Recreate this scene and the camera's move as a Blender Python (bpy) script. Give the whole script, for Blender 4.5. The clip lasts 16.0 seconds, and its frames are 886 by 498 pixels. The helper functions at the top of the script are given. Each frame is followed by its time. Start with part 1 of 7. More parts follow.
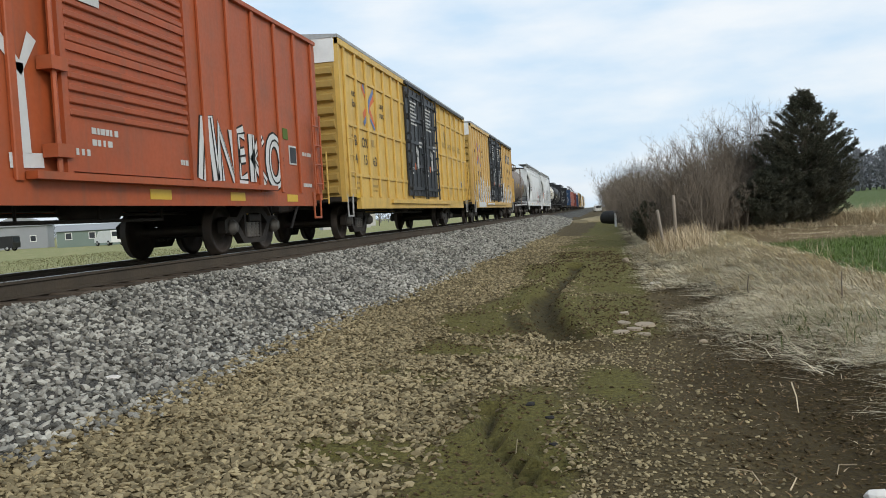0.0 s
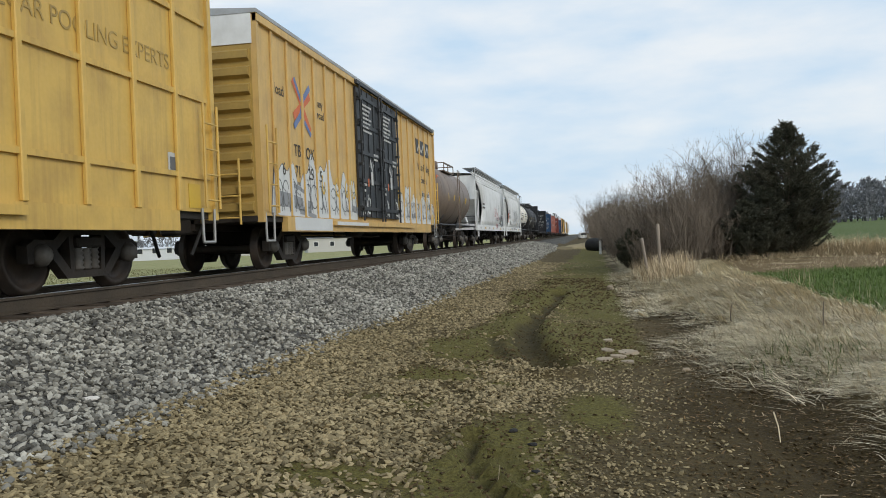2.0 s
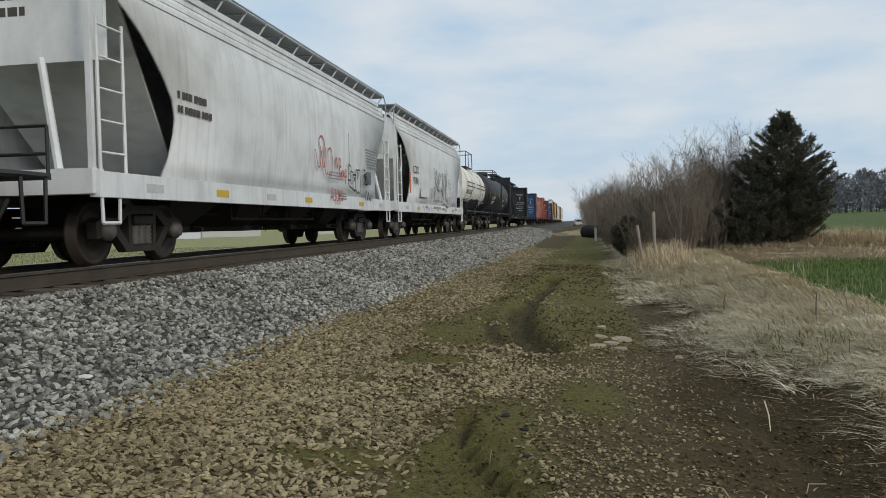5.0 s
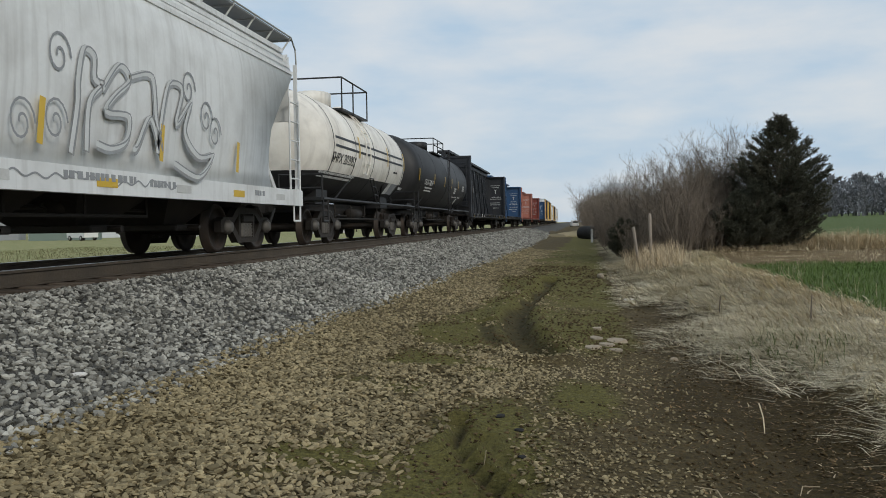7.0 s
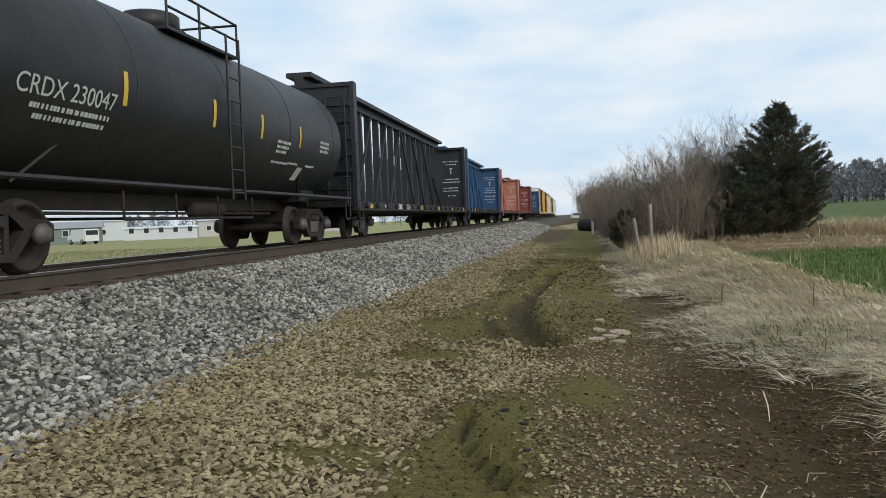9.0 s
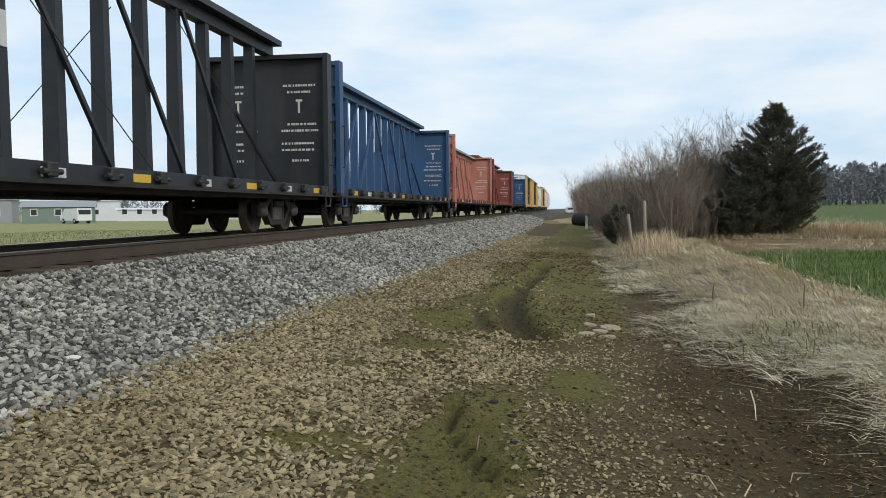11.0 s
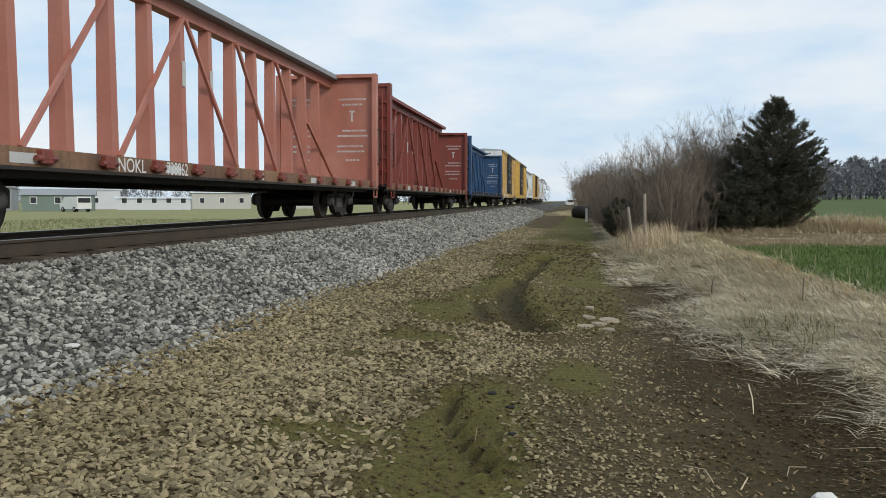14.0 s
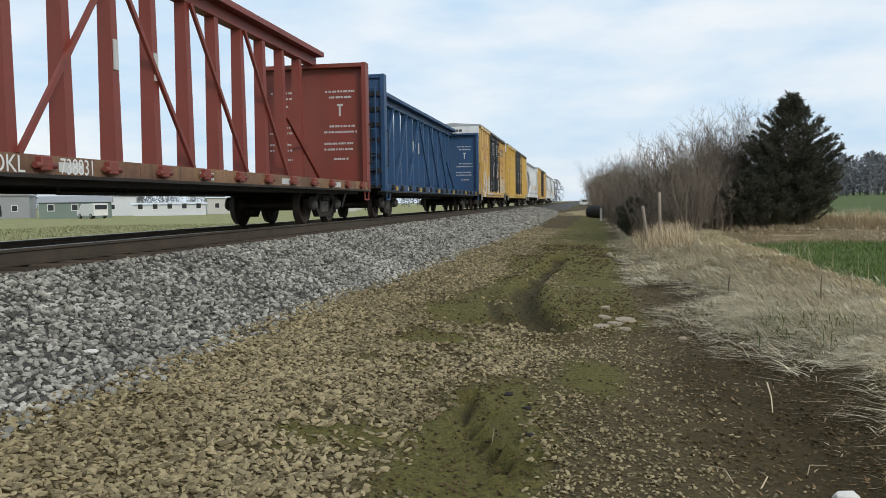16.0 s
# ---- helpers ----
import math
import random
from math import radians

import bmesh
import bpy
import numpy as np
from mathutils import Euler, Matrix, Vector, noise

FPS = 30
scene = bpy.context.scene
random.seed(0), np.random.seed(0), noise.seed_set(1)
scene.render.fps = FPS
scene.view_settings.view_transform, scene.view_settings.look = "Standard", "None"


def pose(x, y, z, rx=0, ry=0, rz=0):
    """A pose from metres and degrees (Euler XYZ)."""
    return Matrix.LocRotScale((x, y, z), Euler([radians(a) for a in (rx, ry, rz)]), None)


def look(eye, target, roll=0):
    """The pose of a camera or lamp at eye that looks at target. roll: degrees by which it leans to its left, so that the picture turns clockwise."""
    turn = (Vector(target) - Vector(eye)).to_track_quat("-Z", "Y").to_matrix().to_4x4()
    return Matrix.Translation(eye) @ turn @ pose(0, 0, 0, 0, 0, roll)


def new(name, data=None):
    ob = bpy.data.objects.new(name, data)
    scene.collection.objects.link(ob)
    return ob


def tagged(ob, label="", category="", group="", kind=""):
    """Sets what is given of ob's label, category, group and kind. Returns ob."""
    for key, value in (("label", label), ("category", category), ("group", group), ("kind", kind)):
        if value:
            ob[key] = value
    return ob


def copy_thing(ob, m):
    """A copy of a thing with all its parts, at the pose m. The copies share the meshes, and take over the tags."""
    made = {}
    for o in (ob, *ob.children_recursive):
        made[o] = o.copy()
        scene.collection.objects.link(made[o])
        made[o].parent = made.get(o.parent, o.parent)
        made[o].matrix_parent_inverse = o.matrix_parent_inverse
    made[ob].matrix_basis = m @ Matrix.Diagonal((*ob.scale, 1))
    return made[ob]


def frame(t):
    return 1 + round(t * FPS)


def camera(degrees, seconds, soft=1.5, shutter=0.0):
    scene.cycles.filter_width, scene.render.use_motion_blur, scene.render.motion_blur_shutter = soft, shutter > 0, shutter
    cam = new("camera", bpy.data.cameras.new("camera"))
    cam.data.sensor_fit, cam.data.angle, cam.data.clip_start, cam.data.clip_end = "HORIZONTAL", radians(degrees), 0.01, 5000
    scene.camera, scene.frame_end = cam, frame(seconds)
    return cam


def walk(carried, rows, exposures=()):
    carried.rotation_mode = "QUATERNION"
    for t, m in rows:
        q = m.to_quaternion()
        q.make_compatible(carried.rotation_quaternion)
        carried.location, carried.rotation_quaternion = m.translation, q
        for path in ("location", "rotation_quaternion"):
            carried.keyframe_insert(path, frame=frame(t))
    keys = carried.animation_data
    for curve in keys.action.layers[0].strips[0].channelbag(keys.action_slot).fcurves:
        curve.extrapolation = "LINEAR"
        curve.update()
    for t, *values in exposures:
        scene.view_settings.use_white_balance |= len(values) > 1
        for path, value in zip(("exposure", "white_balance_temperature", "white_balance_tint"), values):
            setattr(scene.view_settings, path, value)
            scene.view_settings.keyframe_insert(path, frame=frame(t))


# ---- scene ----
cam = camera(57.0, 16.0, soft=0.9)
EYE = (0.0, 0.0, 0.45)   # rail tops lie at z = 0
TURNS = [
    (0.0, 87.64, 3.21, 10.86),
    (0.5, 87.85, 2.25, 10.01),
    (1.0, 88.23, 2.37, 10.20),
    (1.5, 88.99, 1.95, 10.48),
    (2.0, 89.32, 2.28, 9.84),
    (2.5, 89.35, 2.40, 9.60),
    (3.0, 88.69, 2.29, 9.64),
    (3.5, 88.60, 2.17, 9.61),
    (5.8, 88.04, 0.59, 10.04),
    (6.0, 88.91, 0.75, 10.56),
    (6.5, 89.68, 0.60, 9.31),
    (7.0, 88.22, 0.87, 9.29),
    (7.5, 88.04, 0.67, 7.85),
    (8.0, 88.15, 2.01, 10.02),
    (8.5, 88.41, 2.20, 9.45),
    (9.0, 87.90, 2.19, 9.32),
    (9.5, 87.32, 1.84, 10.15),
    (10.0, 88.11, 1.45, 9.95),
    (10.2, 87.36, 0.85, 9.07),
    (12.3, 87.12, -0.01, 9.07),
    (12.5, 87.11, 0.22, 8.67),
    (13.0, 87.24, 0.11, 8.20),
    (13.5, 87.67, -0.17, 8.72),
    (14.0, 86.61, -0.06, 8.93),
    (14.5, 86.85, -0.34, 9.24),
    (15.0, 86.81, -0.05, 8.63),
    (15.5, 87.31, 0.82, 9.21),
    (16.0, 86.73, 0.78, 9.90),
]
walk(cam, [(t, pose(*EYE, rx, ry, rz)) for t, rx, ry, rz in TURNS],
     exposures=[(0.0, 0.0), (0.7, -0.12), (2.0, -0.1), (2.5, -0.3), (3.5, -0.2), (5.8, -0.4), (7.2, -0.4), (8.0, -0.22), (9.0, -0.06), (10.0, 0.06), (12.5, -0.12), (16.0, -0.04)])

# ---- sky and sun ----
world = bpy.data.worlds.new("sky")
scene.world = world
world.use_nodes = True
wn, wl = world.node_tree.nodes, world.node_tree.links
wn.clear()
sky = wn.new("ShaderNodeTexSky")
sky.sky_type, sky.sun_disc = "NISHITA", False
sky.sun_elevation, sky.sun_rotation = radians(30), radians(132)
sky.air_density, sky.dust_density, sky.ozone_density = 1.0, 2.5, 1.5
w_geo = wn.new("ShaderNodeTexCoord")
w_map = wn.new("ShaderNodeMapping")
w_map.inputs["Scale"].default_value = (1.0, 1.0, 3.2)
wl.new(w_geo.outputs["Generated"], w_map.inputs["Vector"])
w_noise = wn.new("ShaderNodeTexNoise")
w_noise.inputs["Scale"].default_value, w_noise.inputs["Detail"].default_value = 5.2, 8.0
w_noise.inputs["Roughness"].default_value = 0.5
wl.new(w_map.outputs["Vector"], w_noise.inputs["Vector"])
w_ramp = wn.new("ShaderNodeValToRGB")
w_ramp.color_ramp.elements[0].position, w_ramp.color_ramp.elements[0].color = 0.34, (0.0, 0.0, 0.0, 1)
w_ramp.color_ramp.elements[1].position, w_ramp.color_ramp.elements[1].color = 0.66, (1, 1, 1, 1)
wl.new(w_noise.outputs["Fac"], w_ramp.inputs["Fac"])
w_scale = wn.new("ShaderNodeMix")
w_scale.data_type = "RGBA"
w_scale.inputs["A"].default_value = (6.6, 8.5, 10.4, 1)      # thin veil over blue
w_scale.inputs["B"].default_value = (9.9, 10.4, 10.8, 1)      # sunlit cloud
wl.new(w_ramp.outputs["Color"], w_scale.inputs["Factor"])
w_mix = wn.new("ShaderNodeMix")
w_mix.data_type = "RGBA"
w_mix.inputs["Factor"].default_value = 0.86                 # cloud cover
wl.new(sky.outputs["Color"], w_mix.inputs["A"])
wl.new(w_scale.outputs["Result"], w_mix.inputs["B"])
w_bg = wn.new("ShaderNodeBackground")
w_bg.inputs["Strength"].default_value = 0.1
wl.new(w_mix.outputs["Result"], w_bg.inputs["Color"])
w_out = wn.new("ShaderNodeOutputWorld")
wl.new(w_bg.outputs["Background"], w_out.inputs["Surface"])

sun = new("sun", bpy.data.lights.new("sun", "SUN"))
sun.data.energy, sun.data.angle, sun.data.color = 1.5, radians(14), (1.0, 0.95, 0.87)
sun.matrix_world = look((22, -20, 17), (0, 0, 0))
scene.view_settings.exposure = 0.0

# ---- materials ----
def material(name, base, second, rough=0.7, metal=0.0, fine=40.0, broad=1.5, amount=0.5, bump=0.15, streak=False,
             dirt=None, dirt_amount=0.0, by_piece=0.0, gloss=0.5):
    """A node material: base and second colour mixed at two scales, streaks down the surface, dirt, relief."""
    m = bpy.data.materials.new(name)
    m.use_nodes = True
    n, l = m.node_tree.nodes, m.node_tree.links
    b = n["Principled BSDF"]
    b.inputs["Metallic"].default_value = metal
    b.inputs["Specular IOR Level"].default_value = gloss
    co = n.new("ShaderNodeTexCoord")
    def noise_at(scale, detail, stretch=(1, 1, 1)):
        mp = n.new("ShaderNodeMapping")
        mp.inputs["Scale"].default_value = stretch
        l.new(co.outputs["Object"], mp.inputs["Vector"])
        t = n.new("ShaderNodeTexNoise")
        t.inputs["Scale"].default_value, t.inputs["Detail"].default_value = scale, detail
        l.new(mp.outputs["Vector"], t.inputs["Vector"])
        return t.outputs["Fac"]
    def ramp(sock, lo, hi):
        r = n.new("ShaderNodeMapRange")
        r.inputs["From Min"].default_value, r.inputs["From Max"].default_value = lo, hi
        l.new(sock, r.inputs["Value"])
        return r.outputs["Result"]
    def mix(fac, a, c, kind="MIX"):
        x = n.new("ShaderNodeMix")
        x.data_type, x.blend_type = "RGBA", kind
        for key, v in (("Factor", fac), ("A", a), ("B", c)):
            if hasattr(v, "is_linked"):
                l.new(v, x.inputs[key])
            else:
                x.inputs[key].default_value = v if key == "Factor" else (*v, 1)
        return x.outputs["Result"]
    def times(a, v):
        x = n.new("ShaderNodeMath")
        x.operation = "MULTIPLY"
        l.new(a, x.inputs[0])
        x.inputs[1].default_value = v
        return x.outputs["Value"]
    f_fine, f_broad = noise_at(fine, 5), noise_at(broad, 6)
    col = mix(times(ramp(f_broad, 0.35, 0.7), amount), base, second)
    col = mix(times(ramp(f_fine, 0.35, 0.75), amount * 0.5), col, second)
    if streak:
        col = mix(times(ramp(noise_at(2.2, 6, (1, 4, 0.25)), 0.5, 0.78), amount * 0.8), col, dirt or second)
    if dirt and dirt_amount:
        col = mix(times(ramp(noise_at(broad * 2.3 + 0.3, 8), 0.45, 0.7), dirt_amount), col, dirt)
    if by_piece:
        info, isl = n.new("ShaderNodeObjectInfo"), n.new("ShaderNodeNewGeometry")
        add = n.new("ShaderNodeMath")
        add.operation = "ADD"
        l.new(info.outputs["Random"], add.inputs[0])
        l.new(isl.outputs["Random Per Island"], add.inputs[1])
        fr = n.new("ShaderNodeMath")
        fr.operation = "FRACT"
        l.new(add.outputs["Value"], fr.inputs[0])
        hsv = n.new("ShaderNodeHueSaturation")
        l.new(col, hsv.inputs["Color"])
        r = n.new("ShaderNodeMapRange")
        r.inputs["To Min"].default_value, r.inputs["To Max"].default_value = 1 - by_piece, 1 + by_piece
        l.new(fr.outputs["Value"], r.inputs["Value"])
        l.new(r.outputs["Result"], hsv.inputs["Value"])
        col = hsv.outputs["Color"]
    l.new(col, b.inputs["Base Color"])
    rr = n.new("ShaderNodeMapRange")
    rr.inputs["To Min"].default_value, rr.inputs["To Max"].default_value = max(rough - 0.12, 0.05), min(rough + 0.12, 1)
    l.new(f_fine, rr.inputs["Value"])
    l.new(rr.outputs["Result"], b.inputs["Roughness"])
    if bump:
        bp = n.new("ShaderNodeBump")
        bp.inputs["Strength"].default_value, bp.inputs["Distance"].default_value = bump, 0.02
        l.new(f_fine, bp.inputs["Height"])
        l.new(bp.outputs["Normal"], b.inputs["Normal"])
    return m


def paint(name, base, worn, dirt=(0.10, 0.075, 0.05), rough=0.55, amount=0.45):
    return material(name, base, worn, rough, 0.0, 18, 0.7, amount, 0.08, True, dirt, 0.25)


M_ORANGE = paint("orange_paint", (0.42, 0.088, 0.022), (0.29, 0.062, 0.02))
M_ORANGE_DOOR = paint("orange_door_paint", (0.40, 0.080, 0.02), (0.24, 0.055, 0.02))
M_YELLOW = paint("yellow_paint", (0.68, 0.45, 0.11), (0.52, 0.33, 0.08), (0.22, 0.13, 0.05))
# the side yellow made darker, for end walls and faint markings
M_YELLOW_DARK = paint("yellow_end_paint", (0.46, 0.31, 0.08), (0.27, 0.17, 0.05), (0.10, 0.07, 0.04))
M_YELLOW_OLD = paint("old_yellow_paint", (0.64, 0.42, 0.14), (0.52, 0.33, 0.12), (0.20, 0.13, 0.07))
M_BLACK_DOOR = paint("black_door_paint", (0.013, 0.016, 0.019), (0.03, 0.033, 0.036), (0.07, 0.062, 0.055))
M_ROOF = material("galvanised_roof", (0.45, 0.46, 0.46), (0.30, 0.28, 0.25), 0.5, 0.6, 12, 1.2, 0.6)
M_WHITE = paint("grey_white_paint", (0.78, 0.79, 0.78), (0.62, 0.63, 0.62), (0.28, 0.26, 0.23), 0.6, 0.4)
M_CREAM = paint("cream_paint", (0.86, 0.83, 0.76), (0.72, 0.66, 0.56), (0.16, 0.12, 0.09), 0.5, 0.5)
M_BLACK = paint("black_paint", (0.007, 0.007, 0.008), (0.018, 0.0175, 0.017), (0.04, 0.036, 0.032), 0.55, 0.5)
M_BROWN_TANK = paint("brown_tank_paint", (0.22, 0.165, 0.125), (0.14, 0.10, 0.075), (0.05, 0.04, 0.035), 0.5, 0.6)
M_DARKCB = paint("blueblack_paint", (0.008, 0.010, 0.014), (0.022, 0.024, 0.03), (0.05, 0.045, 0.04))
M_BLUE = paint("blue_paint", (0.018, 0.075, 0.18), (0.02, 0.05, 0.11), (0.05, 0.05, 0.055))
M_PINK = paint("faded_red_paint", (0.43, 0.14, 0.095), (0.50, 0.27, 0.21), (0.20, 0.09, 0.06))
M_RED = paint("oxide_red_paint", (0.23, 0.045, 0.03), (0.16, 0.035, 0.025), (0.10, 0.05, 0.035))
M_SILL = paint("rusty_sill_paint", (0.34, 0.20, 0.10), (0.10, 0.042, 0.03), (0.04, 0.03, 0.026), 0.7, 0.8)
M_SPRING = material("worn_spring_steel", (0.14, 0.13, 0.115), (0.07, 0.06, 0.05), 0.6, 0.3, 25, 2.0, 0.6, 0.2)
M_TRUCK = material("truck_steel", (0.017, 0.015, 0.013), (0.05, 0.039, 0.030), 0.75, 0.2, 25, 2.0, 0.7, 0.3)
M_WHEEL = material("wheel_steel", (0.03, 0.026, 0.023), (0.08, 0.055, 0.038), 0.6, 0.5, 25, 3.0, 0.6, 0.2)
M_RAIL = material("rusty_rail", (0.085, 0.064, 0.042), (0.05, 0.040, 0.029), 0.8, 0.1, 30, 2.0, 0.7, 0.3)
M_RAILTOP = material("polished_rail_head", (0.40, 0.39, 0.38), (0.25, 0.23, 0.2), 0.3, 0.9, 20, 3.0, 0.4, 0.02)
M_TIE = material("weathered_tie", (0.075, 0.055, 0.04), (0.12, 0.10, 0.08), 0.9, 0.0, 30, 3.0, 0.7, 0.4, by_piece=0.25, gloss=0.15)
M_STONE = material("grey_ballast_stone", (0.31, 0.30, 0.262), (0.135, 0.13, 0.112), 0.85, 0.0, 30, 0.8, 0.6, 0.25, by_piece=0.75, gloss=0.15)
M_GRAVEL = material("tan_gravel_stone", (0.29, 0.237, 0.138), (0.15, 0.122, 0.066), 0.9, 0.0, 30, 0.6, 0.6, 0.25, by_piece=0.5, gloss=0.15)
M_PALE_STONE = material("pale_stone", (0.70, 0.68, 0.64), (0.55, 0.52, 0.48), 0.8, 0.0, 20, 3.0, 0.5, 0.2)
M_DRY = material("dry_grass", (0.64, 0.54, 0.37), (0.42, 0.33, 0.20), 0.9, 0.0, 6, 0.5, 0.6, 0.0, by_piece=0.35, gloss=0.15)
M_GREY_GRASS = material("bleached_grass", (0.80, 0.72, 0.54), (0.50, 0.43, 0.28), 0.9, 0.0, 6, 0.5, 0.6, 0.0, by_piece=0.4, gloss=0.15)
M_GREEN = material("young_green_grass", (0.095, 0.155, 0.04), (0.15, 0.17, 0.065), 0.85, 0.0, 6, 0.5, 0.5, 0.0, by_piece=0.35, gloss=0.15)
M_OLIVE = material("short_olive_grass", (0.12, 0.125, 0.045), (0.17, 0.14, 0.07), 0.9, 0.0, 6, 0.6, 0.6, 0.0, by_piece=0.35, gloss=0.15)
M_TWIG = material("bare_twig", (0.20, 0.165, 0.13), (0.115, 0.093, 0.072), 0.9, 0.0, 10, 0.7, 0.6, 0.0, by_piece=0.4, gloss=0.15)
M_BARK = material("grey_bark", (0.16, 0.13, 0.10), (0.09, 0.075, 0.06), 0.95, 0.0, 20, 2.0, 0.6, 0.4)
M_CEDAR = material("cedar_needles", (0.064, 0.068, 0.048), (0.10, 0.092, 0.066), 0.9, 0.0, 8, 0.6, 0.6, 0.0, by_piece=0.5, gloss=0.15)
# distance haze is put into this colour: paler and bluer than bare wood
M_HAZED_WOODS = material("far_bare_woods", (0.185, 0.19, 0.20), (0.15, 0.155, 0.165), 1.0, 0.0, 2, 0.05, 0.6, 0.0, by_piece=0.12, gloss=0.15)
M_POST = material("weathered_post", (0.30, 0.25, 0.20), (0.18, 0.15, 0.12), 0.9, 0.0, 30, 4.0, 0.6, 0.4)
M_WHITEPAINT = material("white_enamel", (0.75, 0.75, 0.73), (0.6, 0.59, 0.56), 0.6, 0.0, 20, 2.0, 0.4, 0.05)
M_MARK = material("white_stencil", (0.58, 0.58, 0.56), (0.36, 0.36, 0.34), 0.7, 0.0, 30, 2.0, 0.5, 0.0)
M_MARKDARK = material("dark_stencil", (0.05, 0.045, 0.04), (0.10, 0.08, 0.06), 0.7, 0.0, 30, 2.0, 0.5, 0.0)
M_SPRAY = material("white_spray_paint", (0.66, 0.67, 0.66), (0.50, 0.51, 0.50), 0.6, 0.0, 20, 1.5, 0.5, 0.0)
M_SPRAYGREY = material("grey_spray_paint", (0.10, 0.105, 0.11), (0.2, 0.2, 0.2), 0.6, 0.0, 20, 1.5, 0.5, 0.0)
M_SPRAYRED = material("red_spray_paint", (0.45, 0.07, 0.05), (0.35, 0.07, 0.05), 0.6, 0.0, 20, 1.5, 0.5, 0.0)
M_SPRAYBLUE = material("blue_decal", (0.10, 0.17, 0.36), (0.2, 0.25, 0.4), 0.6, 0.0, 20, 1.5, 0.5, 0.0)
M_REFLECT = material("yellow_reflector", (0.65, 0.42, 0.03), (0.5, 0.33, 0.05), 0.4, 0.0, 20, 2.0, 0.4, 0.0)
M_ORANGE_DECAL = material("orange_decal", (0.62, 0.15, 0.05), (0.5, 0.14, 0.06), 0.6, 0.0, 20, 2.0, 0.4, 0.0)
M_METALSHED = material("pale_metal_siding", (0.62, 0.64, 0.66), (0.5, 0.52, 0.54), 0.5, 0.1, 5, 0.3, 0.4, 0.0)
M_GREENSHED = material("green_siding", (0.17, 0.22, 0.19), (0.13, 0.17, 0.15), 0.7, 0.0, 5, 0.3, 0.4, 0.0)
M_GREYROOF = material("grey_roofing", (0.30, 0.31, 0.32), (0.22, 0.23, 0.24), 0.8, 0.0, 5, 0.3, 0.4, 0.0)
M_PLASTER = material("pale_wall", (0.50, 0.49, 0.46), (0.42, 0.41, 0.38), 0.8, 0.0, 5, 0.3, 0.4, 0.0)
M_DARKGLASS = material("dark_pane", (0.03, 0.035, 0.04), (0.05, 0.05, 0.06), 0.15, 0.0, 5, 0.3, 0.3, 0.0)
M_RUBBER = material("black_plastic", (0.02, 0.02, 0.02), (0.04, 0.038, 0.035), 0.7, 0.0, 20, 2.0, 0.5, 0.1, gloss=0.2)
M_CONCRETE = material("broken_concrete", (0.34, 0.28, 0.20), (0.25, 0.2, 0.14), 0.9, 0.0, 25, 3.0, 0.5, 0.3, by_piece=0.15)
M_RUSSET = material("russet_dead_grass", (0.48, 0.39, 0.26), (0.30, 0.22, 0.14), 0.9, 0.0, 6, 0.5, 0.6, 0.0, by_piece=0.4, gloss=0.15)
M_LEAF = material("brown_dead_leaf", (0.21, 0.14, 0.072), (0.09, 0.058, 0.03), 0.9, 0.0, 6, 0.5, 0.6, 0.0, by_piece=0.5, gloss=0.15)
M_SOIL = material("dirt_clod", (0.10, 0.072, 0.036), (0.05, 0.036, 0.018), 0.95, 0.0, 30, 1.0, 0.6, 0.3, by_piece=0.45, gloss=0.15)

# ---- mesh kit ----
def link_mesh(name, bm, mat, parent=None, label=""):
    me = bpy.data.meshes.new(name)
    bm.to_mesh(me)
    bm.free()
    me.materials.append(mat)
    ob = new(name, me)
    if parent is not None:
        ob.parent = parent
    if label:
        tagged(ob, label)
    return ob


def part(name, bm, mat, parent, label=""):
    return link_mesh(name, bm, mat, parent, label)


def again(ob, m):
    """Another piece on the same mesh, beside ob under its parent."""
    o = new(ob.name, ob.data)
    o.parent, o.matrix_basis = ob.parent, m
    return o


def thing(name, label, category, group="", m=None, kind=""):
    ob = tagged(new(name), label, category, group, kind)
    if m is not None:
        ob.matrix_basis = m
    return ob


def box(bm, x0, x1, y0, y1, z0, z1, bevel=0.0):
    v = [bm.verts.new((x, y, z)) for z in (z0, z1) for x, y in ((x0, y0), (x1, y0), (x1, y1), (x0, y1))]
    fs = [bm.faces.new([v[i] for i in q]) for q in ((3, 2, 1, 0), (4, 5, 6, 7), (0, 1, 5, 4), (1, 2, 6, 5), (2, 3, 7, 6), (3, 0, 4, 7))]
    if bevel:
        es = {e for f in fs for e in f.edges}
        bmesh.ops.bevel(bm, geom=list(es), offset=bevel, segments=1, affect="EDGES")
    return bm


def boxm(*a, bevel=0.0):
    return box(bmesh.new(), *a, bevel=bevel)


def rod(bm, p, q, r=0.02, n=6, r2=None):
    """A round bar from p to q."""
    p, q = Vector(p), Vector(q)
    d = (q - p).normalized()
    u = d.orthogonal().normalized()
    w = d.cross(u)
    rings = []
    for c, rad in ((p, r), (q, r if r2 is None else r2)):
        rings.append([bm.verts.new(c + (u * math.cos(2 * math.pi * i / n) + w * math.sin(2 * math.pi * i / n)) * rad) for i in range(n)])
    for i in range(n):
        f = bm.faces.new((rings[0][i], rings[0][(i + 1) % n], rings[1][(i + 1) % n], rings[1][i]))
        f.smooth = n > 6
    bm.faces.new(rings[0][::-1])
    bm.faces.new(rings[1])
    return bm


def rods(paths, r=0.02, n=6):
    bm = bmesh.new()
    for path in paths:
        for p, q in zip(path, path[1:]):
            rod(bm, p, q, r, n)
    return bm


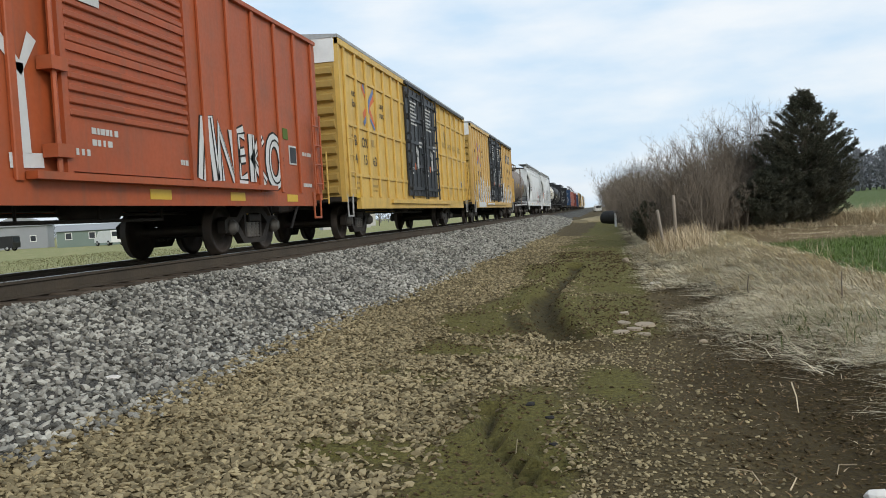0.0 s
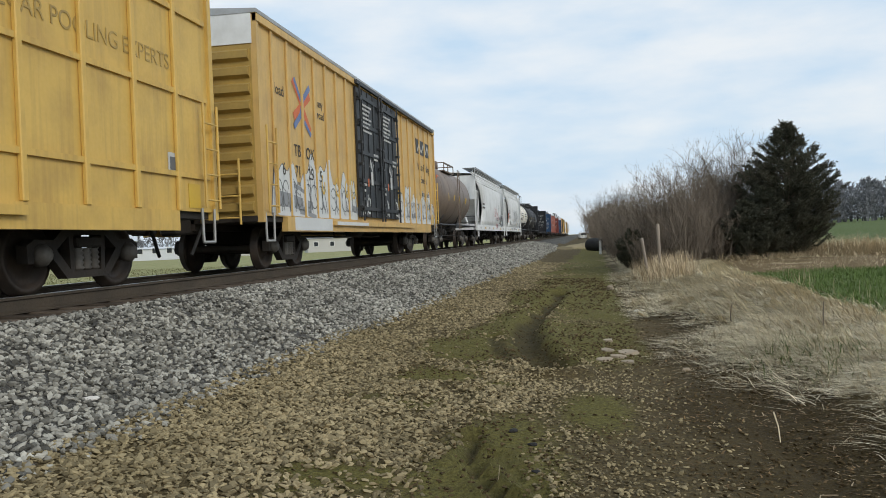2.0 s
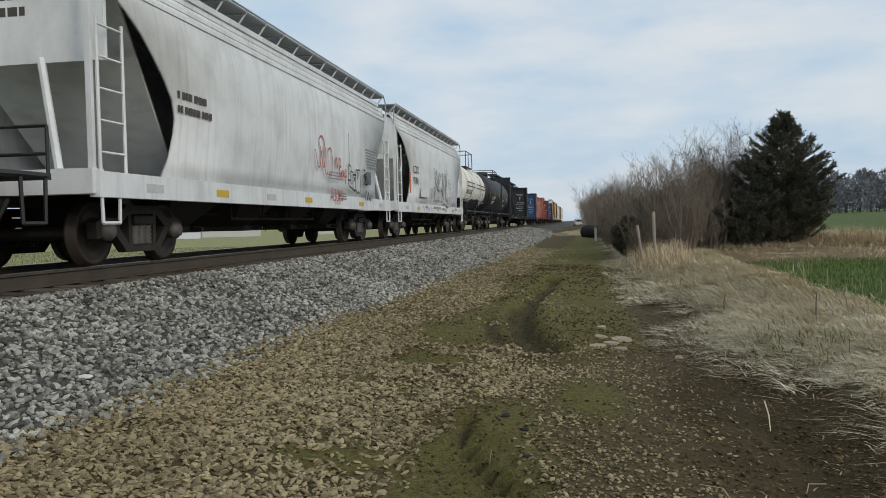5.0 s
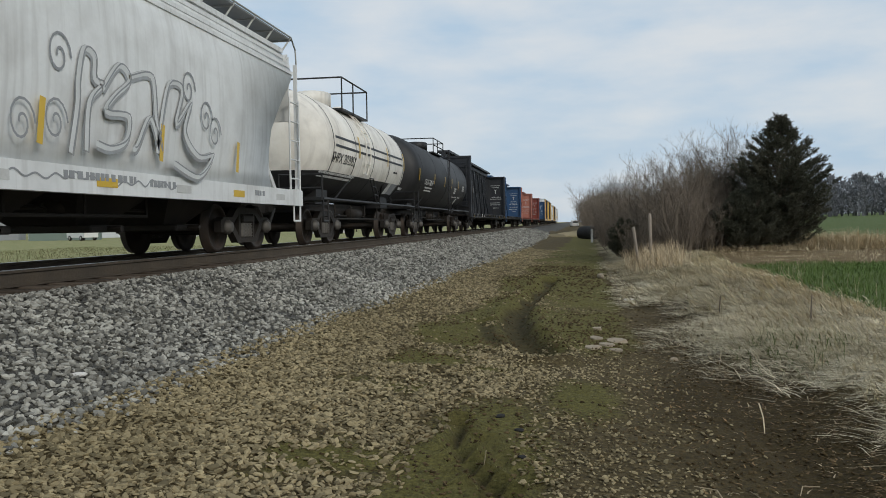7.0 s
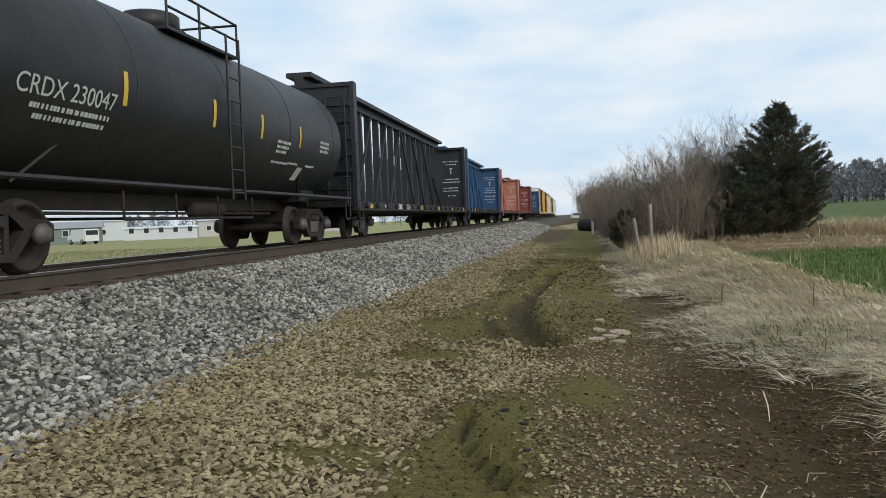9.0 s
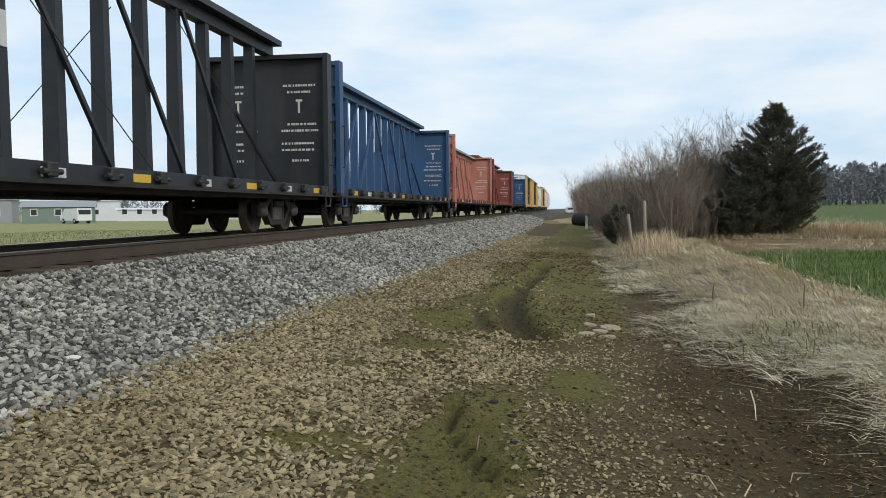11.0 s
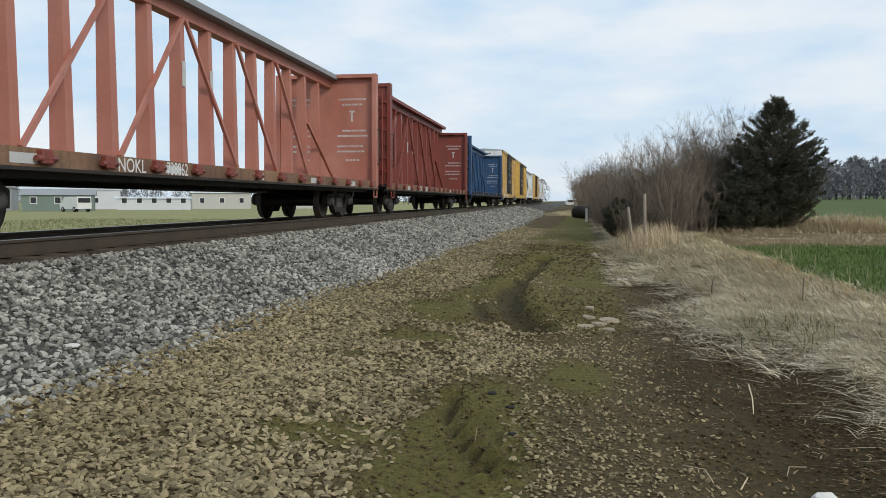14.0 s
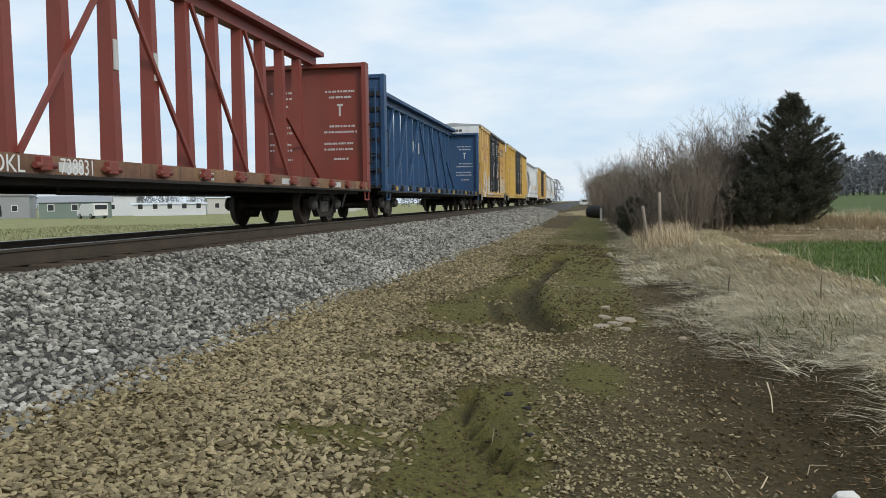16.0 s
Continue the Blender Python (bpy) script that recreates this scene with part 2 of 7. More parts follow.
def beam(bm, p, q, w, h):
    """A square bar from p to q in the plane x = const: w wide in x, h across."""
    p, q = Vector(p), Vector(q)
    d = (q - p).normalized()
    a, b = Vector((w / 2, 0, 0)), d.cross(Vector((1, 0, 0))).normalized() * h / 2
    v = [bm.verts.new(c + s * a + t * b) for c in (p, q) for s, t in ((-1, -1), (1, -1), (1, 1), (-1, 1))]
    for f in ((3, 2, 1, 0), (4, 5, 6, 7), (0, 1, 5, 4), (1, 2, 6, 5), (2, 3, 7, 6), (3, 0, 4, 7)):
        bm.faces.new([v[i] for i in f])
    return bm


def lathe(profile, axis="y", n=28, centre=(0, 0, 0)):
    """A turned body; profile: (along, radius) pairs."""
    bm, rings = bmesh.new(), []
    for a, r in profile:
        ring = []
        for i in range(n):
            c, s = math.cos(2 * math.pi * i / n) * r, math.sin(2 * math.pi * i / n) * r
            p = {"y": (c, a, s), "x": (a, c, s), "z": (c, s, a)}[axis]
            ring.append(bm.verts.new(Vector(p) + Vector(centre)))
        rings.append(ring)
    for a, b in zip(rings, rings[1:]):
        for i in range(n):
            f = bm.faces.new((a[i], a[(i + 1) % n], b[(i + 1) % n], b[i]))
            f.smooth = True
    bm.faces.new(rings[0])
    bm.faces.new(rings[-1])
    bmesh.ops.recalc_face_normals(bm, faces=bm.faces)
    return bm


def prism(outline, x0, x1):
    """A plate of that (y, z) outline between x0 and x1."""
    bm = bmesh.new()
    a = [bm.verts.new((x0, y, z)) for y, z in outline]
    b = [bm.verts.new((x1, y, z)) for y, z in outline]
    n = len(outline)
    bm.faces.new(a)
    bm.faces.new(b[::-1])
    for i in range(n):
        bm.faces.new((a[i], b[i], b[(i + 1) % n], a[(i + 1) % n]))
    bmesh.ops.recalc_face_normals(bm, faces=bm.faces)
    return bm


def lettering(words, size, place, mat, parent, name="lettering", rz=90, width=1.0):
    """Raised stencil words on a side that faces +x (rz 90) or another way."""
    cu = bpy.data.curves.new(name, "FONT")
    cu.body, cu.size, cu.extrude, cu.align_x = words, size, 0.0015, "CENTER"
    tmp = bpy.data.objects.new(name, cu)
    me = bpy.data.meshes.new_from_object(tmp)
    bpy.data.objects.remove(tmp)
    me.materials.clear()
    me.materials.append(mat)
    ob = new(name, me)
    ob.parent = parent
    ob.matrix_basis = pose(*place, 90, 0, rz) @ Matrix.Diagonal((width, 1, 1, 1))
    return ob


def bars(rows_of, mat, parent, x, facing=1, name="stencil_writing", axis="x", h=0.07):
    """Lines of plain bars for small writing: (y, z, length) each, on a plane at x (or at y when axis is 'y')."""
    bm, rnd = bmesh.new(), random.Random(len(rows_of) * 7 + int(abs(x) * 100))
    for y, z, length in rows_of:
        a = y
        while a < y + length - 0.02:
            w = min(rnd.uniform(0.035, 0.085) * h / 0.07, y + length - a)
            lo, hi = sorted((x, x + facing * 0.006))
            if axis == "x":
                box(bm, lo, hi, a, a + w, z, z + h)
            else:
                box(bm, a, a + w, lo, hi, z, z + h)
            a += w + rnd.choice((0.02, 0.02, 0.05)) * h / 0.07
    return tagged(part(name, bm, mat, parent), "rows of small stencilled writing", kind="stuff")


def strokes(paths, w, mat, parent, x, name="graffiti_stroke", lift=0.006):
    """Sprayed lines: ribbons along (y, z) paths on the plane x."""
    bm = bmesh.new()
    for path in paths:
        pts = [Vector((0, *p)) for p in path]
        left, right = [], []
        for i, p in enumerate(pts):
            d = (pts[min(i + 1, len(pts) - 1)] - pts[max(i - 1, 0)]).normalized()
            nrm = Vector((0, -d.z, d.y)) * w / 2
            left.append(bm.verts.new((x + lift, *(p + nrm).yz)))
            right.append(bm.verts.new((x + lift, *(p - nrm).yz)))
        for i in range(len(pts) - 1):
            bm.faces.new((left[i], right[i], right[i + 1], left[i + 1]))
    return part(name, bm, mat, parent)


def curl(cy, cz, ry, rz, a0, a1, n=10):
    return [(cy + ry * math.cos(radians(a0 + (a1 - a0) * i / n)), cz + rz * math.sin(radians(a0 + (a1 - a0) * i / n))) for i in range(n + 1)]


def pieces_mesh(name, verts, faces, mat, label="", category="", kind="stuff", parent=None):
    me = bpy.data.meshes.new(name)
    me.from_pydata(verts, [], faces)
    me.materials.append(mat)
    ob = new(name, me)
    if parent is not None:
        ob.parent = parent
    return tagged(ob, label, category, "", kind)

# ---- ground ----
TRACK_X = -7.05


def smooth_rand(seed):
    """A cheap smooth field of x and y made of crossed waves."""
    r = np.random.RandomState(seed)
    ks = [(r.uniform(0.5, 1.6) * s, r.uniform(0, 2 * math.pi), r.uniform(0, 6.28), 1 / s ** 0.8) for s in (0.35, 0.8, 1.7, 3.3, 6.1, 9.0) for _ in range(3)]
    tot = sum(k[3] for k in ks)
    def field(x, y):
        v = 0
        for k, a, p, w in ks:
            v = v + w * np.sin(k * 3 * (x * math.cos(a) + y * math.sin(a)) + p + 1.3 * np.sin(k * 1.7 * (y * math.cos(a) - x * math.sin(a)) + 2 * p))
        return v / tot * 1.8
    return field


N1, N2, N3 = smooth_rand(3), smooth_rand(11), smooth_rand(23)


def toe(y):
    """Where the grey ballast ends, towards the path."""
    return -3.75 + 0.95 * np.clip(y / 45, 0, 1) + 0.13 * N1(y * 0 + 2.0, y * 0.6)


def along(x, y, pts):
    """Distance to a line of points, signed to its right, and how far along."""
    best = np.full(np.shape(x), 9e9)
    side = np.zeros(np.shape(x))
    for (ax, ay), (bx, by) in zip(pts, pts[1:]):
        dx, dy = bx - ax, by - ay
        t = np.clip(((x - ax) * dx + (y - ay) * dy) / (dx * dx + dy * dy), 0, 1)
        ox, oy = x - ax - t * dx, y - ay - t * dy
        d = np.hypot(ox, oy)
        near = d < best
        best = np.where(near, d, best)
        side = np.where(near, np.sign(ox * dy - oy * dx), side)
    return best, side


RUTS = [  # wheel ruts in the mud: line, half width, depth
    ([(-0.74, 22.6), (-0.93, 17.5), (-1.07, 14.4), (-0.92, 12.2), (-0.62, 10.6), (-0.42, 9.7)], 0.21, 0.15),
    ([(-1.42, 12.6), (-1.2, 11.2), (-0.9, 10.2)], 0.15, 0.055),
    ([(-0.95, 6.5), (-0.86, 5.8), (-0.66, 5.2), (-0.42, 4.7)], 0.07, 0.09),
    ([(-0.72, 6.0), (-0.5, 5.4), (-0.25, 4.9)], 0.07, 0.04),
    ([(-1.5, 8.6), (-1.25, 8.0), (-1.15, 7.5)], 0.08, 0.04),
    ([(-1.75, 7.9), (-1.65, 7.3), (-1.5, 6.9)], 0.06, 0.03),
]


def height(x, y):
    x, y = np.asarray(x, float), np.asarray(y, float)
    tx = toe(y)
    z = np.interp(x, [-400, -60, -13.0, -11.4, -10.4, -8.75, -5.42], [-1.3, -1.05, -1.0, -0.95, -0.85, -0.23, -0.23])
    right = np.interp(x, [-2.2, -1.2, 0, 0.9, 1.5, 2.5, 3.4, 4.6, 14, 60, 300], [-1.08, -1.14, -1.16, -1.22, -1.2, -0.98, -0.84, -0.8, -0.75, 0.1, 2.0])
    far = np.clip((y - 24) / 40, 0, 1)
    right = right + np.where(x > 12, (x - 12) * 0.012 * far, 0)
    s = np.clip((x + 5.42) / (tx + 5.42), 0, 1)
    slope = -0.23 + (-0.93 + 0.23) * s
    w = np.clip((x - tx) / (-2.2 - tx), 0, 1)
    lower = -0.93 + (-1.08 + 0.93) * w
    z = np.where(x > -5.42, slope, z)
    z = np.where(x > tx, lower, z)
    z = np.where(x > -2.2, right, z)
    # gravel road that crosses the line
    z = z + np.where((x > -5.5) & (x < 30), 0.42, 0) * np.exp(-((y - 92) / 9.0) ** 2) * np.clip((x + 5.5) / 1.5, 0, 1)
    nearby = np.exp(-np.maximum(y - 30, 0) / 60)
    z = z + np.where(x > tx, 0.035, 0.012) * N1(x, y) * nearby
    z = z + np.where(x > 1.3, 0.05, 0.0) * N2(x * 0.7, y * 0.7) * nearby
    for pts, half, depth in RUTS:
        d, side = along(x, y, pts)
        z = z - depth * np.exp(-(d / half) ** 2) + depth * 0.6 * np.exp(-((d - 1.7 * half) / (0.6 * half)) ** 2)
    return z


def axis_steps(segments):
    out = []
    for a, b, step in segments:
        out += list(np.arange(a, b, step))
    return np.array(out + [segments[-1][1]])


GX = axis_steps([(-2600, -600, 400), (-600, -100, 50), (-100, -14, 4), (-14, -5.6, 0.6), (-5.6, 4.8, 0.1), (4.8, 14, 0.5), (14, 100, 4), (100, 600, 50), (600, 2600, 400)])
GY = axis_steps([(-300, -20, 20), (-20, 2, 1.0), (2, 14, 0.1), (14, 30, 0.2), (30, 60, 0.6), (60, 160, 4), (160, 800, 40), (800, 4000, 400)])
gx, gy = np.meshgrid(GX, GY)
gz = height(gx, gy)


def clip01(v):
    return np.clip(v, 0, 1)


def zones(x, y):
    """How much of each cover lies at a place: ballast, tan gravel, olive grass, mud, litter, dry grass, green field, brown field."""
    n, m, k = N1(x, y), N2(x, y), N3(x, y)
    tx = toe(y)
    ballast = clip01((tx + 0.06 * m - x) / 0.1) * (x > -10.6)
    mud = np.zeros_like(x)
    for pts, half, depth in RUTS:
        d, _ = along(x, y, pts)
        mud = np.maximum(mud, clip01(1.1 - d / (half * 1.25) + 0.5 * m + 0.3 * n) * min(1, depth * 12))
    d, _ = along(x, y, [(-0.7, 3.4), (-0.55, 6.0)])
    mud = np.maximum(mud, 0.35 * clip01(1.2 - d / 0.45 + 0.5 * n))
    lane = clip01((x + 2.45 - 0.028 * (y - 8) + 0.25 * n) / 0.45) * clip01((0.75 + 0.012 * y - x + 0.2 * m) / 0.3)
    olive = lane * clip01((y - 9.6 + 1.2 * m) / 1.6) * clip01(0.95 + 0.5 * k)
    olive = np.maximum(olive, lane * clip01(1.5 - np.hypot((x + 0.7) / 0.55, (y - 5.0) / 2.0) + 0.3 * n))
    olive = np.maximum(olive, lane * 0.9 * clip01(0.35 + 1.3 * m - 0.35 * np.abs(x + 1.5)) * (y > 4.5))
    olive = np.maximum(olive, lane * 0.85 * clip01(1.1 - np.hypot((x - 0.05) / 0.45, (y - 7.4) / 1.3) + 0.35 * n))
    litter = clip01((x - 0.1 - 0.022 * y + 0.45 * n + 0.35 * m) / 1.3) * clip01((2.6 - x + 0.3 * m) / 0.3) * clip01((60 - y) / 20)
    dry = clip01((x - 1.3 - 0.03 * np.maximum(8.5 - y, 0) + 0.028 * np.clip(y - 8.5, 0, 14) + 0.4 * n + 0.4 * m + 0.3 * k) / 1.1)
    field = clip01((x - (4.0 + 0.035 * (y - 14)) + 0.2 * m) / 0.25) * (y > 6)
    brown = field * clip01((y - 21.5 - 0.2 * (x - 5) + 1.2 * n) / 3) * clip01((41 + 0.25 * (x - 8) - y) / 4)
    crossing = clip01(1.2 - np.abs(y - 90) / 9) * (x > -5.4) * (x < 4)
    olive, litter, dry, field, brown = [v * (1 - crossing) for v in (olive, litter, dry, field, brown)]
    left = clip01((-10.6 - x) / 0.5)
    return ballast, olive, mud, litter, dry, field, brown, left


ballast, olive, mud, litter, dry, field, brown, left = zones(gx, gy)
nv = gx.size
verts = np.stack([gx, gy, gz], -1).reshape(-1, 3)
ny, nx = gx.shape
ii = (np.arange(ny - 1)[:, None] * nx + np.arange(nx - 1)[None, :]).ravel()
quads = np.stack([ii, ii + 1, ii + nx + 1, ii + nx], -1)
me = bpy.data.meshes.new("ground")
me.from_pydata(verts.tolist(), [], quads.tolist())
for name_, chans in (("cover_a", (ballast, olive, mud)), ("cover_b", (litter, dry, field)), ("cover_c", (brown, left, gx * 0))):
    at = me.color_attributes.new(name_, "FLOAT_COLOR", "POINT")
    data = np.ones((nv, 4), np.float32)
    for c in range(3):
        data[:, c] = chans[c].ravel()
    at.data.foreach_set("color", data.ravel())
me.polygons.foreach_set("use_smooth", [True] * len(me.polygons))


def ground_material():
    m = bpy.data.materials.new("trackside_ground")
    m.use_nodes = True
    n, l = m.node_tree.nodes, m.node_tree.links
    b = n["Principled BSDF"]
    b.inputs["Roughness"].default_value = 0.95
    b.inputs["Specular IOR Level"].default_value = 0.2
    co = n.new("ShaderNodeTexCoord")
    def nz(scale, detail=6, rough=0.6):
        t = n.new("ShaderNodeTexNoise")
        t.inputs["Scale"].default_value, t.inputs["Detail"].default_value, t.inputs["Roughness"].default_value = scale, detail, rough
        l.new(co.outputs["Object"], t.inputs["Vector"])
        return t.outputs["Fac"]
    def tone(sock, lo, hi, c0, c1):
        r = n.new("ShaderNodeValToRGB")
        r.color_ramp.elements[0].position, r.color_ramp.elements[0].color = lo, (*c0, 1)
        r.color_ramp.elements[1].position, r.color_ramp.elements[1].color = hi, (*c1, 1)
        l.new(sock, r.inputs["Fac"])
        return r.outputs["Color"]
    def cover(attr):
        a = n.new("ShaderNodeAttribute")
        a.attribute_name = attr
        s = n.new("ShaderNodeSeparateColor")
        l.new(a.outputs["Color"], s.inputs["Color"])
        return s.outputs
    fine, mid, broad, small = nz(28, 6, 0.7), nz(6, 7), nz(0.9, 6), nz(90, 3)
    def mixc(fac, a, c):
        x = n.new("ShaderNodeMix")
        x.data_type = "RGBA"
        l.new(fac, x.inputs["Factor"]); l.new(a, x.inputs["A"]); l.new(c, x.inputs["B"])
        return x.outputs["Result"]
    def rag(sock):
        """The cover's edge, broken up by the fine grain."""
        a = n.new("ShaderNodeMath"); a.operation = "MULTIPLY_ADD"
        l.new(fine, a.inputs[0]); a.inputs[1].default_value = 0.9; a.inputs[2].default_value = -0.45
        s = n.new("ShaderNodeMath"); s.operation = "ADD"
        l.new(a.outputs["Value"], s.inputs[0]); l.new(sock, s.inputs[1])
        r = n.new("ShaderNodeMapRange"); r.inputs["From Min"].default_value = 0.3; r.inputs["From Max"].default_value = 0.7
        l.new(s.outputs["Value"], r.inputs["Value"])
        x = n.new("ShaderNodeMath"); x.operation = "MULTIPLY"
        l.new(r.outputs["Result"], x.inputs[0]); 
        y = n.new("ShaderNodeMapRange"); y.inputs["From Max"].default_value = 0.08
        l.new(sock, y.inputs["Value"]); l.new(y.outputs["Result"], x.inputs[1])
        return x.outputs["Value"]
    a_, b_, c_ = cover("cover_a"), cover("cover_b"), cover("cover_c")
    col = tone(fine, 0.3, 0.72, (0.030, 0.022, 0.010), (0.150, 0.113, 0.052))             # tan gravel and dirt
    col = mixc(rag(a_["Green"]), col, tone(fine, 0.3, 0.72, (0.050, 0.045, 0.012), (0.185, 0.162, 0.048)))   # thin olive grass
    col = mixc(rag(b_["Red"]), col, tone(fine, 0.32, 0.75, (0.020, 0.0142, 0.0052), (0.088, 0.061, 0.020)))  # damp leaf litter
    col = mixc(rag(b_["Green"]), col, tone(mid, 0.3, 0.7, (0.13, 0.107, 0.055), (0.42, 0.35, 0.22)))        # matted dry grass
    col = mixc(rag(b_["Blue"]), col, tone(mid, 0.3, 0.7, (0.07, 0.10, 0.03), (0.105, 0.135, 0.045)))     # winter wheat
    col = mixc(rag(c_["Red"]), col, tone(mid, 0.3, 0.7, (0.12, 0.085, 0.042), (0.18, 0.125, 0.062)))    # stubble
    col = mixc(rag(c_["Green"]), col, tone(broad, 0.35, 0.65, (0.20, 0.22, 0.085), (0.33, 0.30, 0.15)))   # verge beyond the line
    col = mixc(rag(a_["Red"]), col, tone(small, 0.35, 0.7, (0.022, 0.021, 0.019), (0.17, 0.165, 0.15)))      # ballast
    col = mixc(rag(a_["Blue"]), col, tone(mid, 0.3, 0.7, (0.036, 0.029, 0.010), (0.080, 0.064, 0.024)))    # wet mud
    l.new(col, b.inputs["Base Color"])
    bp = n.new("ShaderNodeBump")
    bp.inputs["Strength"].default_value, bp.inputs["Distance"].default_value = 0.7, 0.03
    l.new(fine, bp.inputs["Height"])
    bp2 = n.new("ShaderNodeBump")
    bp2.inputs["Strength"].default_value, bp2.inputs["Distance"].default_value = 0.6, 0.12
    l.new(mid, bp2.inputs["Height"])
    l.new(bp.outputs["Normal"], bp2.inputs["Normal"])
    l.new(bp2.outputs["Normal"], b.inputs["Normal"])
    return m


me.materials.append(ground_material())
ground = tagged(new("ground", me), "trackside ground of ballast, tan gravel, mud, thin grass and fields", "ground", kind="structure")

# ---- railway track ----
Y_A, Y_B = -60.0, 900.0
track = thing("railway_track", "single railway track, rusty rails on dark timber ties", "railway track", kind="structure")
for s in (-1, 1):
    x = TRACK_X + s * 0.7525
    prof = [(-0.07, -0.19), (0.07, -0.19), (0.07, -0.178), (0.012, -0.155), (0.012, -0.045), (0.036, -0.035), (0.036, -0.006), (-0.036, -0.006), (-0.036, -0.035), (-0.012, -0.045), (-0.012, -0.155), (-0.07, -0.178)]
    bm = bmesh.new()
    a = [bm.verts.new((x + u, Y_A, w)) for u, w in prof]
    c = [bm.verts.new((x + u, Y_B, w)) for u, w in prof]
    for i in range(len(prof)):
        bm.faces.new((a[i], a[(i + 1) % len(prof)], c[(i + 1) % len(prof)], c[i]))
    bmesh.ops.recalc_face_normals(bm, faces=bm.faces)
    rail = part("rail", bm, M_RAIL, track, "rusty brown steel rail")
    part("rail_head", boxm(x - 0.034, x + 0.034, Y_A, Y_B, -0.0055, 0.0), M_RAILTOP, rail, "polished running surface of the rail")
tie = None
rt = random.Random(5)
for i in range(230):
    y = -8 + i * 0.53
    if tie is None:
        tie = part("tie", boxm(-1.3, 1.3, -0.115, 0.115, -0.18, 0.0, bevel=0.012), M_TIE, track)
    o = tie if i == 0 else again(tie, Matrix())
    o.matrix_basis = pose(TRACK_X + rt.uniform(-0.05, 0.05), y, -0.192, 0, 0, rt.uniform(-0.6, 0.6))

# ---- rolling stock: origin at rail level, middle of the car; y along the track, +x is the side to the path ----
SPEED = 11.4957
TRAIN = []


def wheelset(parent, y, r=0.43):
    prof = [(0.0, 0.085), (0.62, 0.085), (0.625, 0.17), (0.66, 0.19), (0.672, 0.33), (0.675, 0.36), (0.675, r + 0.028), (0.703, r + 0.022), (0.71, r), (0.81, r - 0.008), (0.812, r - 0.07), (0.76, r - 0.09), (0.75, 0.2), (0.8, 0.16), (0.81, 0.1), (0.98, 0.075)]
    full = [(-a, q) for a, q in prof[::-1]] + prof[1:]
    bm = lathe(full, "x", 24)
    o = part("wheelset", bm, M_WHEEL, parent, "steel wheels on an axle")
    o.matrix_basis = pose(0, y, r)
    return o


def build_truck(parent, y):
    """A two-axle truck with cast side frames."""
    t = new("truck")
    t.parent, t.matrix_basis = parent, pose(0, y, 0)
    tagged(t, "dirty black two-axle cast steel truck")
    for dy in (-0.89, 0.89):
        wheelset(t, dy)
    for s in (-1, 1):
        lo, hi = s * 0.92 - 0.07, s * 0.92 + 0.07
        upper = [(-1.12, 0.36), (-1.13, 0.56), (-1.0, 0.63), (-0.66, 0.62), (-0.42, 0.80), (0.42, 0.80), (0.66, 0.62), (1.0, 0.63), (1.13, 0.56), (1.12, 0.36), (1.02, 0.36), (0.98, 0.53), (0.62, 0.50), (0.36, 0.68), (-0.36, 0.68), (-0.62, 0.50), (-0.98, 0.53), (-1.02, 0.36)]
        frame_ = part("side_frame", prism(upper, lo, hi), M_TRUCK, t)
        lower = [(-0.74, 0.52), (-0.62, 0.52), (-0.34, 0.25), (0.34, 0.25), (0.62, 0.52), (0.74, 0.52), (0.70, 0.42), (0.42, 0.16), (-0.42, 0.16), (-0.70, 0.42)]
        part("tension_member", prism(lower, lo + 0.003, hi - 0.003), M_TRUCK, frame_)
        for q in (-1, 1):
            part("column_guide", prism([(q * 0.27, 0.24), (q * 0.35, 0.24), (q * 0.37, 0.70), (q * 0.29, 0.70)], lo + 0.006, hi - 0.006), M_TRUCK, frame_)
        for dy in (-0.16, 0, 0.16):
            part("spring", lathe([(0.25 + 0.03 * k, 0.082 if k % 2 else 0.058) for k in range(10)], "z", 10, (s * 0.94, dy, 0)), M_SPRING, t, "coil spring")
        part("bolster_end", boxm(*sorted((s * 0.8, s * 1.03)), -0.26, 0.26, 0.53, 0.66, bevel=0.02), M_TRUCK, t)
        for dy in (-0.89, 0.89):
            part("bearing_cap", lathe([(s * 0.93, 0.13), (s * 1.03, 0.13), (s * 1.05, 0.10), (s * 1.08, 0.09), (s * 1.09, 0.04)], "x", 14, (0, dy, 0.45)), M_SPRING, t, "round axle bearing cap")
    part("bolster", boxm(-0.79, 0.79, -0.2, 0.2, 0.5, 0.82, bevel=0.03), M_TRUCK, t)
    bm = bmesh.new()
    for dy in (-0.42, 0.42):
        rod(bm, (-0.8, dy, 0.36), (0.8, dy, 0.36), 0.05)
    part("brake_beam", bm, M_TRUCK, t)
    return t


TRUCK = {}


def truck(car, y):
    if "t" not in TRUCK:
        TRUCK["t"] = build_truck(car, y)
        return TRUCK["t"]
    src = TRUCK["t"]
    o = copy_thing(src, pose(0, y, 0))
    o.parent = car
    return o


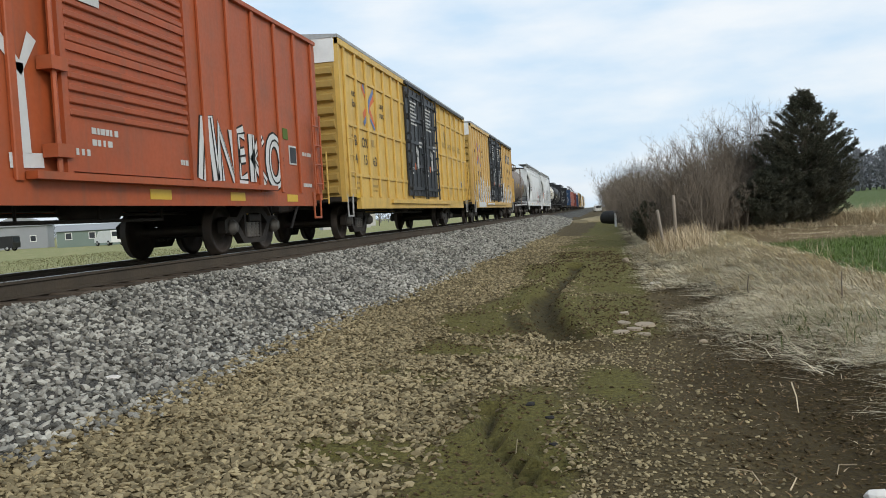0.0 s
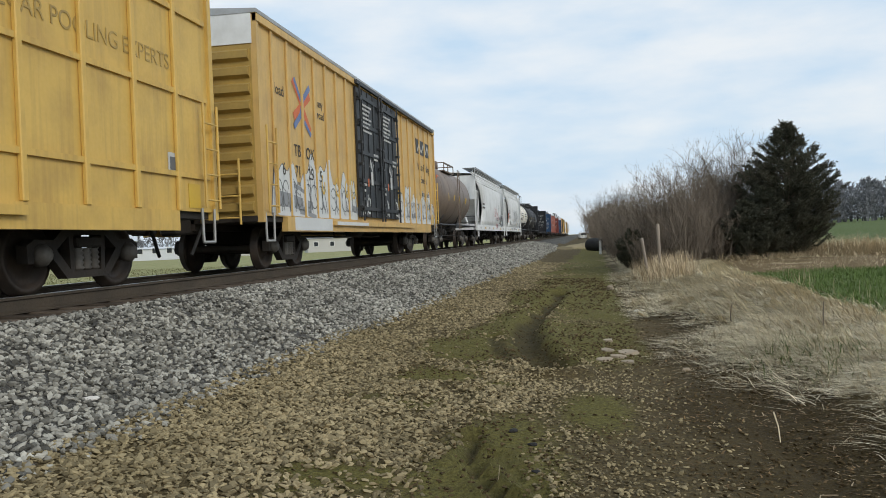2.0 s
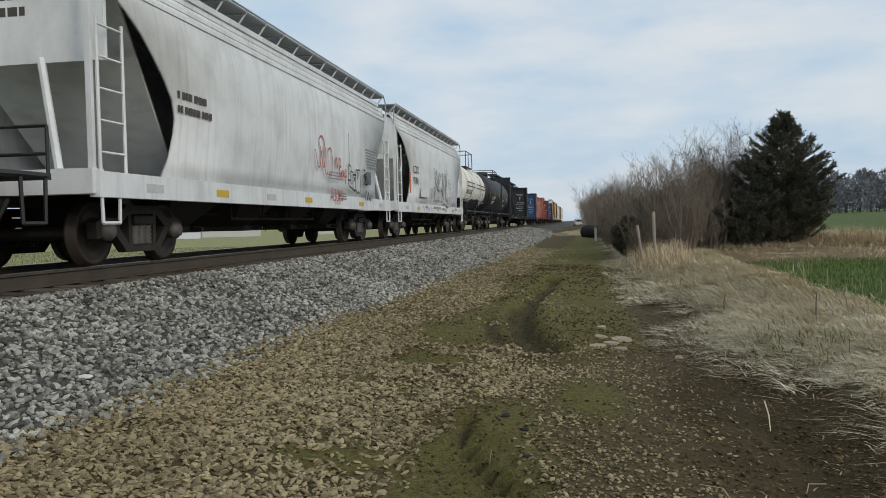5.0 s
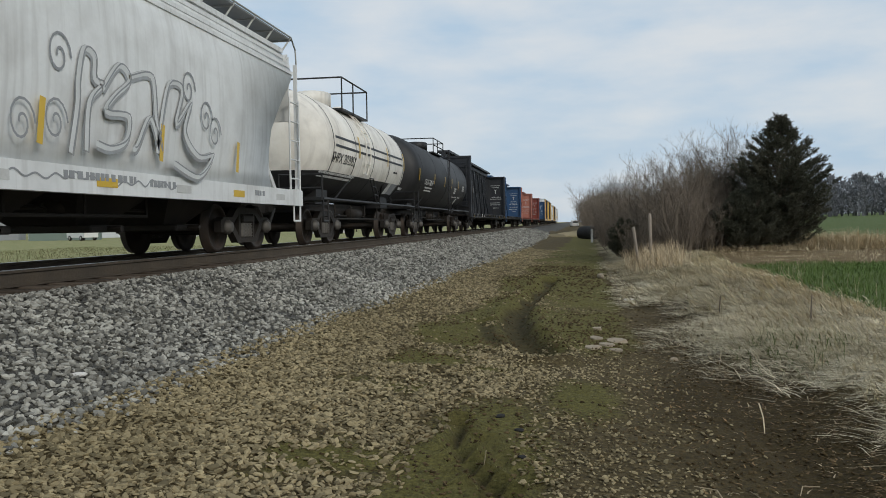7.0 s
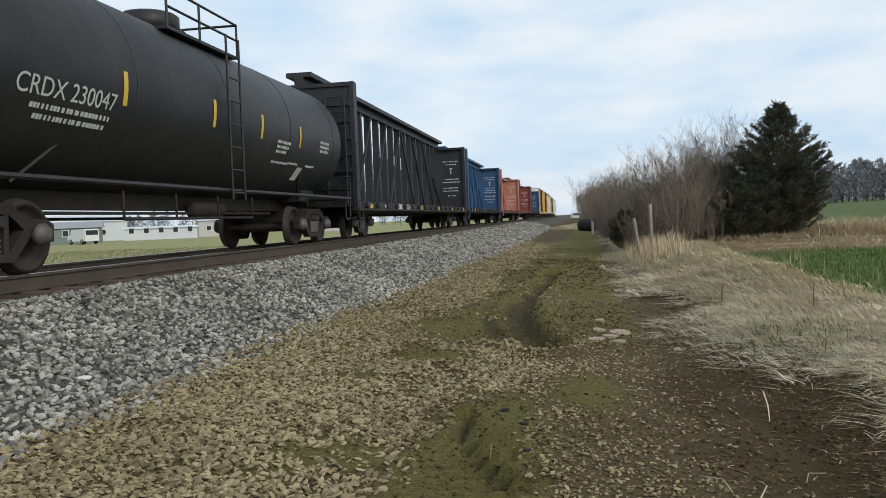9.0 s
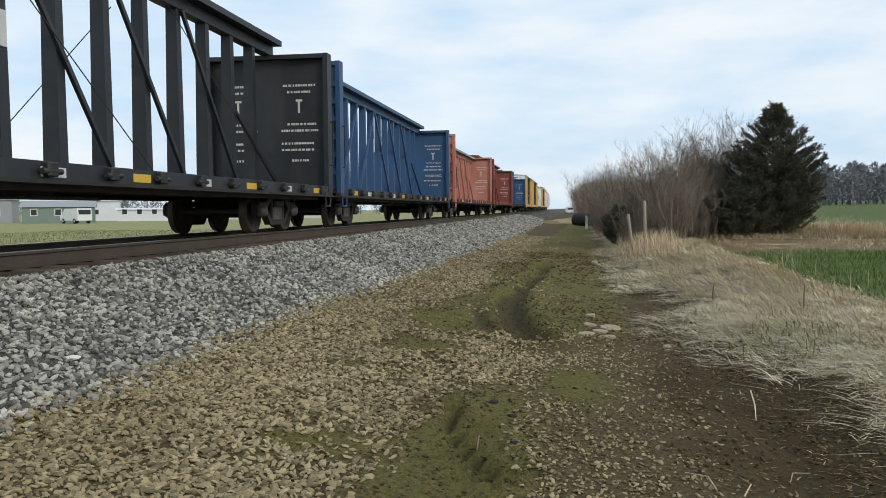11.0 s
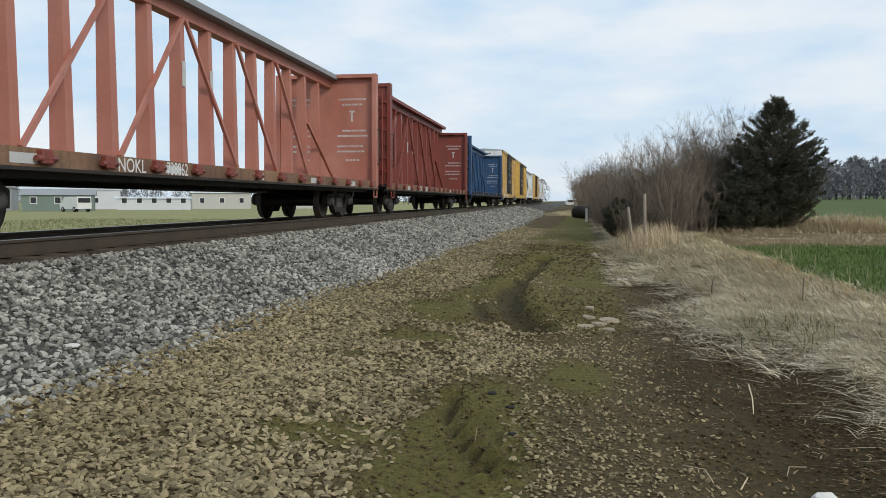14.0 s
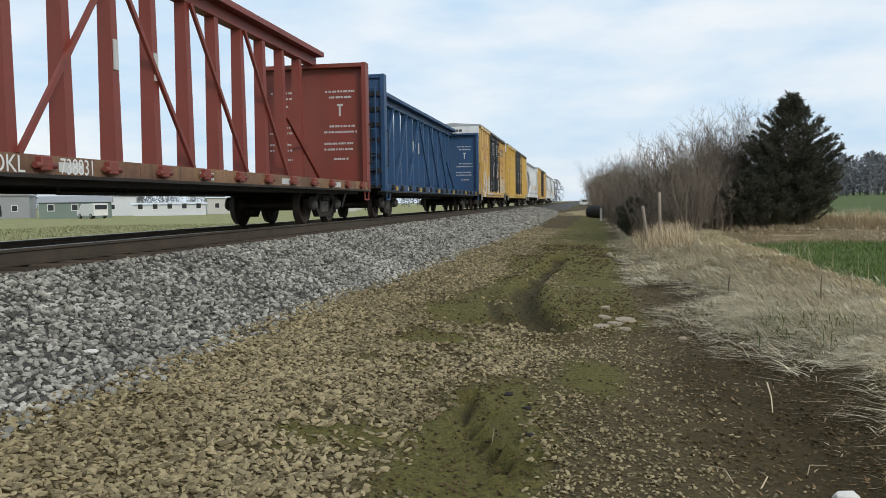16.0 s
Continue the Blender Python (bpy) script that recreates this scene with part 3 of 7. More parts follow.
def running_gear(car, half, truck_at, mat):
    """Trucks, couplers, centre sill, brake gear."""
    for s in (-1, 1):
        truck(car, s * truck_at)
        bm = boxm(-0.13, 0.13, s * half - 0.3, s * half + 0.3, 0.72, 0.98, bevel=0.03)
        box(bm, -0.17, 0.17, s * (half + 0.42) - 0.16, s * (half + 0.42) + 0.16, 0.70, 1.02, 0.04)
        part("coupler", bm, M_TRUCK, car)
        bm = bmesh.new()
        rod(bm, (0.35, s * half, 0.85), (0.3, s * (half + 0.35), 0.35), 0.03)
        part("air_hose", bm, M_RUBBER, car)
    part("centre_sill", boxm(-0.2, 0.2, -half, half, 0.78, 1.05), M_TRUCK, car)
    bm = rods([[(0.35, -truck_at + 1.2, 0.72), (0.35, truck_at - 1.2, 0.72)], [(-0.35, -truck_at + 1.2, 0.66), (-0.35, truck_at - 1.2, 0.66)], [(0.9, -2.6, 0.62), (0.9, 1.9, 0.62)]], 0.025)
    for y in (-2.6, -1.1, 0.4, 1.9):
        rod(bm, (0.9, y, 1.0), (0.9, y, 0.6), 0.02)
    part("brake_rigging", bm, M_TRUCK, car)
    part("air_reservoir", lathe([(0.4, 0.05), (0.45, 0.15), (1.5, 0.15), (1.55, 0.05)], "y", 14, (0.4, 0, 0.78)), M_TRUCK, car)


def ladder(car, x, y0, y1, z0, z1, mat, step=0.38, plane="x", name="ladder"):
    bm = bmesh.new()
    def p(u, z):
        return (x, u, z) if plane == "x" else (u, x, z)
    for u in (y0, y1):
        rod(bm, p(u, z0), p(u, z1), 0.022)
    z = z0 + 0.12
    while z < z1:
        rod(bm, p(y0, z), p(y1, z), 0.016)
        z += step
    return part(name, bm, mat, car)


def stirrup(car, x, y, mat):
    part("stirrup_step", rods([[(x, y - 0.2, 1.05), (x, y - 0.18, 0.55), (x, y + 0.18, 0.55), (x, y + 0.2, 1.05)]], 0.022), mat, car)


def car_root(name, label, y0, y1):
    c = thing(name, label, "freight car", "cars of the freight train")
    TRAIN.append((c, (y0 + y1) / 2))
    return c, (y1 - y0) / 2


def box_shell(car, half, w, z0, z1, side, end, roof_mat, end_ribs=9, cap=None):
    """Side walls, ribbed ends, roof and sills of a box car."""
    for s in (-1, 1):
        part("side_wall", boxm(*sorted((s * (w - 0.095), s * (w - 0.04))), -half + 0.06, half - 0.06, z0, z1), side, car)
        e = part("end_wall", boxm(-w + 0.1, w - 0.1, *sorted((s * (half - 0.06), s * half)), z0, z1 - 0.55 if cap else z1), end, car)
        step = (z1 - 0.6 - z0) / end_ribs
        rib = None
        for k in range(end_ribs):
            zc = z0 + (k + 0.5) * step
            bm = bmesh.new()
            outl = [(-w + 0.14, 0), (w - 0.14, 0)]
            pr = [(0, -step * 0.36), (0.09, -step * 0.2), (0.09, step * 0.2), (0, step * 0.36)]
            a = [bm.verts.new((outl[0][0], s * u, q)) for u, q in pr]
            b = [bm.verts.new((outl[1][0], s * u, q)) for u, q in pr]
            for i in range(3):
                bm.faces.new((a[i], b[i], b[i + 1], a[i + 1]))
            bm.faces.new(a); bm.faces.new(b)
            bmesh.ops.recalc_face_normals(bm, faces=bm.faces)
            if rib is None:
                rib = part("end_rib", bm, end, e)
                rib.matrix_basis = pose(0, s * half, zc)
            else:
                bm.free()
                again(rib, pose(0, s * half, zc))
        if cap:
            part("end_cap", boxm(-w + 0.08, w - 0.08, *sorted((s * (half - 0.06), s * (half + 0.02))), z1 - 0.55, z1 + 0.03), cap, car, "pale grey upper end panel")
        part("corner_post", boxm(w - 0.1, w + 0.01, *sorted((s * half, s * (half - 0.12))), z0 - 0.12, z1), side, car)
        part("corner_post", boxm(-w - 0.01, -w + 0.1, *sorted((s * half, s * (half - 0.12))), z0 - 0.12, z1), side, car)
    bm = bmesh.new()
    crown = [(-w - 0.03, z1 - 0.02), (-w - 0.03, z1 + 0.05), (0, z1 + 0.16), (w + 0.03, z1 + 0.05), (w + 0.03, z1 - 0.02)]
    a = [bm.verts.new((u, -half - 0.03, q)) for u, q in crown]
    b = [bm.verts.new((u, half + 0.03, q)) for u, q in crown]
    for i in range(5):
        bm.faces.new((a[i], b[i], b[(i + 1) % 5], a[(i + 1) % 5]))
    bm.faces.new(a); bm.faces.new(b)
    bmesh.ops.recalc_face_normals(bm, faces=bm.faces)
    roof = part("roof", bm, roof_mat, car)
    n = int(half * 2 / 1.15)
    rib = part("roof_rib", boxm(-0.55, 0.55, -0.04, 0.04, 0.0, 0.05), roof_mat, roof)
    rib.matrix_basis = pose(0, -half + 0.6, z1 + 0.12)
    for k in range(1, n):
        again(rib, pose(0, -half + 0.6 + k * 1.15, z1 + 0.12))
    part("floor", boxm(-w + 0.1, w - 0.1, -half, half, z0 - 0.1, z0), M_TRUCK, car)


def posts(car, ys, w, z0, z1, mat, width=0.10, depth=0.06, name="side_post"):
    first = None
    for s in (-1, 1):
        for y in ys:
            if first is None:
                first = part(name, boxm(-depth / 2, depth / 2, -width / 2, width / 2, z0, z1, bevel=min(width, depth) * 0.2), mat, car)
                first.matrix_basis = pose(s * (w - 0.04 + depth / 2), y, 0)
            else:
                again(first, pose(s * (w - 0.04 + depth / 2), y, 0))


def plug_door(car, x, y0, y1, z0, z1, mat, s=1):
    """A plug door with ribs, lock rods and their guides; s: side."""
    d = part("door", boxm(*sorted((s * x, s * (x + 0.05))), y0, y1, z0, z1), mat, car, "black plug door with ribs and lock rods")
    for k in range(5):
        zc = z0 + (k + 0.25) * (z1 - z0) / 4.6
        part("door_rib", boxm(*sorted((s * (x + 0.05), s * (x + 0.09))), y0, y1, zc, zc + 0.09), mat, d)
    wd = y1 - y0
    for k in range(1, 4):
        y = y0 + wd * k / 4
        part("door_stile", boxm(*sorted((s * (x + 0.05), s * (x + 0.075))), y - 0.04, y + 0.04, z0, z1), mat, d)
    for y in (y0 + 0.12, y1 - 0.12):
        bm = bmesh.new()
        rod(bm, (s * (x + 0.12), y, z0 - 0.1), (s * (x + 0.12), y, z1 + 0.08), 0.028)
        for k in range(6):
            z = z0 + (k + 0.4) * (z1 - z0) / 6
            box(bm, *sorted((s * (x + 0.05), s * (x + 0.15))), y - 0.07, y + 0.07, z, z + 0.06)
        part("lock_rod", bm, mat, d)
    return d


def orange_boxcar(y0, y1, door0, door1):
    c, h = car_root("boxcar", "orange boxcar with a sliding door and white graffiti", y0, y1)
    mid = (y0 + y1) / 2
    a, b = door0 - mid, door1 - mid
    w, z0, z1 = 1.5, 1.02, 4.05
    box_shell(c, h, w, z0, z1, M_ORANGE, M_ORANGE, M_ORANGE, 8)
    ys = [b + 0.6 + k * ((h - b - 0.75) / 5) for k in range(6)] + [a - 0.6 - k * ((h + a - 0.75) / 5) for k in range(6)]
    posts(c, ys, w, z0, z1, M_ORANGE, 0.11, 0.05)
    for s in (-1, 1):
        part("side_sill", boxm(*sorted((s * (w - 0.1), s * (w - 0.02))), -h + 0.3, h - 0.3, 0.78, z0 + 0.02), M_ORANGE, c)
        d = part("door", boxm(*sorted((s * (w + 0.02), s * (w + 0.07))), a, b, z0 + 0.12, z1 - 0.1), M_ORANGE_DOOR, c, "corrugated orange sliding door")
        n = 15
        rib = None
        for k in range(n):
            z = z0 + 0.75 + k * (z1 - z0 - 1.05) / n
            if k in (5, 10):
                part("door_band", boxm(*sorted((s * (w + 0.07), s * (w + 0.10))), a, b, z, z + 0.09), M_ORANGE_DOOR, d)
                continue
            if rib is None:
                rib = part("door_rib", boxm(-0.02, 0.025, a + 0.12, b - 0.12, -0.035, 0.035, bevel=0.012), M_ORANGE_DOOR, d)
                rib.matrix_basis = pose(s * (w + 0.08), 0, z)
            else:
                again(rib, pose(s * (w + 0.08), 0, z))
        for y in (a + 0.04, b - 0.04):
            part("door_edge", boxm(*sorted((s * (w + 0.05), s * (w + 0.11))), y - 0.05, y + 0.05, z0 + 0.1, z1 - 0.08), M_ORANGE_DOOR, d)
        part("door_track", boxm(*sorted((s * (w - 0.02), s * (w + 0.12))), a - 0.5, b + (b - a) + 0.1, z0 + 0.02, z0 + 0.1), M_ORANGE, c)
        bm = bmesh.new()
        for z in (z0 + 0.25, z0 + 1.15, z1 - 0.6):
            box(bm, *sorted((s * (w - 0.02), s * (w + 0.16))), a - 0.22, a + 0.05, z, z + 0.14)
        rod(bm, (s * (w + 0.1), a - 0.12, z0 + 0.1), (s * (w + 0.1), a - 0.12, z1 - 0.15), 0.03)
        part("door_latch", bm, M_ORANGE, d)
        for e in (-1, 1):
            ladder(c, s * (w + 0.06), e * (h - 0.5), e * (h - 0.08), 1.1, 2.6, M_ORANGE)
            stirrup(c, s * w, e * (h - 0.3), M_ORANGE)
    for s in (-1, 1):
        ladder(c, s * (h + 0.12), 0.7, 1.3, 1.1, z1 - 0.2, M_ORANGE, plane="y")
    x = w + 0.012
    for y in (-h + 1.5, -2.3, 0.9, 3.2, h - 1.6):
        part("reflector", boxm(w - 0.018, w - 0.012, y - 0.26, y + 0.26, 0.86, 0.99), M_REFLECT, c, "yellow reflector")
    g0 = b + 0.42
    for k, pth in enumerate([[(0, 1.2), (0.15, 2.3), (0.3, 2.35), (0.42, 1.2)], [(0.55, 1.2), (0.55, 2.2), (0.95, 1.25), (0.95, 2.2)], [(1.35, 2.2), (1.1, 2.15), (1.1, 1.25), (1.4, 1.25)], [(1.1, 1.7), (1.35, 1.75)], [(1.6, 1.22), (1.6, 2.2)], [(2.0, 2.2), (1.62, 1.7), (2.05, 1.2)], curl(2.45, 1.7, 0.26, 0.48, 0, 360, 16)]):
        p = [(g0 + u * 1.12, 1.16 + (q - 1.2) * 0.8) for u, q in pth]
        strokes([p], 0.29, M_RUBBER, c, w - 0.036, lift=0.004)
        strokes([p], 0.22, M_SPRAY, c, w - 0.036, lift=0.009)
        strokes([[(u + 0.03, q) for u, q in p]], 0.035, M_RUBBER, c, w - 0.036, lift=0.014)
    strokes([[(a - 0.25, 2.5), (a - 0.45, 2.15), (a - 0.8, 2.45)], [(a - 0.48, 2.2), (a - 0.45, 1.3)], [(a - 0.7, 1.22), (a - 0.2, 1.24)], curl(a - 1.35, 1.9, 0.35, 0.55, 0, 360, 16)], 0.15, M_SPRAY, c, w - 0.036, lift=0.009)
    part("notice_panel", boxm(w - 0.036, w - 0.025, h - 1.6, h - 1.25, 1.55, 1.9), M_MARK, c, "white framed notice panel")
    part("notice_panel", boxm(w - 0.03, w - 0.019, h - 1.57, h - 1.28, 1.58, 1.87), M_BLACK_DOOR, c)
    part("placard", boxm(w - 0.036, w - 0.028, h - 1.85, h - 1.62, 2.0, 2.2), M_GREEN, c, "green placard")
    bars([(h - 0.9, 1.75, 0.5), (h - 0.95, 1.15, 0.55)], M_MARK, c, w - 0.038)
    bars([(a + 0.5, z0 + 0.55, 0.5), (a + 0.5, z0 + 0.42, 0.4), (a + 0.1, z0 + 0.3, 0.35), (b - 0.35, z0 + 0.3, 0.2)], M_MARK, c, w + 0.072)
    part("placard", boxm(w + 0.105, w + 0.112, a + 0.35, a + 0.75, 3.0, 3.12), M_MARK, c, "white placard on the door")
    running_gear(c, h, h - 2.3, M_ORANGE)
    return c


def yellow_boxcar(y0, y1, door0, door1, z1, mat, grid, graffiti, cap=M_WHITE, number=""):
    c, h = car_root("boxcar", "yellow boxcar, black plug doors, " + ("white graffiti along the lower side" if graffiti else "grid of raised side ribs"), y0, y1)
    mid = (y0 + y1) / 2
    a, b = door0 - mid, door1 - mid
    w, z0 = 1.5, 1.0
    box_shell(c, h, w, z0, z1, mat, M_YELLOW_DARK, M_ROOF, 10, cap)
    nl = 7 if grid else 8
    ys = ([-h + 0.45 + k * 0.86 for k in range(7)] if grid else [-h + 0.75 + k * 0.79 for k in range(7)]) + [b + 0.1 + k * (h - b - 0.2) / (nl - 1) for k in range(1, nl - 1)]
    posts(c, ys, w, z0, z1, mat, 0.09, 0.06 if grid else 0.045)
    for s in (-1, 1):
        if grid:
            for zz in (1.48, 2.64, 3.8):
                for u, v in ((-h + 0.5, a - 0.05), (b + 0.05, h - 0.2)):
                    part("side_rail", boxm(*sorted((s * (w - 0.04), s * (w + 0.0))), u, v, zz, zz + 0.07), mat, c)
        part("side_sill", boxm(*sorted((s * (w - 0.12), s * (w + 0.0))), -h + 1.2, h - 1.2, 0.72, z0), mat, c)
        part("sill_step", boxm(*sorted((s * (w - 0.02), s * (w + 0.07))), a - 2.2, b + 2.2, 0.86, 0.96), mat, c)
        part("top_chord", boxm(*sorted((s * (w - 0.06), s * (w + 0.03))), -h, h, z1 - 0.16, z1 - 0.03), mat, c)
        half = (a + b) / 2
        plug_door(c, w - 0.02, a, half - 0.02, z0 + 0.1, z1 - 0.2, M_BLACK_DOOR, s)
        plug_door(c, w - 0.02, half + 0.02, b, z0 + 0.1, z1 - 0.2, M_BLACK_DOOR, s)
        part("door_rail", boxm(*sorted((s * (w - 0.02), s * (w + 0.1))), a - 0.1, h - 0.6, z1 - 0.14, z1 - 0.05), M_BLACK_DOOR, c)
        for e in (-1, 1):
            ladder(c, s * (w + 0.09), e * (h - 0.55), e * (h - 0.1), 1.05, 2.6, M_YELLOW, name="ladder")
            stirrup(c, s * w, e * (h - 0.32), M_ROOF)
    for s in (-1, 1):
        ladder(c, s * (h + 0.16), 0.45, 1.15, 0.85, 2.0, M_YELLOW, plane="y")
        bars([(-0.55, z1 - 0.32, 1.1)], M_MARKDARK, c, s * (h + 0.02), s, axis="y", h=0.13)
    x = w + 0.095
    for u in (a, (a + b) / 2):
        q = (b - a) / 2
        bars([(u + 0.45, z1 - 0.62 - 0.11 * k, 0.85 - 0.12 * (k % 3)) for k in range(7)], M_MARK, c, x - 0.03, h=0.05)
        bars([(u + q - 0.75, 2.75, 0.5), (u + q - 0.75, 2.63, 0.4), (u + 0.2, 1.9, 0.4), (u + 0.2, 1.75, 0.3)], M_MARK, c, x - 0.03, h=0.06)
        for k in range(3):
            strokes([[(u + 0.95 + 0.12 * k, 2.42 - 0.05 * k), (u + 1.05 + 0.14 * k, 2.62 - 0.05 * k)]], 0.06, M_MARK, c, x - 0.03)
        part("placard", boxm(x - 0.025, x - 0.018, u + 1.05, u + 1.25, 1.95, 2.3), M_MARK, c, "white placard")
        part("placard", boxm(x - 0.025, x - 0.018, u + 0.72, u + 0.82, 1.9, 2.1), M_ORANGE_DECAL, c, "orange placard")
    for y in (a - 0.6, b + 0.35):
        part("reflector", boxm(w - 0.035, w - 0.028, y - 0.06, y + 0.06, 1.5, 2.1), M_REFLECT, c, "yellow reflector")
    part("reflector", boxm(w - 0.035, w - 0.028, h - 0.85, h - 0.5, 1.05, 1.4), M_REFLECT, c, "yellow reflector")
    part("notice_panel", boxm(w - 0.038, w - 0.03, h - 1.4, h - 1.1, 1.5, 1.8), M_MARK, c, "small framed notice")
    part("notice_panel", boxm(w - 0.032, w - 0.024, h - 1.36, h - 1.14, 1.56, 1.74), M_SPRAYGREY, c)
    xx = w - 0.038
    if number:
        at = (1.2, 1.98, 2.74, 3.42) if graffiti else (1.02, 1.87, 2.72)
        for u, word in zip(at[1:] if graffiti else at, ("TB", "OX")):
            lettering(word, 0.34, (xx + 0.012, -h + u, 2.22), M_MARKDARK, c)
        for u, word in zip(at, number.split()):
            lettering(word, 0.34, (xx + 0.012, -h + u, 1.8), M_MARKDARK, c)
    cy, cz = -h + (2.35 if graffiti else 2.4), 3.28
    strokes([[(cy - 0.5, cz + 0.46), (cy + 0.5, cz - 0.46)]], 0.15, M_ORANGE_DECAL, c, xx, "logo_stroke")
    strokes([[(cy - 0.5, cz - 0.28), (cy + 0.5, cz + 0.28)]], 0.17, M_ORANGE_DECAL, c, xx, "logo_stroke", 0.009)
    strokes([[(cy - 0.5, cz - 0.48), (cy - 0.1, cz - 0.2), (cy + 0.08, cz + 0.15), (cy + 0.5, cz + 0.46)]], 0.13, M_SPRAYBLUE, c, xx, "logo_stroke", 0.012)
    strokes([[(cy - 0.42, cz + 0.5), (cy - 0.05, cz + 0.1)], [(cy + 0.12, cz - 0.3), (cy + 0.5, cz - 0.55)]], 0.10, M_SPRAYBLUE, c, xx, "logo_stroke", 0.010)
    if not graffiti and number:
        lettering("next\nload", 0.25, (xx + 0.01, -h + 1.22, 3.38), M_MARKDARK, c)
        lettering("any\nroad", 0.25, (xx + 0.01, -h + 3.66, 3.36), M_MARKDARK, c)
        bars([(-h + 2.4, 1.26, 0.5), (-h + 2.45, 1.14, 0.42), (-h + 1.05, 1.3, 0.5), (-h + 1.05, 1.18, 0.4)], M_YELLOW_DARK, c, xx, h=0.06)
        part("placard", boxm(xx + 0.002, xx + 0.008, -h + 0.95, -h + 1.28, 0.97, 1.1), M_REFLECT, c, "yellow placard")
        part("framed_mark", boxm(xx + 0.002, xx + 0.007, -h + 2.52, -h + 2.76, 2.28, 2.46), M_YELLOW_DARK, c, "small framed mark")
    if graffiti:
        lettering("load", 0.3, (xx + 0.005, -h + 1.1, 3.3), M_MARKDARK, c)
        lettering("any\nroad", 0.25, (xx + 0.005, -h + 3.55, 3.42), M_MARKDARK, c)
        part("logo_panel", boxm(xx + 0.001, xx + 0.012, h - 3.3, h - 1.0, 3.45, 3.95), M_BLACK_DOOR, c, "black logo panel")
        for k in range(3):
            strokes([[(h - 3.1 + k * 0.72, 3.55), (h - 2.75 + k * 0.72, 3.85), (h - 2.55 + k * 0.72, 3.55)]], 0.11, M_MARK, c, xx + 0.012)
        for t_, z_ in (("Railcar Pooling", 2.9), ("Experts", 2.46)):
            lettering(t_, 0.34, (xx + 0.005, h - 2.1, z_), M_MARKDARK, c)
        bars([(h - 2.9, 1.98, 1.6)], M_MARKDARK, c, xx, h=0.14)
        rg = random.Random(8)
        def edge(y):
            """Top of the sprayed area along the car."""
            return 2.0 + 0.17 * math.sin(y * 2.1) + 0.16 * math.sin(y * 5.3 + 1) + 0.12 * math.sin(y * 11 + 2) - (0.1 if y > b else 0)
        def sprayed(u0, u1, mat_, xo, grow=0.0, lift=0.004):
            bm = bmesh.new()
            n = max(2, int((u1 - u0) / 0.08))
            lo, hi = [], []
            for k in range(n + 1):
                y_ = u0 + (u1 - u0) * k / n
                t_ = edge(y_) + grow
                fade = min(1.0, (y_ - u0) / 0.25 + 0.05, (u1 - y_) / 0.25 + 0.05)
                lo.append(bm.verts.new((xo + lift, y_, 1.02)))
                hi.append(bm.verts.new((xo + lift, y_, 1.05 + (t_ - 1.05) * fade)))
            for k in range(n):
                bm.faces.new((lo[k], lo[k + 1], hi[k + 1], hi[k]))
            part("graffiti_fill", bm, mat_, c, "white sprayed graffiti")
        for u0, u1 in ((-h + 0.5, a - 0.02), (b + 0.25, h - 0.14)):
            sprayed(u0, u1, M_SPRAYGREY, xx, 0.02, 0.002)
            sprayed(u0 + 0.03, u1 - 0.03, M_SPRAY, xx, 0.0, 0.004)
            for y in ys:
                if u0 < y < u1:
                    part("painted_post", boxm(w + 0.0055, w + 0.0085, y - 0.04, y + 0.04, 1.03, edge(y)), M_SPRAY, c)
            y = u0 + 0.2
            while y < u1 - 0.5:
                wd, top = rg.uniform(0.35, 0.8), edge(y + 0.3) - rg.uniform(0.1, 0.3)
                lines = [[(y, 1.1), (y + wd * 0.15, (1.1 + top) / 2), (y + wd * 0.1, top), (y + wd * 0.5, top - 0.1), (y + wd * 0.6, 1.5), (y + wd, 1.12)], curl(y + wd * 0.5, 1.45, wd * 0.35, 0.25, 20, 320)]
                strokes(lines, 0.026, M_SPRAYGREY, c, xx, lift=0.008)
                if rg.random() < 0.3:
                    strokes([[(y + 0.05, 1.3), (y + wd, 1.25)]], 0.16, M_GREYROOF, c, xx, lift=0.006)
                if rg.random() < 0.25:
                    strokes([curl(y + wd * 0.4, 1.75, wd * 0.25, 0.2, 100, 380)], 0.06, M_REFLECT, c, xx, lift=0.009)
                y += rg.uniform(0.3, 0.55)
        for y, z, ln, wd in ((-h + 0.7, 1.42, 1.5, 0.14), (-h + 0.8, 1.25, 1.9, 0.09), (-h + 1.7, 1.62, 0.6, 0.08), (-h + 2.0, 1.12, 1.0, 0.1)):
            strokes([[(y, z), (y + ln * 0.5, z - 0.03), (y + ln, z - 0.1)]], wd, M_GREYROOF, c, xx, lift=0.0065)
        for y in (a + 0.25, a + 0.7, (a + b) / 2 + 0.5, b - 0.5):
            strokes([[(y, 1.15), (y + 0.1, 1.7), (y + 0.3, 1.5), (y + 0.4, 1.15)], curl(y + 0.2, 1.4, 0.2, 0.2, 0, 300)], 0.05, M_SPRAY, c, w + 0.032, lift=0.003)
        part("sill_paint", boxm(w + 0.001, w + 0.004, -h + 1.6, a - 2.25, 0.74, 1.0), M_SPRAY, c, "white sprayed paint running over the sill")
        part("sill_paint", boxm(w + 0.071, w + 0.074, a - 2.1, a + 0.6, 0.87, 0.95), M_SPRAY, c, "oversprayed sill edge")
    else:
        lettering("RAILCAR POOLING EXPERTS", 0.3, (xx + 0.005, b + (h - b) * 0.52, 2.95), M_YELLOW_DARK, c)
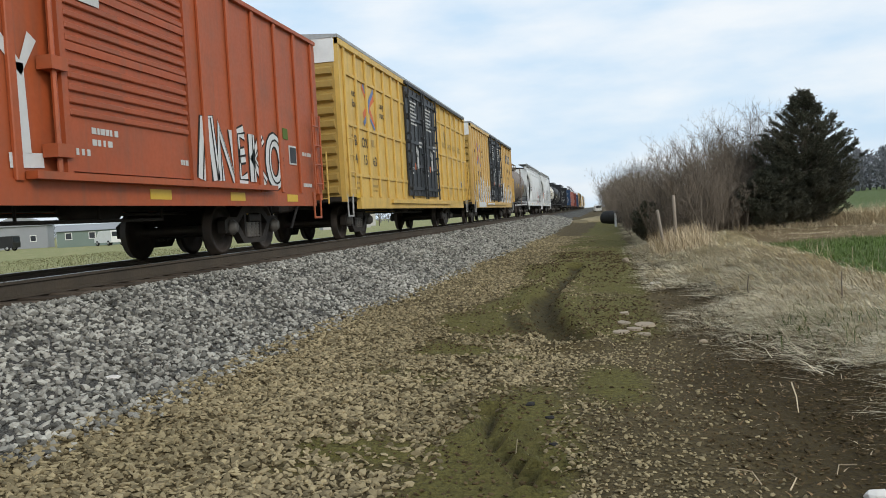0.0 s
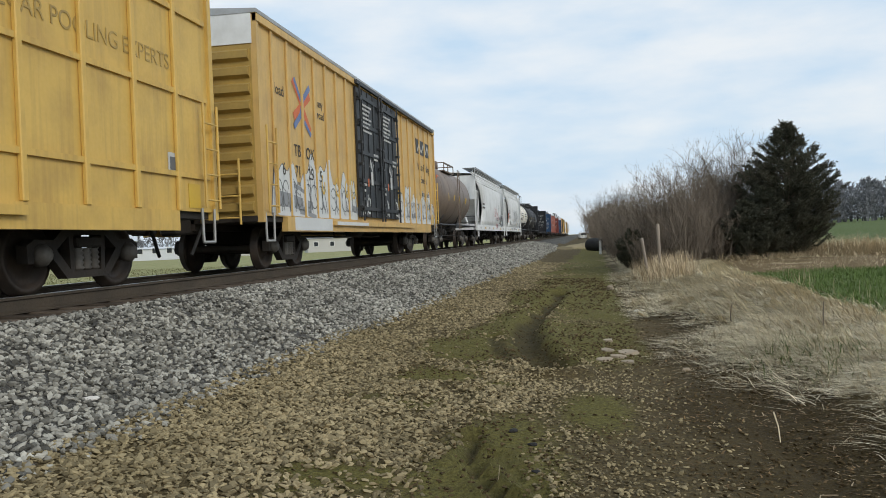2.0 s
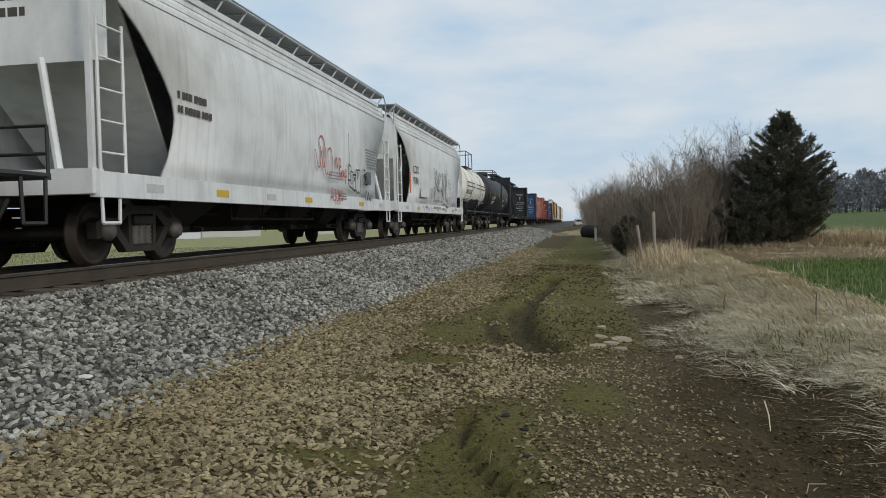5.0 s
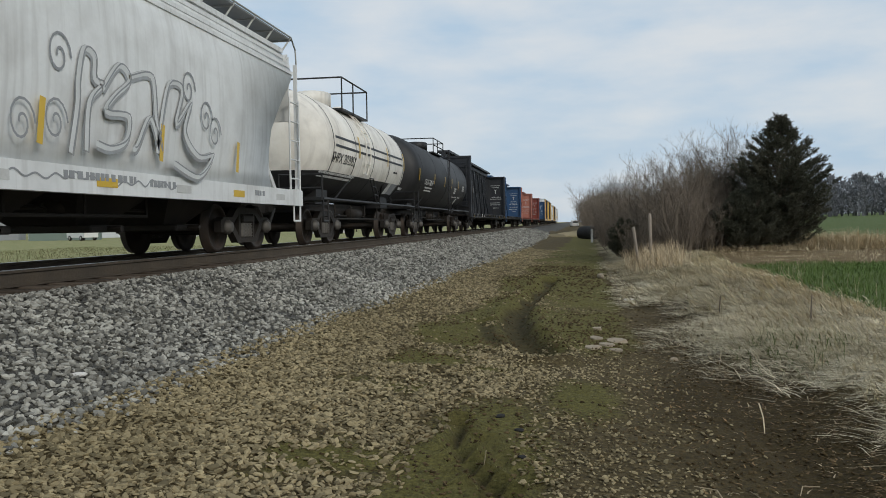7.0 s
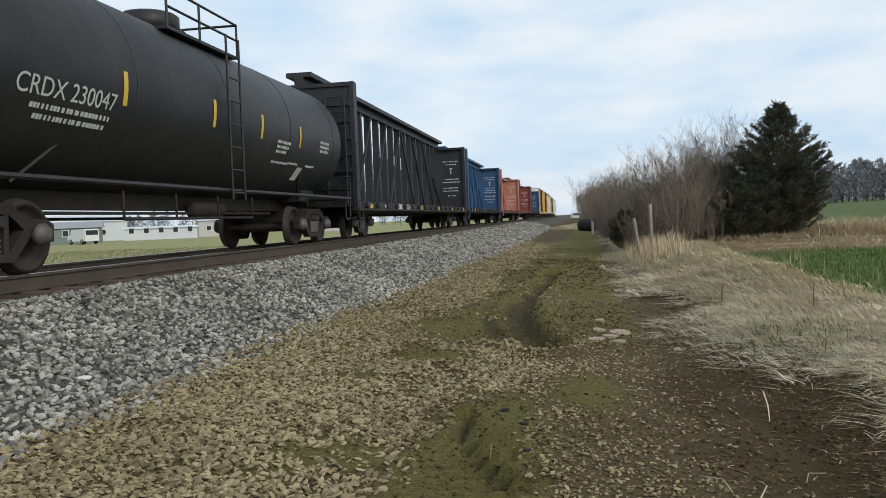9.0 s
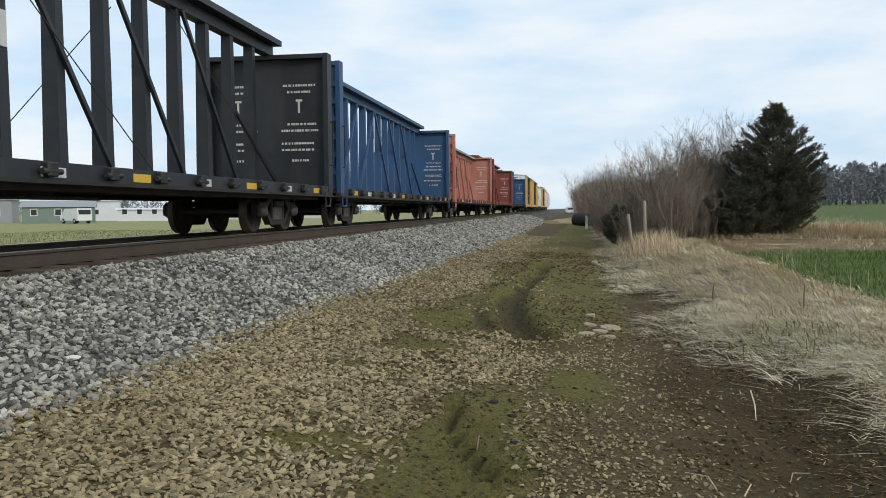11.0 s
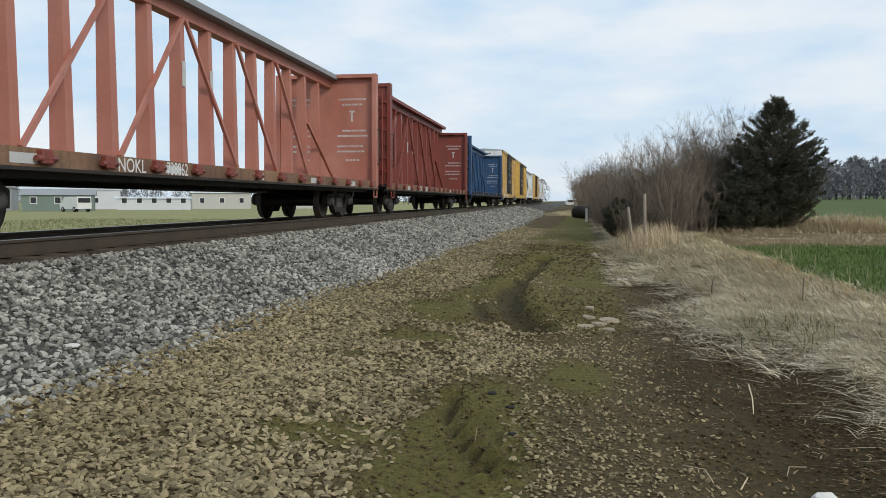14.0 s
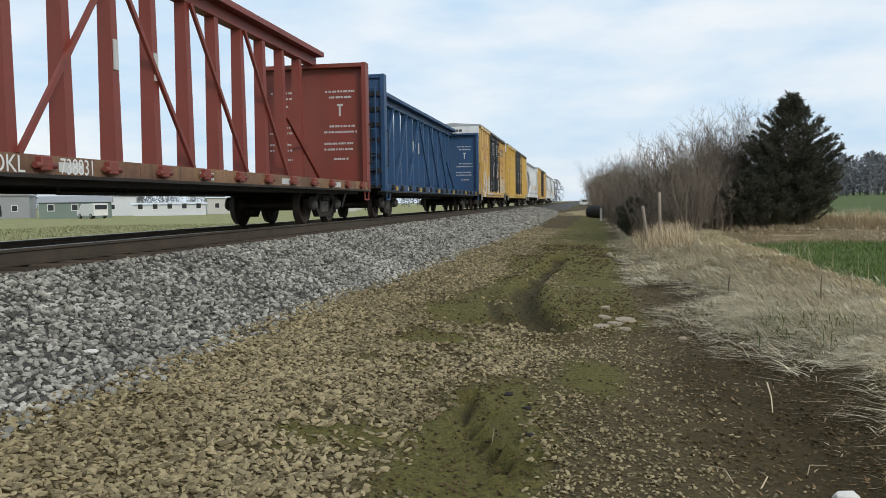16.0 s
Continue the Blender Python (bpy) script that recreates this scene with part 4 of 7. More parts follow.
        strokes([[(b + 1.9, 3.55), (b + 2.3, 3.1)], [(b + 2.3, 3.6), (b + 2.0, 3.05)]], 0.14, M_YELLOW_DARK, c, xx, "logo_stroke")
    running_gear(c, h, h - 2.6, mat)
    return c


def tank_car(y0, y1, label, r, zc, upper, lower=None, lower_split=-0.66, stripes=False, platform=True, style=""):
    """A tank car: dished shell, dome and platform, saddle and sill, end rails, ladders."""
    c, h = car_root("tank_car", label, y0, y1)
    sh = h - (0.2 if style == "black" else 0.7)
    prof = [(-sh, 0.02)] + [(-sh + (0.5 if style == "black" else 0.62) * (1 - math.cos(t)), r * math.sin(t)) for t in [radians(k) for k in (15, 32, 50, 68, 90)]]
    prof = prof + [(-a, q) for a, q in prof[::-1]]
    if lower is None:
        part("tank", lathe(prof, "y", 40, (0, 0, zc)), upper, c)
    else:
        for name_, mat, up in (("tank_top", upper, True), ("tank_bottom", lower, False)):
            bm = lathe(prof, "y", 40, (0, 0, zc))
            bmesh.ops.bisect_plane(bm, geom=bm.verts[:] + bm.edges[:] + bm.faces[:], plane_co=(0, 0, zc + lower_split), plane_no=(0, 0, 1), clear_inner=up, clear_outer=not up)
            part(name_, bm, mat, c)
    for k in range(-2, 3):
        part("jacket_seam", lathe([(k * sh * 0.42 - 0.02, r + 0.001), (k * sh * 0.42 - 0.02, r + 0.006), (k * sh * 0.42 + 0.02, r + 0.006), (k * sh * 0.42 + 0.02, r + 0.001)], "y", 40, (0, 0, zc)), upper if lower is None else M_BLACK, c)
    dark = M_BLACK if style != "brown" else M_BROWN_TANK
    part("manway_dome", lathe([(zc + r - 0.06, 0.5), (zc + r + 0.26, 0.5), (zc + r + 0.3, 0.44), (zc + r + 0.34, 0.1)], "z", 18, (0, -1.5 if style == "cream" else 0, 0)), upper, c)
    part("valve_cover", lathe([(zc + r - 0.06, 0.2), (zc + r + 0.2, 0.2), (zc + r + 0.25, 0.12)], "z", 12, (0, 0.9, 0)), upper, c)
    PY = -0.8 if style == "cream" else 0.0   # the platform's middle
    if platform:
        zt = zc + r * 0.80
        rail_h = {"brown": 0.38, "cream": 0.85}.get(style, 0.62)
        for s in (-1, 1):
            part("platform_walk", boxm(*sorted((s * 0.62, s * 1.0)), -1.3 + PY, 1.3 + PY, zt, zt + 0.05), dark, c)
            x = s * 1.0
            paths = [[(x, PY - 1.3, zt), (x, PY - 1.3, zt + rail_h)], [(x, PY + 1.3, zt), (x, PY + 1.3, zt + rail_h)], [(x, PY - 0.2, zt), (x, PY - 0.2, zt + rail_h)], [(x, PY - 1.3, zt + rail_h), (x, PY + 1.3, zt + rail_h)]] + ([] if style == "cream" else [[(x, -1.3, zt + 0.34), (x, 1.3, zt + 0.34)]])
            part("handrail", rods(paths, 0.022), dark, c)
            if style == "cream":
                arc = [(s * (r + 0.07) * math.cos(radians(g)), zc + (r + 0.07) * math.sin(radians(g))) for g in range(-24, 61, 12)]
                bm = rods([[(u, PY + d, q) for u, q in arc] for d in (-0.3, 0.15)] + [[(u, PY - 0.3, q), (u, PY + 0.15, q)] for u, q in arc], 0.02)
                part("ladder", bm, M_CREAM, c, "cream ladder curved over the tank")
                part("step_ladder", rods([[(s * 1.44, PY + d, 1.06), (s * 1.35, PY + d - 0.35, 1.75)] for d in (0.5, 0.9)] + [[(s * (1.44 - 0.03 * k), PY + 0.5 - 0.11 * k, 1.06 + 0.23 * k), (s * (1.44 - 0.03 * k), PY + 0.9 - 0.11 * k, 1.06 + 0.23 * k)] for k in range(4)], 0.02), M_BLACK, c)
            else:
                ladder(c, s * (r + 0.08), -0.25, 0.25, 0.9, zt + 0.1, dark)
        paths = [[(-1.0, y, zt + rail_h), (1.0, y, zt + rail_h)] for y in (PY - 1.3, PY + 1.3)]
        part("handrail", rods(paths, 0.022), dark, c)
    for s in (-1, 1):
        part("end_deck", boxm(-1.42, 1.42, *sorted((s * (h - 0.1), s * (h - 1.5))), 1.02, 1.09), M_BLACK, c)
        part("saddle", prism([(s * (sh - 1.9), 0.98), (s * (sh - 0.9), 0.98), (s * (sh - 1.0), zc - r * 0.72), (s * (sh - 1.8), zc - r * 0.72)], -0.78, 0.78), M_BLACK, c)
        part("side_rail", rods([[(s * 1.42, -h + 0.2, 1.06), (s * 1.42, h - 0.2, 1.06)]], 0.035), M_BLACK, c)
        for e in (-1, 1):
            x, y = s * 1.42, e * (h - 0.15)
            part("end_rail", rods([[(x, y, 1.05), (x, y, 1.6), (s * 0.4, y, 1.6), (s * 0.4, y, 1.05)], [(x, y, 1.3), (s * 0.4, y, 1.3)]], 0.02), M_BLACK, c)
            stirrup(c, s * 1.42, e * (h - 0.4), M_BLACK)
            part("brace", rods([[(s * 0.8, e * (sh - 2.2), 1.05), (s * 1.1, e * (sh - 2.9), zc - r * 0.55)]], 0.025), M_BLACK, c)
    x = r
    def on_shell(bm_rows, mat, ang, hgt):
        """Bars laid on the shell at an angle above the waist."""
        a = radians(ang)
        o = bars([(u, 0, ln) for u, ln in bm_rows], mat, c, 0.0, h=hgt)
        o.matrix_basis = pose((r + 0.004) * math.cos(a), 0, zc + (r + 0.004) * math.sin(a)) @ pose(0, 0, 0, 0, -ang, 0)
    if style == "black":
        o = lettering("CRDX 230047", 0.31, (0, 0, 0), M_MARK, c)
        o.matrix_basis = pose((r + 0.004) * math.cos(radians(-18)), 0, zc + (r + 0.004) * math.sin(radians(-18))) @ pose(0, 0, 0, 0, 18, 0) @ pose(0, -4.35, 0, 90, 0, 90)
        on_shell([(-5.0, 1.5)], M_MARK, -24, 0.06)
        on_shell([(-4.9, 1.4)], M_MARK, -29, 0.06)
        for k in range(3):
            on_shell([(2.25, 0.75 - 0.1 * k)], M_MARK, -14 - 4 * k, 0.055)
        on_shell([(2.2, 0.9)], M_MARK, -31, 0.045)
        on_shell([(3.1, 0.6), (4.2, 0.6)], M_MARK, -30, 0.045)
        for y in (-6.45, -3.22, -0.6, 1.4, 3.5):
            bm = bmesh.new()
            for k in range(4):
                a0, a1 = radians(-14 + k * 4.5), radians(-9.5 + k * 4.5)
                q = r + 0.006
                bm.faces.new([bm.verts.new((q * math.cos(t), y + d, zc + q * math.sin(t))) for t, d in ((a0, -0.05), (a0, 0.05), (a1, 0.05), (a1, -0.05))])
            part("reflector", bm, M_REFLECT, c, "yellow reflective stripe")
        for k in range(3):
            on_shell([(4.85, 0.6)], M_MARK, -6 - 4 * k, 0.06)
        bm = boxm(-0.002, 0.006, 3.75, 4.05, -0.16, 0.16)
        o = part("notice_panel", bm, M_MARK, c, "small framed notice")
        o.matrix_basis = pose((r + 0.004) * math.cos(radians(-38)), 0, zc + (r + 0.004) * math.sin(radians(-38))) @ pose(0, 0, 0, 0, 38, 0)
    if style == "cream":
        o = lettering("SHPX 202052", 0.37, (0, 0, 0), M_BLACK, c)
        o.matrix_basis = pose((r + 0.004) * math.cos(radians(-19)), 0, zc + (r + 0.004) * math.sin(radians(-19))) @ pose(0, 0, 0, 0, 19, 0) @ pose(0, -2.97, 0, 90, 0, 90)
        for ang in (-1, 8):
            a = radians(ang)
            o = part("painted_line", boxm(-0.002, 0.004, -sh + 0.9, sh - 0.9, -0.03, 0.03), M_DARKCB, c)
            o.matrix_basis = pose((r + 0.003) * math.cos(a), 0, zc + (r + 0.003) * math.sin(a)) @ pose(0, 0, 0, 0, -ang, 0)
        on_shell([(-4.6, 2.6)], M_MARK, -33, 0.06)
        on_shell([(-4.6, 2.9)], M_MARK, -37.5, 0.06)
        on_shell([(2.6, 0.5)], M_BLACK, -15, 0.06)
        on_shell([(4.1, 0.5)], M_MARK, -37, 0.1)
        on_shell([(3.0, 0.5)], M_MARK, -35, 0.05)
        on_shell([(-2.1, 0.6)], M_SPRAY, -33, 0.1)
        for y in (-1.6, 1.7, 4.05):
            bm = bmesh.new()
            for k in range(5):
                a0, a1 = radians(-8 + k * 5), radians(-3 + k * 5)
                q = r + 0.009
                bm.faces.new([bm.verts.new((q * math.cos(t), y + d, zc + q * math.sin(t))) for t, d in ((a0, -0.05), (a0, 0.05), (a1, 0.05), (a1, -0.05))])
            part("reflector", bm, M_REFLECT, c, "yellow reflective stripe")
        for y, hw, m_ in ((2.65, 0.2, M_MARK), (3.25, 0.36, M_GREYROOF)):
            o = part("notice_panel", boxm(-0.002, 0.006, y - hw, y + hw, -0.2, 0.2), m_, c, "framed notice on the black underside")
            o.matrix_basis = pose((r + 0.004) * math.cos(radians(-38)), 0, zc + (r + 0.004) * math.sin(radians(-38))) @ pose(0, 0, 0, 0, 38, 0)
    if style == "brown":
        for y, ln in ((2.5, 0.3), (-1.0, 0.2)):
            on_shell([(y, ln)], M_REFLECT, -10, 0.25)
        part("placard", boxm(r * 0.86, r * 0.88, -sh + 0.5, -sh + 0.95, zc + 0.55, zc + 0.7), M_ORANGE_DECAL, c, "orange placard")
        for y in (-2.4, 0.6, 2.6):
            part("reflector", boxm(r + 0.002, r + 0.006, y - 0.05, y + 0.05, zc - 0.3, zc + 0.05), M_REFLECT, c, "yellow reflector")
    running_gear(c, h, h - 1.75, M_BLACK)
    return c


def hopper(y0, y1, label, seed):
    """A covered hopper: bulging sides, sloped ends, roof walk with rails, discharge gates."""
    c, h = car_root("covered_hopper", label, y0, y1)
    z_sill, z_top = 1.15, 3.95
    sect = [(1.40, z_sill), (1.43, 1.45), (1.47, 1.75), (1.5, 2.0), (1.51, 2.25), (1.515, 2.5), (1.51, 2.75), (1.5, 3.0), (1.48, 3.2), (1.45, 3.35), (1.41, 3.5), (1.30, 3.78), (1.18, z_top)]
    for s in (-1, 1):
        bm = bmesh.new()
        e = h - 0.45
        cols = []
        for x, z in sect:
            cut = float(np.interp(z, [1.15, 1.45, 1.9, 2.2, 2.6, 3.0, 3.35, 3.5], [1.25, 1.45, 1.55, 1.5, 1.15, 0.7, 0.2, 0.0]))
            cols.append([bm.verts.new((s * x, y, z)) for y in (-e + cut, -e * 0.5, 0, e * 0.5, e - cut)])
        for p, q in zip(cols, cols[1:]):
            for i in range(4):
                f = bm.faces.new((p[i], p[i + 1], q[i + 1], q[i]))
                f.smooth = True
        bmesh.ops.recalc_face_normals(bm, faces=bm.faces)
        wall = part("side_wall", bm, M_WHITE, c)
        mod = wall.modifiers.new("thick", "SOLIDIFY")
        mod.thickness = 0.04
        part("side_sill", boxm(*sorted((s * 1.34, s * 1.47)), -h + 0.12, h - 0.12, 0.86, z_sill + 0.02), M_WHITE, c)
        part("top_rail", boxm(*sorted((s * 1.1, s * 1.24)), -h + 0.5, h - 0.5, z_top - 0.02, z_top + 0.07), M_WHITE, c)
        for xb, zb in ((1.29, 3.77), (1.35, 3.62), (1.41, 3.48)):
            part("roof_bead", boxm(*sorted((s * (xb - 0.05), s * (xb + 0.03))), -h + 0.5, h - 0.5, zb, zb + 0.06), M_WHITE, c)
        for e_ in (-1, 1):
            part("end_post", boxm(*sorted((s * 1.33, s * 1.40)), *sorted((e_ * (h - 0.12), e_ * (h - 0.18))), z_sill, 3.75), M_WHITE, c)
            ladder(c, s * 1.44, e_ * (h - 0.75), e_ * (h - 0.2), 0.9, 3.0, M_WHITE)
            stirrup(c, s * 1.44, e_ * (h - 0.4), M_WHITE)
    roof = bmesh.new()
    a = [roof.verts.new(p) for p in ((-1.18, -h + 0.55, z_top), (0, -h + 0.55, z_top + 0.1), (1.18, -h + 0.55, z_top), (1.18, h - 0.55, z_top), (0, h - 0.55, z_top + 0.1), (-1.18, h - 0.55, z_top))]
    roof.faces.new((a[0], a[1], a[4], a[5])); roof.faces.new((a[1], a[2], a[3], a[4]))
    part("roof", roof, M_WHITE, c)
    part("roof_hatch", boxm(-0.35, 0.35, -h + 1.2, h - 1.2, z_top + 0.08, z_top + 0.2, bevel=0.04), M_WHITE, c)
    for s in (-1, 1):
        walk_ = part("roof_walk", boxm(*sorted((s * 0.72, s * 1.36)), -h + 0.3, h - 0.3, z_top + 0.26, z_top + 0.29), M_GREYROOF, c, "galvanised grating walkway")
        n = int(h * 2 / 0.95)
        br = None
        for k in range(n + 1):
            y = -h + 0.4 + k * (2 * h - 0.8) / n
            if br is None:
                br = part("walk_bracket", boxm(0.0, 0.6, -0.02, 0.02, -0.03, 0.0), M_ROOF, walk_)
                br.matrix_basis = pose(s * 0.75, y, z_top + 0.26, 0, 0, 0 if s > 0 else 180)
            else:
                again(br, pose(s * 0.75, y, z_top + 0.26, 0, 0, 0 if s > 0 else 180))
        paths = [[(s * 1.38, -h + 0.1, z_top - 0.35), (s * 1.38, -h + 0.15, z_top + 0.1), (s * 1.38, -h + 0.4, z_top + 0.31), (s * 1.38, h - 0.4, z_top + 0.31), (s * 1.38, h - 0.15, z_top + 0.1), (s * 1.38, h - 0.1, z_top - 0.35)]]
        part("walk_rail", rods(paths, 0.018), M_ROOF, walk_)
        for k in range(0, n + 1, 1):
            y = -h + 0.4 + k * (2 * h - 0.8) / n
            part("rail_post", rods([[(s * 1.17, y, z_top + 0.03), (s * 1.38, y, z_top + 0.31)]], 0.018), M_WHITE, walk_)
    for e in (-1, 1):
        slope = bmesh.new()
        v = [slope.verts.new(p) for p in ((-1.36, e * (h - 0.55), 3.85), (1.36, e * (h - 0.55), 3.85), (1.0, e * (h - 2.9), 1.25), (-1.0, e * (h - 2.9), 1.25))]
        slope.faces.new(v)
        o = part("slope_sheet", slope, M_WHITE, c)
        mod = o.modifiers.new("thick", "SOLIDIFY")
        mod.thickness = 0.05
        part("end_beam", boxm(-1.42, 1.42, *sorted((e * (h - 0.05), e * (h - 0.3))), 0.9, 1.2), M_WHITE, c)
        part("end_plate", boxm(-1.36, 1.36, *sorted((e * (h - 0.5), e * (h - 0.56))), 2.55, 3.85), M_WHITE, c)
        for s in (-1, 1):
            part("end_strut", rods([[(s * 0.9, e * (h - 0.2), 1.2), (s * 0.5, e * (h - 0.5), 2.6)]], 0.05), M_WHITE, c)
        part("end_deck", boxm(-1.3, 1.3, *sorted((e * (h - 0.1), e * (h - 2.4))), 1.05, 1.1), M_TRUCK, c)
        bars([(-0.6, 3.35, 1.0), (-0.5, 3.15, 0.8)], M_MARKDARK, c, e * (h - 0.5), e, axis="y", h=0.11)
    for k in range(4):
        y = (k - 1.5) * (2 * h - 6.6) / 3.4
        bm = bmesh.new()
        t = [bm.verts.new((sx * 1.15, y + sy * 1.25, 1.2)) for sx, sy in ((-1, -1), (1, -1), (1, 1), (-1, 1))]
        u = [bm.verts.new((sx * 0.5, y + sy * 0.35, 0.5)) for sx, sy in ((-1, -1), (1, -1), (1, 1), (-1, 1))]
        for i in range(4):
            bm.faces.new((t[i], t[(i + 1) % 4], u[(i + 1) % 4], u[i]))
        bm.faces.new(u)
        bmesh.ops.recalc_face_normals(bm, faces=bm.faces)
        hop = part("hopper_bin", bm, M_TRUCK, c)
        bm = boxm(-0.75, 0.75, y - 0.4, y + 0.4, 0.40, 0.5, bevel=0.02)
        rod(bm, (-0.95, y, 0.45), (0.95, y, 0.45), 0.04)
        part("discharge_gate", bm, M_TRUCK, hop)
    x = 1.47
    for k in range(7):
        part("reflector", boxm(x + 0.001, x + 0.006, -h + 1.4 + k * (2 * h - 2.8) / 6 - 0.22, -h + 1.4 + k * (2 * h - 2.8) / 6 + 0.22, 0.95, 1.06), M_REFLECT if k % 2 else M_MARK, c, "reflector strip")
    rg = random.Random(seed)
    xg = 1.525
    if seed == 2:
        lettering("CCLX", 0.36, (xg, -h + 2.75, 2.2), M_MARKDARK, c)
        lettering("95004", 0.36, (xg - 0.01, -h + 2.75, 1.82), M_MARKDARK, c)
    else:
        bars([(-h + 2.0, 2.3, 0.9), (-h + 2.0, 2.1, 1.1)], M_MARKDARK, c, xg, h=0.1)
    def curve(pts, n=5):
        """A smooth line through the points."""
        out, q = [], [pts[0]] + list(pts) + [pts[-1]]
        for i in range(1, len(q) - 2):
            for j in range(n):
                t = j / n
                out.append(tuple(0.5 * (2 * q[i][m] + (q[i + 1][m] - q[i - 1][m]) * t + (2 * q[i - 1][m] - 5 * q[i][m] + 4 * q[i + 1][m] - q[i + 2][m]) * t * t + (3 * q[i][m] - q[i - 1][m] - 3 * q[i + 1][m] + q[i + 2][m]) * t ** 3) for m in (0, 1)))
        return out + [pts[-1]]
    if seed == 1:
        red = [[(0.35, 2.1), (0.5, 1.75), (0.66, 1.78), (0.72, 2.1), (0.6, 2.3), (0.78, 2.42), (0.98, 2.3), (0.9, 2.05), (0.98, 1.7), (1.1, 1.6), (1.2, 1.75), (1.22, 2.15)],
               [(0.75, 2.1), (0.85, 1.75), (0.98, 1.85), (1.05, 2.2)], [(1.22, 2.15), (1.45, 2.2), (1.55, 1.9), (1.42, 1.62), (1.25, 1.62)],
               [(1.8, 1.78), (1.83, 2.03), (1.95, 1.8), (1.98, 2.05)], curl(2.12, 1.92, 0.07, 0.11, 0, 360),
               [(2.25, 1.85), (2.1, 1.8), (2.08, 1.65), (2.2, 1.62), (2.22, 1.72)], curl(2.31, 1.68, 0.05, 0.07, 0, 360), curl(2.44, 1.68, 0.05, 0.07, 0, 360), [(2.54, 1.45), (2.55, 1.78), (2.66, 1.74), (2.63, 1.62), (2.55, 1.62)]]
        strokes([curve(q) if len(q) < 12 else curve(q, 3) for q in red], 0.035, M_SPRAYRED, c, xg)
        strokes([curve([(1.5, 1.02), (1.6, 1.33), (1.7, 1.02)]), [(1.54, 1.12), (1.68, 1.12)], curve([(1.76, 1.3), (1.9, 1.26), (1.8, 1.18), (1.92, 1.1), (1.76, 1.03)]), curl(2.03, 1.16, 0.08, 0.13, 0, 360), [(2.16, 1.3), (2.16, 1.04)], [(2.16, 1.18), (2.3, 1.18)], [(2.3, 1.3), (2.3, 1.04)], curl(2.42, 1.16, 0.06, 0.12, 0, 360)], 0.03, M_SPRAYRED, c, xg - 0.045)
        block = [[(2.78, 1.5), (2.84, 1.94), (3.06, 1.9), (3.05, 1.78), (3.22, 1.76), (3.22, 1.7), (3.46, 1.72), (3.52, 1.84), (3.86, 1.86), (3.9, 1.6), (3.84, 1.26), (3.62, 1.3), (3.6, 1.24), (3.36, 1.34), (3.3, 1.3), (3.1, 1.36), (2.82, 1.42), (2.78, 1.5)],
                 [(2.78, 1.56), (3.0, 1.56), (3.04, 1.78)], [(3.22, 1.76), (3.2, 1.4), (3.34, 1.32)], [(3.46, 1.72), (3.4, 1.45), (3.5, 1.3)], [(3.28, 1.66), (3.4, 1.55)], [(3.4, 1.66), (3.28, 1.54)], [(3.64, 1.8), (3.64, 1.62)], [(3.76, 1.8), (3.76, 1.62)]]
        strokes(block, 0.038, M_RUBBER, c, xg)
        tags = [[(4.15, 1.5), (4.3, 1.6), (4.28, 1.85), (4.4, 1.9)], [(4.2, 1.72), (4.45, 1.78), (4.35, 1.55), (4.55, 1.5)], [(4.32, 1.7), (4.6, 1.72), (4.5, 1.5), (4.75, 1.6)], [(4.25, 1.95), (4.3, 1.62)]]
        strokes([curve(q) for q in tags], 0.035, M_RUBBER, c, xg)
        part("stencil_panel", boxm(xg + 0.001, xg + 0.005, 4.55, 4.98, 1.52, 1.86), M_SPRAYGREY, c, "dark data panel")
        strokes([curve([(4.55, 1.12), (4.6, 1.36), (4.7, 1.25), (4.75, 1.12), (4.85, 1.32), (4.9, 1.12), (5.02, 1.3), (5.05, 1.1), (5.2, 1.28), (5.22, 1.1)])], 0.035, M_RUBBER, c, xg - 0.045)
        bars([(4.5 + 0.015 * k, 2.42 - 0.075 * k, 1.1 - 0.06 * (k % 3)) for k in range(7)], M_GREYROOF, c, xg - 0.004, h=0.035)
        bars([(1.35, 1.66 - 0.07 * k, 0.9) for k in range(3)], M_GREYROOF, c, xg - 0.008, h=0.03)
        bars([(2.1, 1.2 - 0.06 * k, 0.7) for k in range(3)], M_GREYROOF, c, xg - 0.05, h=0.03)
        part("panel_seam", boxm(xg - 0.01, xg - 0.002, 2.96, 2.975, 1.9, 2.7), M_GREYROOF, c)
    if seed == 2:
        letters = {
            "i": [(-0.8, 1.3), (-0.65, 1.85), (-0.62, 2.15), (-0.5, 2.5), (-0.3, 2.45), (-0.3, 2.2), (-0.15, 2.15), (-0.42, 1.9), (-0.5, 1.35)],
            "s": [(-0.15, 2.1), (0.22, 2.45), (0.45, 2.3), (0.1, 2.05), (-0.08, 1.85), (0.4, 1.85), (0.35, 1.55), (0.0, 1.42), (-0.3, 1.45)],
            "a": [(0.45, 2.35), (1.0, 2.45), (1.1, 1.9), (1.2, 1.45), (0.95, 1.9), (0.6, 1.5), (0.5, 1.45)],
            "k": [(1.1, 1.45), (1.3, 2.1), (1.5, 2.45), (1.85, 2.4), (1.65, 1.9), (2.1, 2.25), (1.9, 1.8), (2.3, 1.5), (2.8, 1.55), (2.3, 1.2), (1.55, 1.35)],
        }
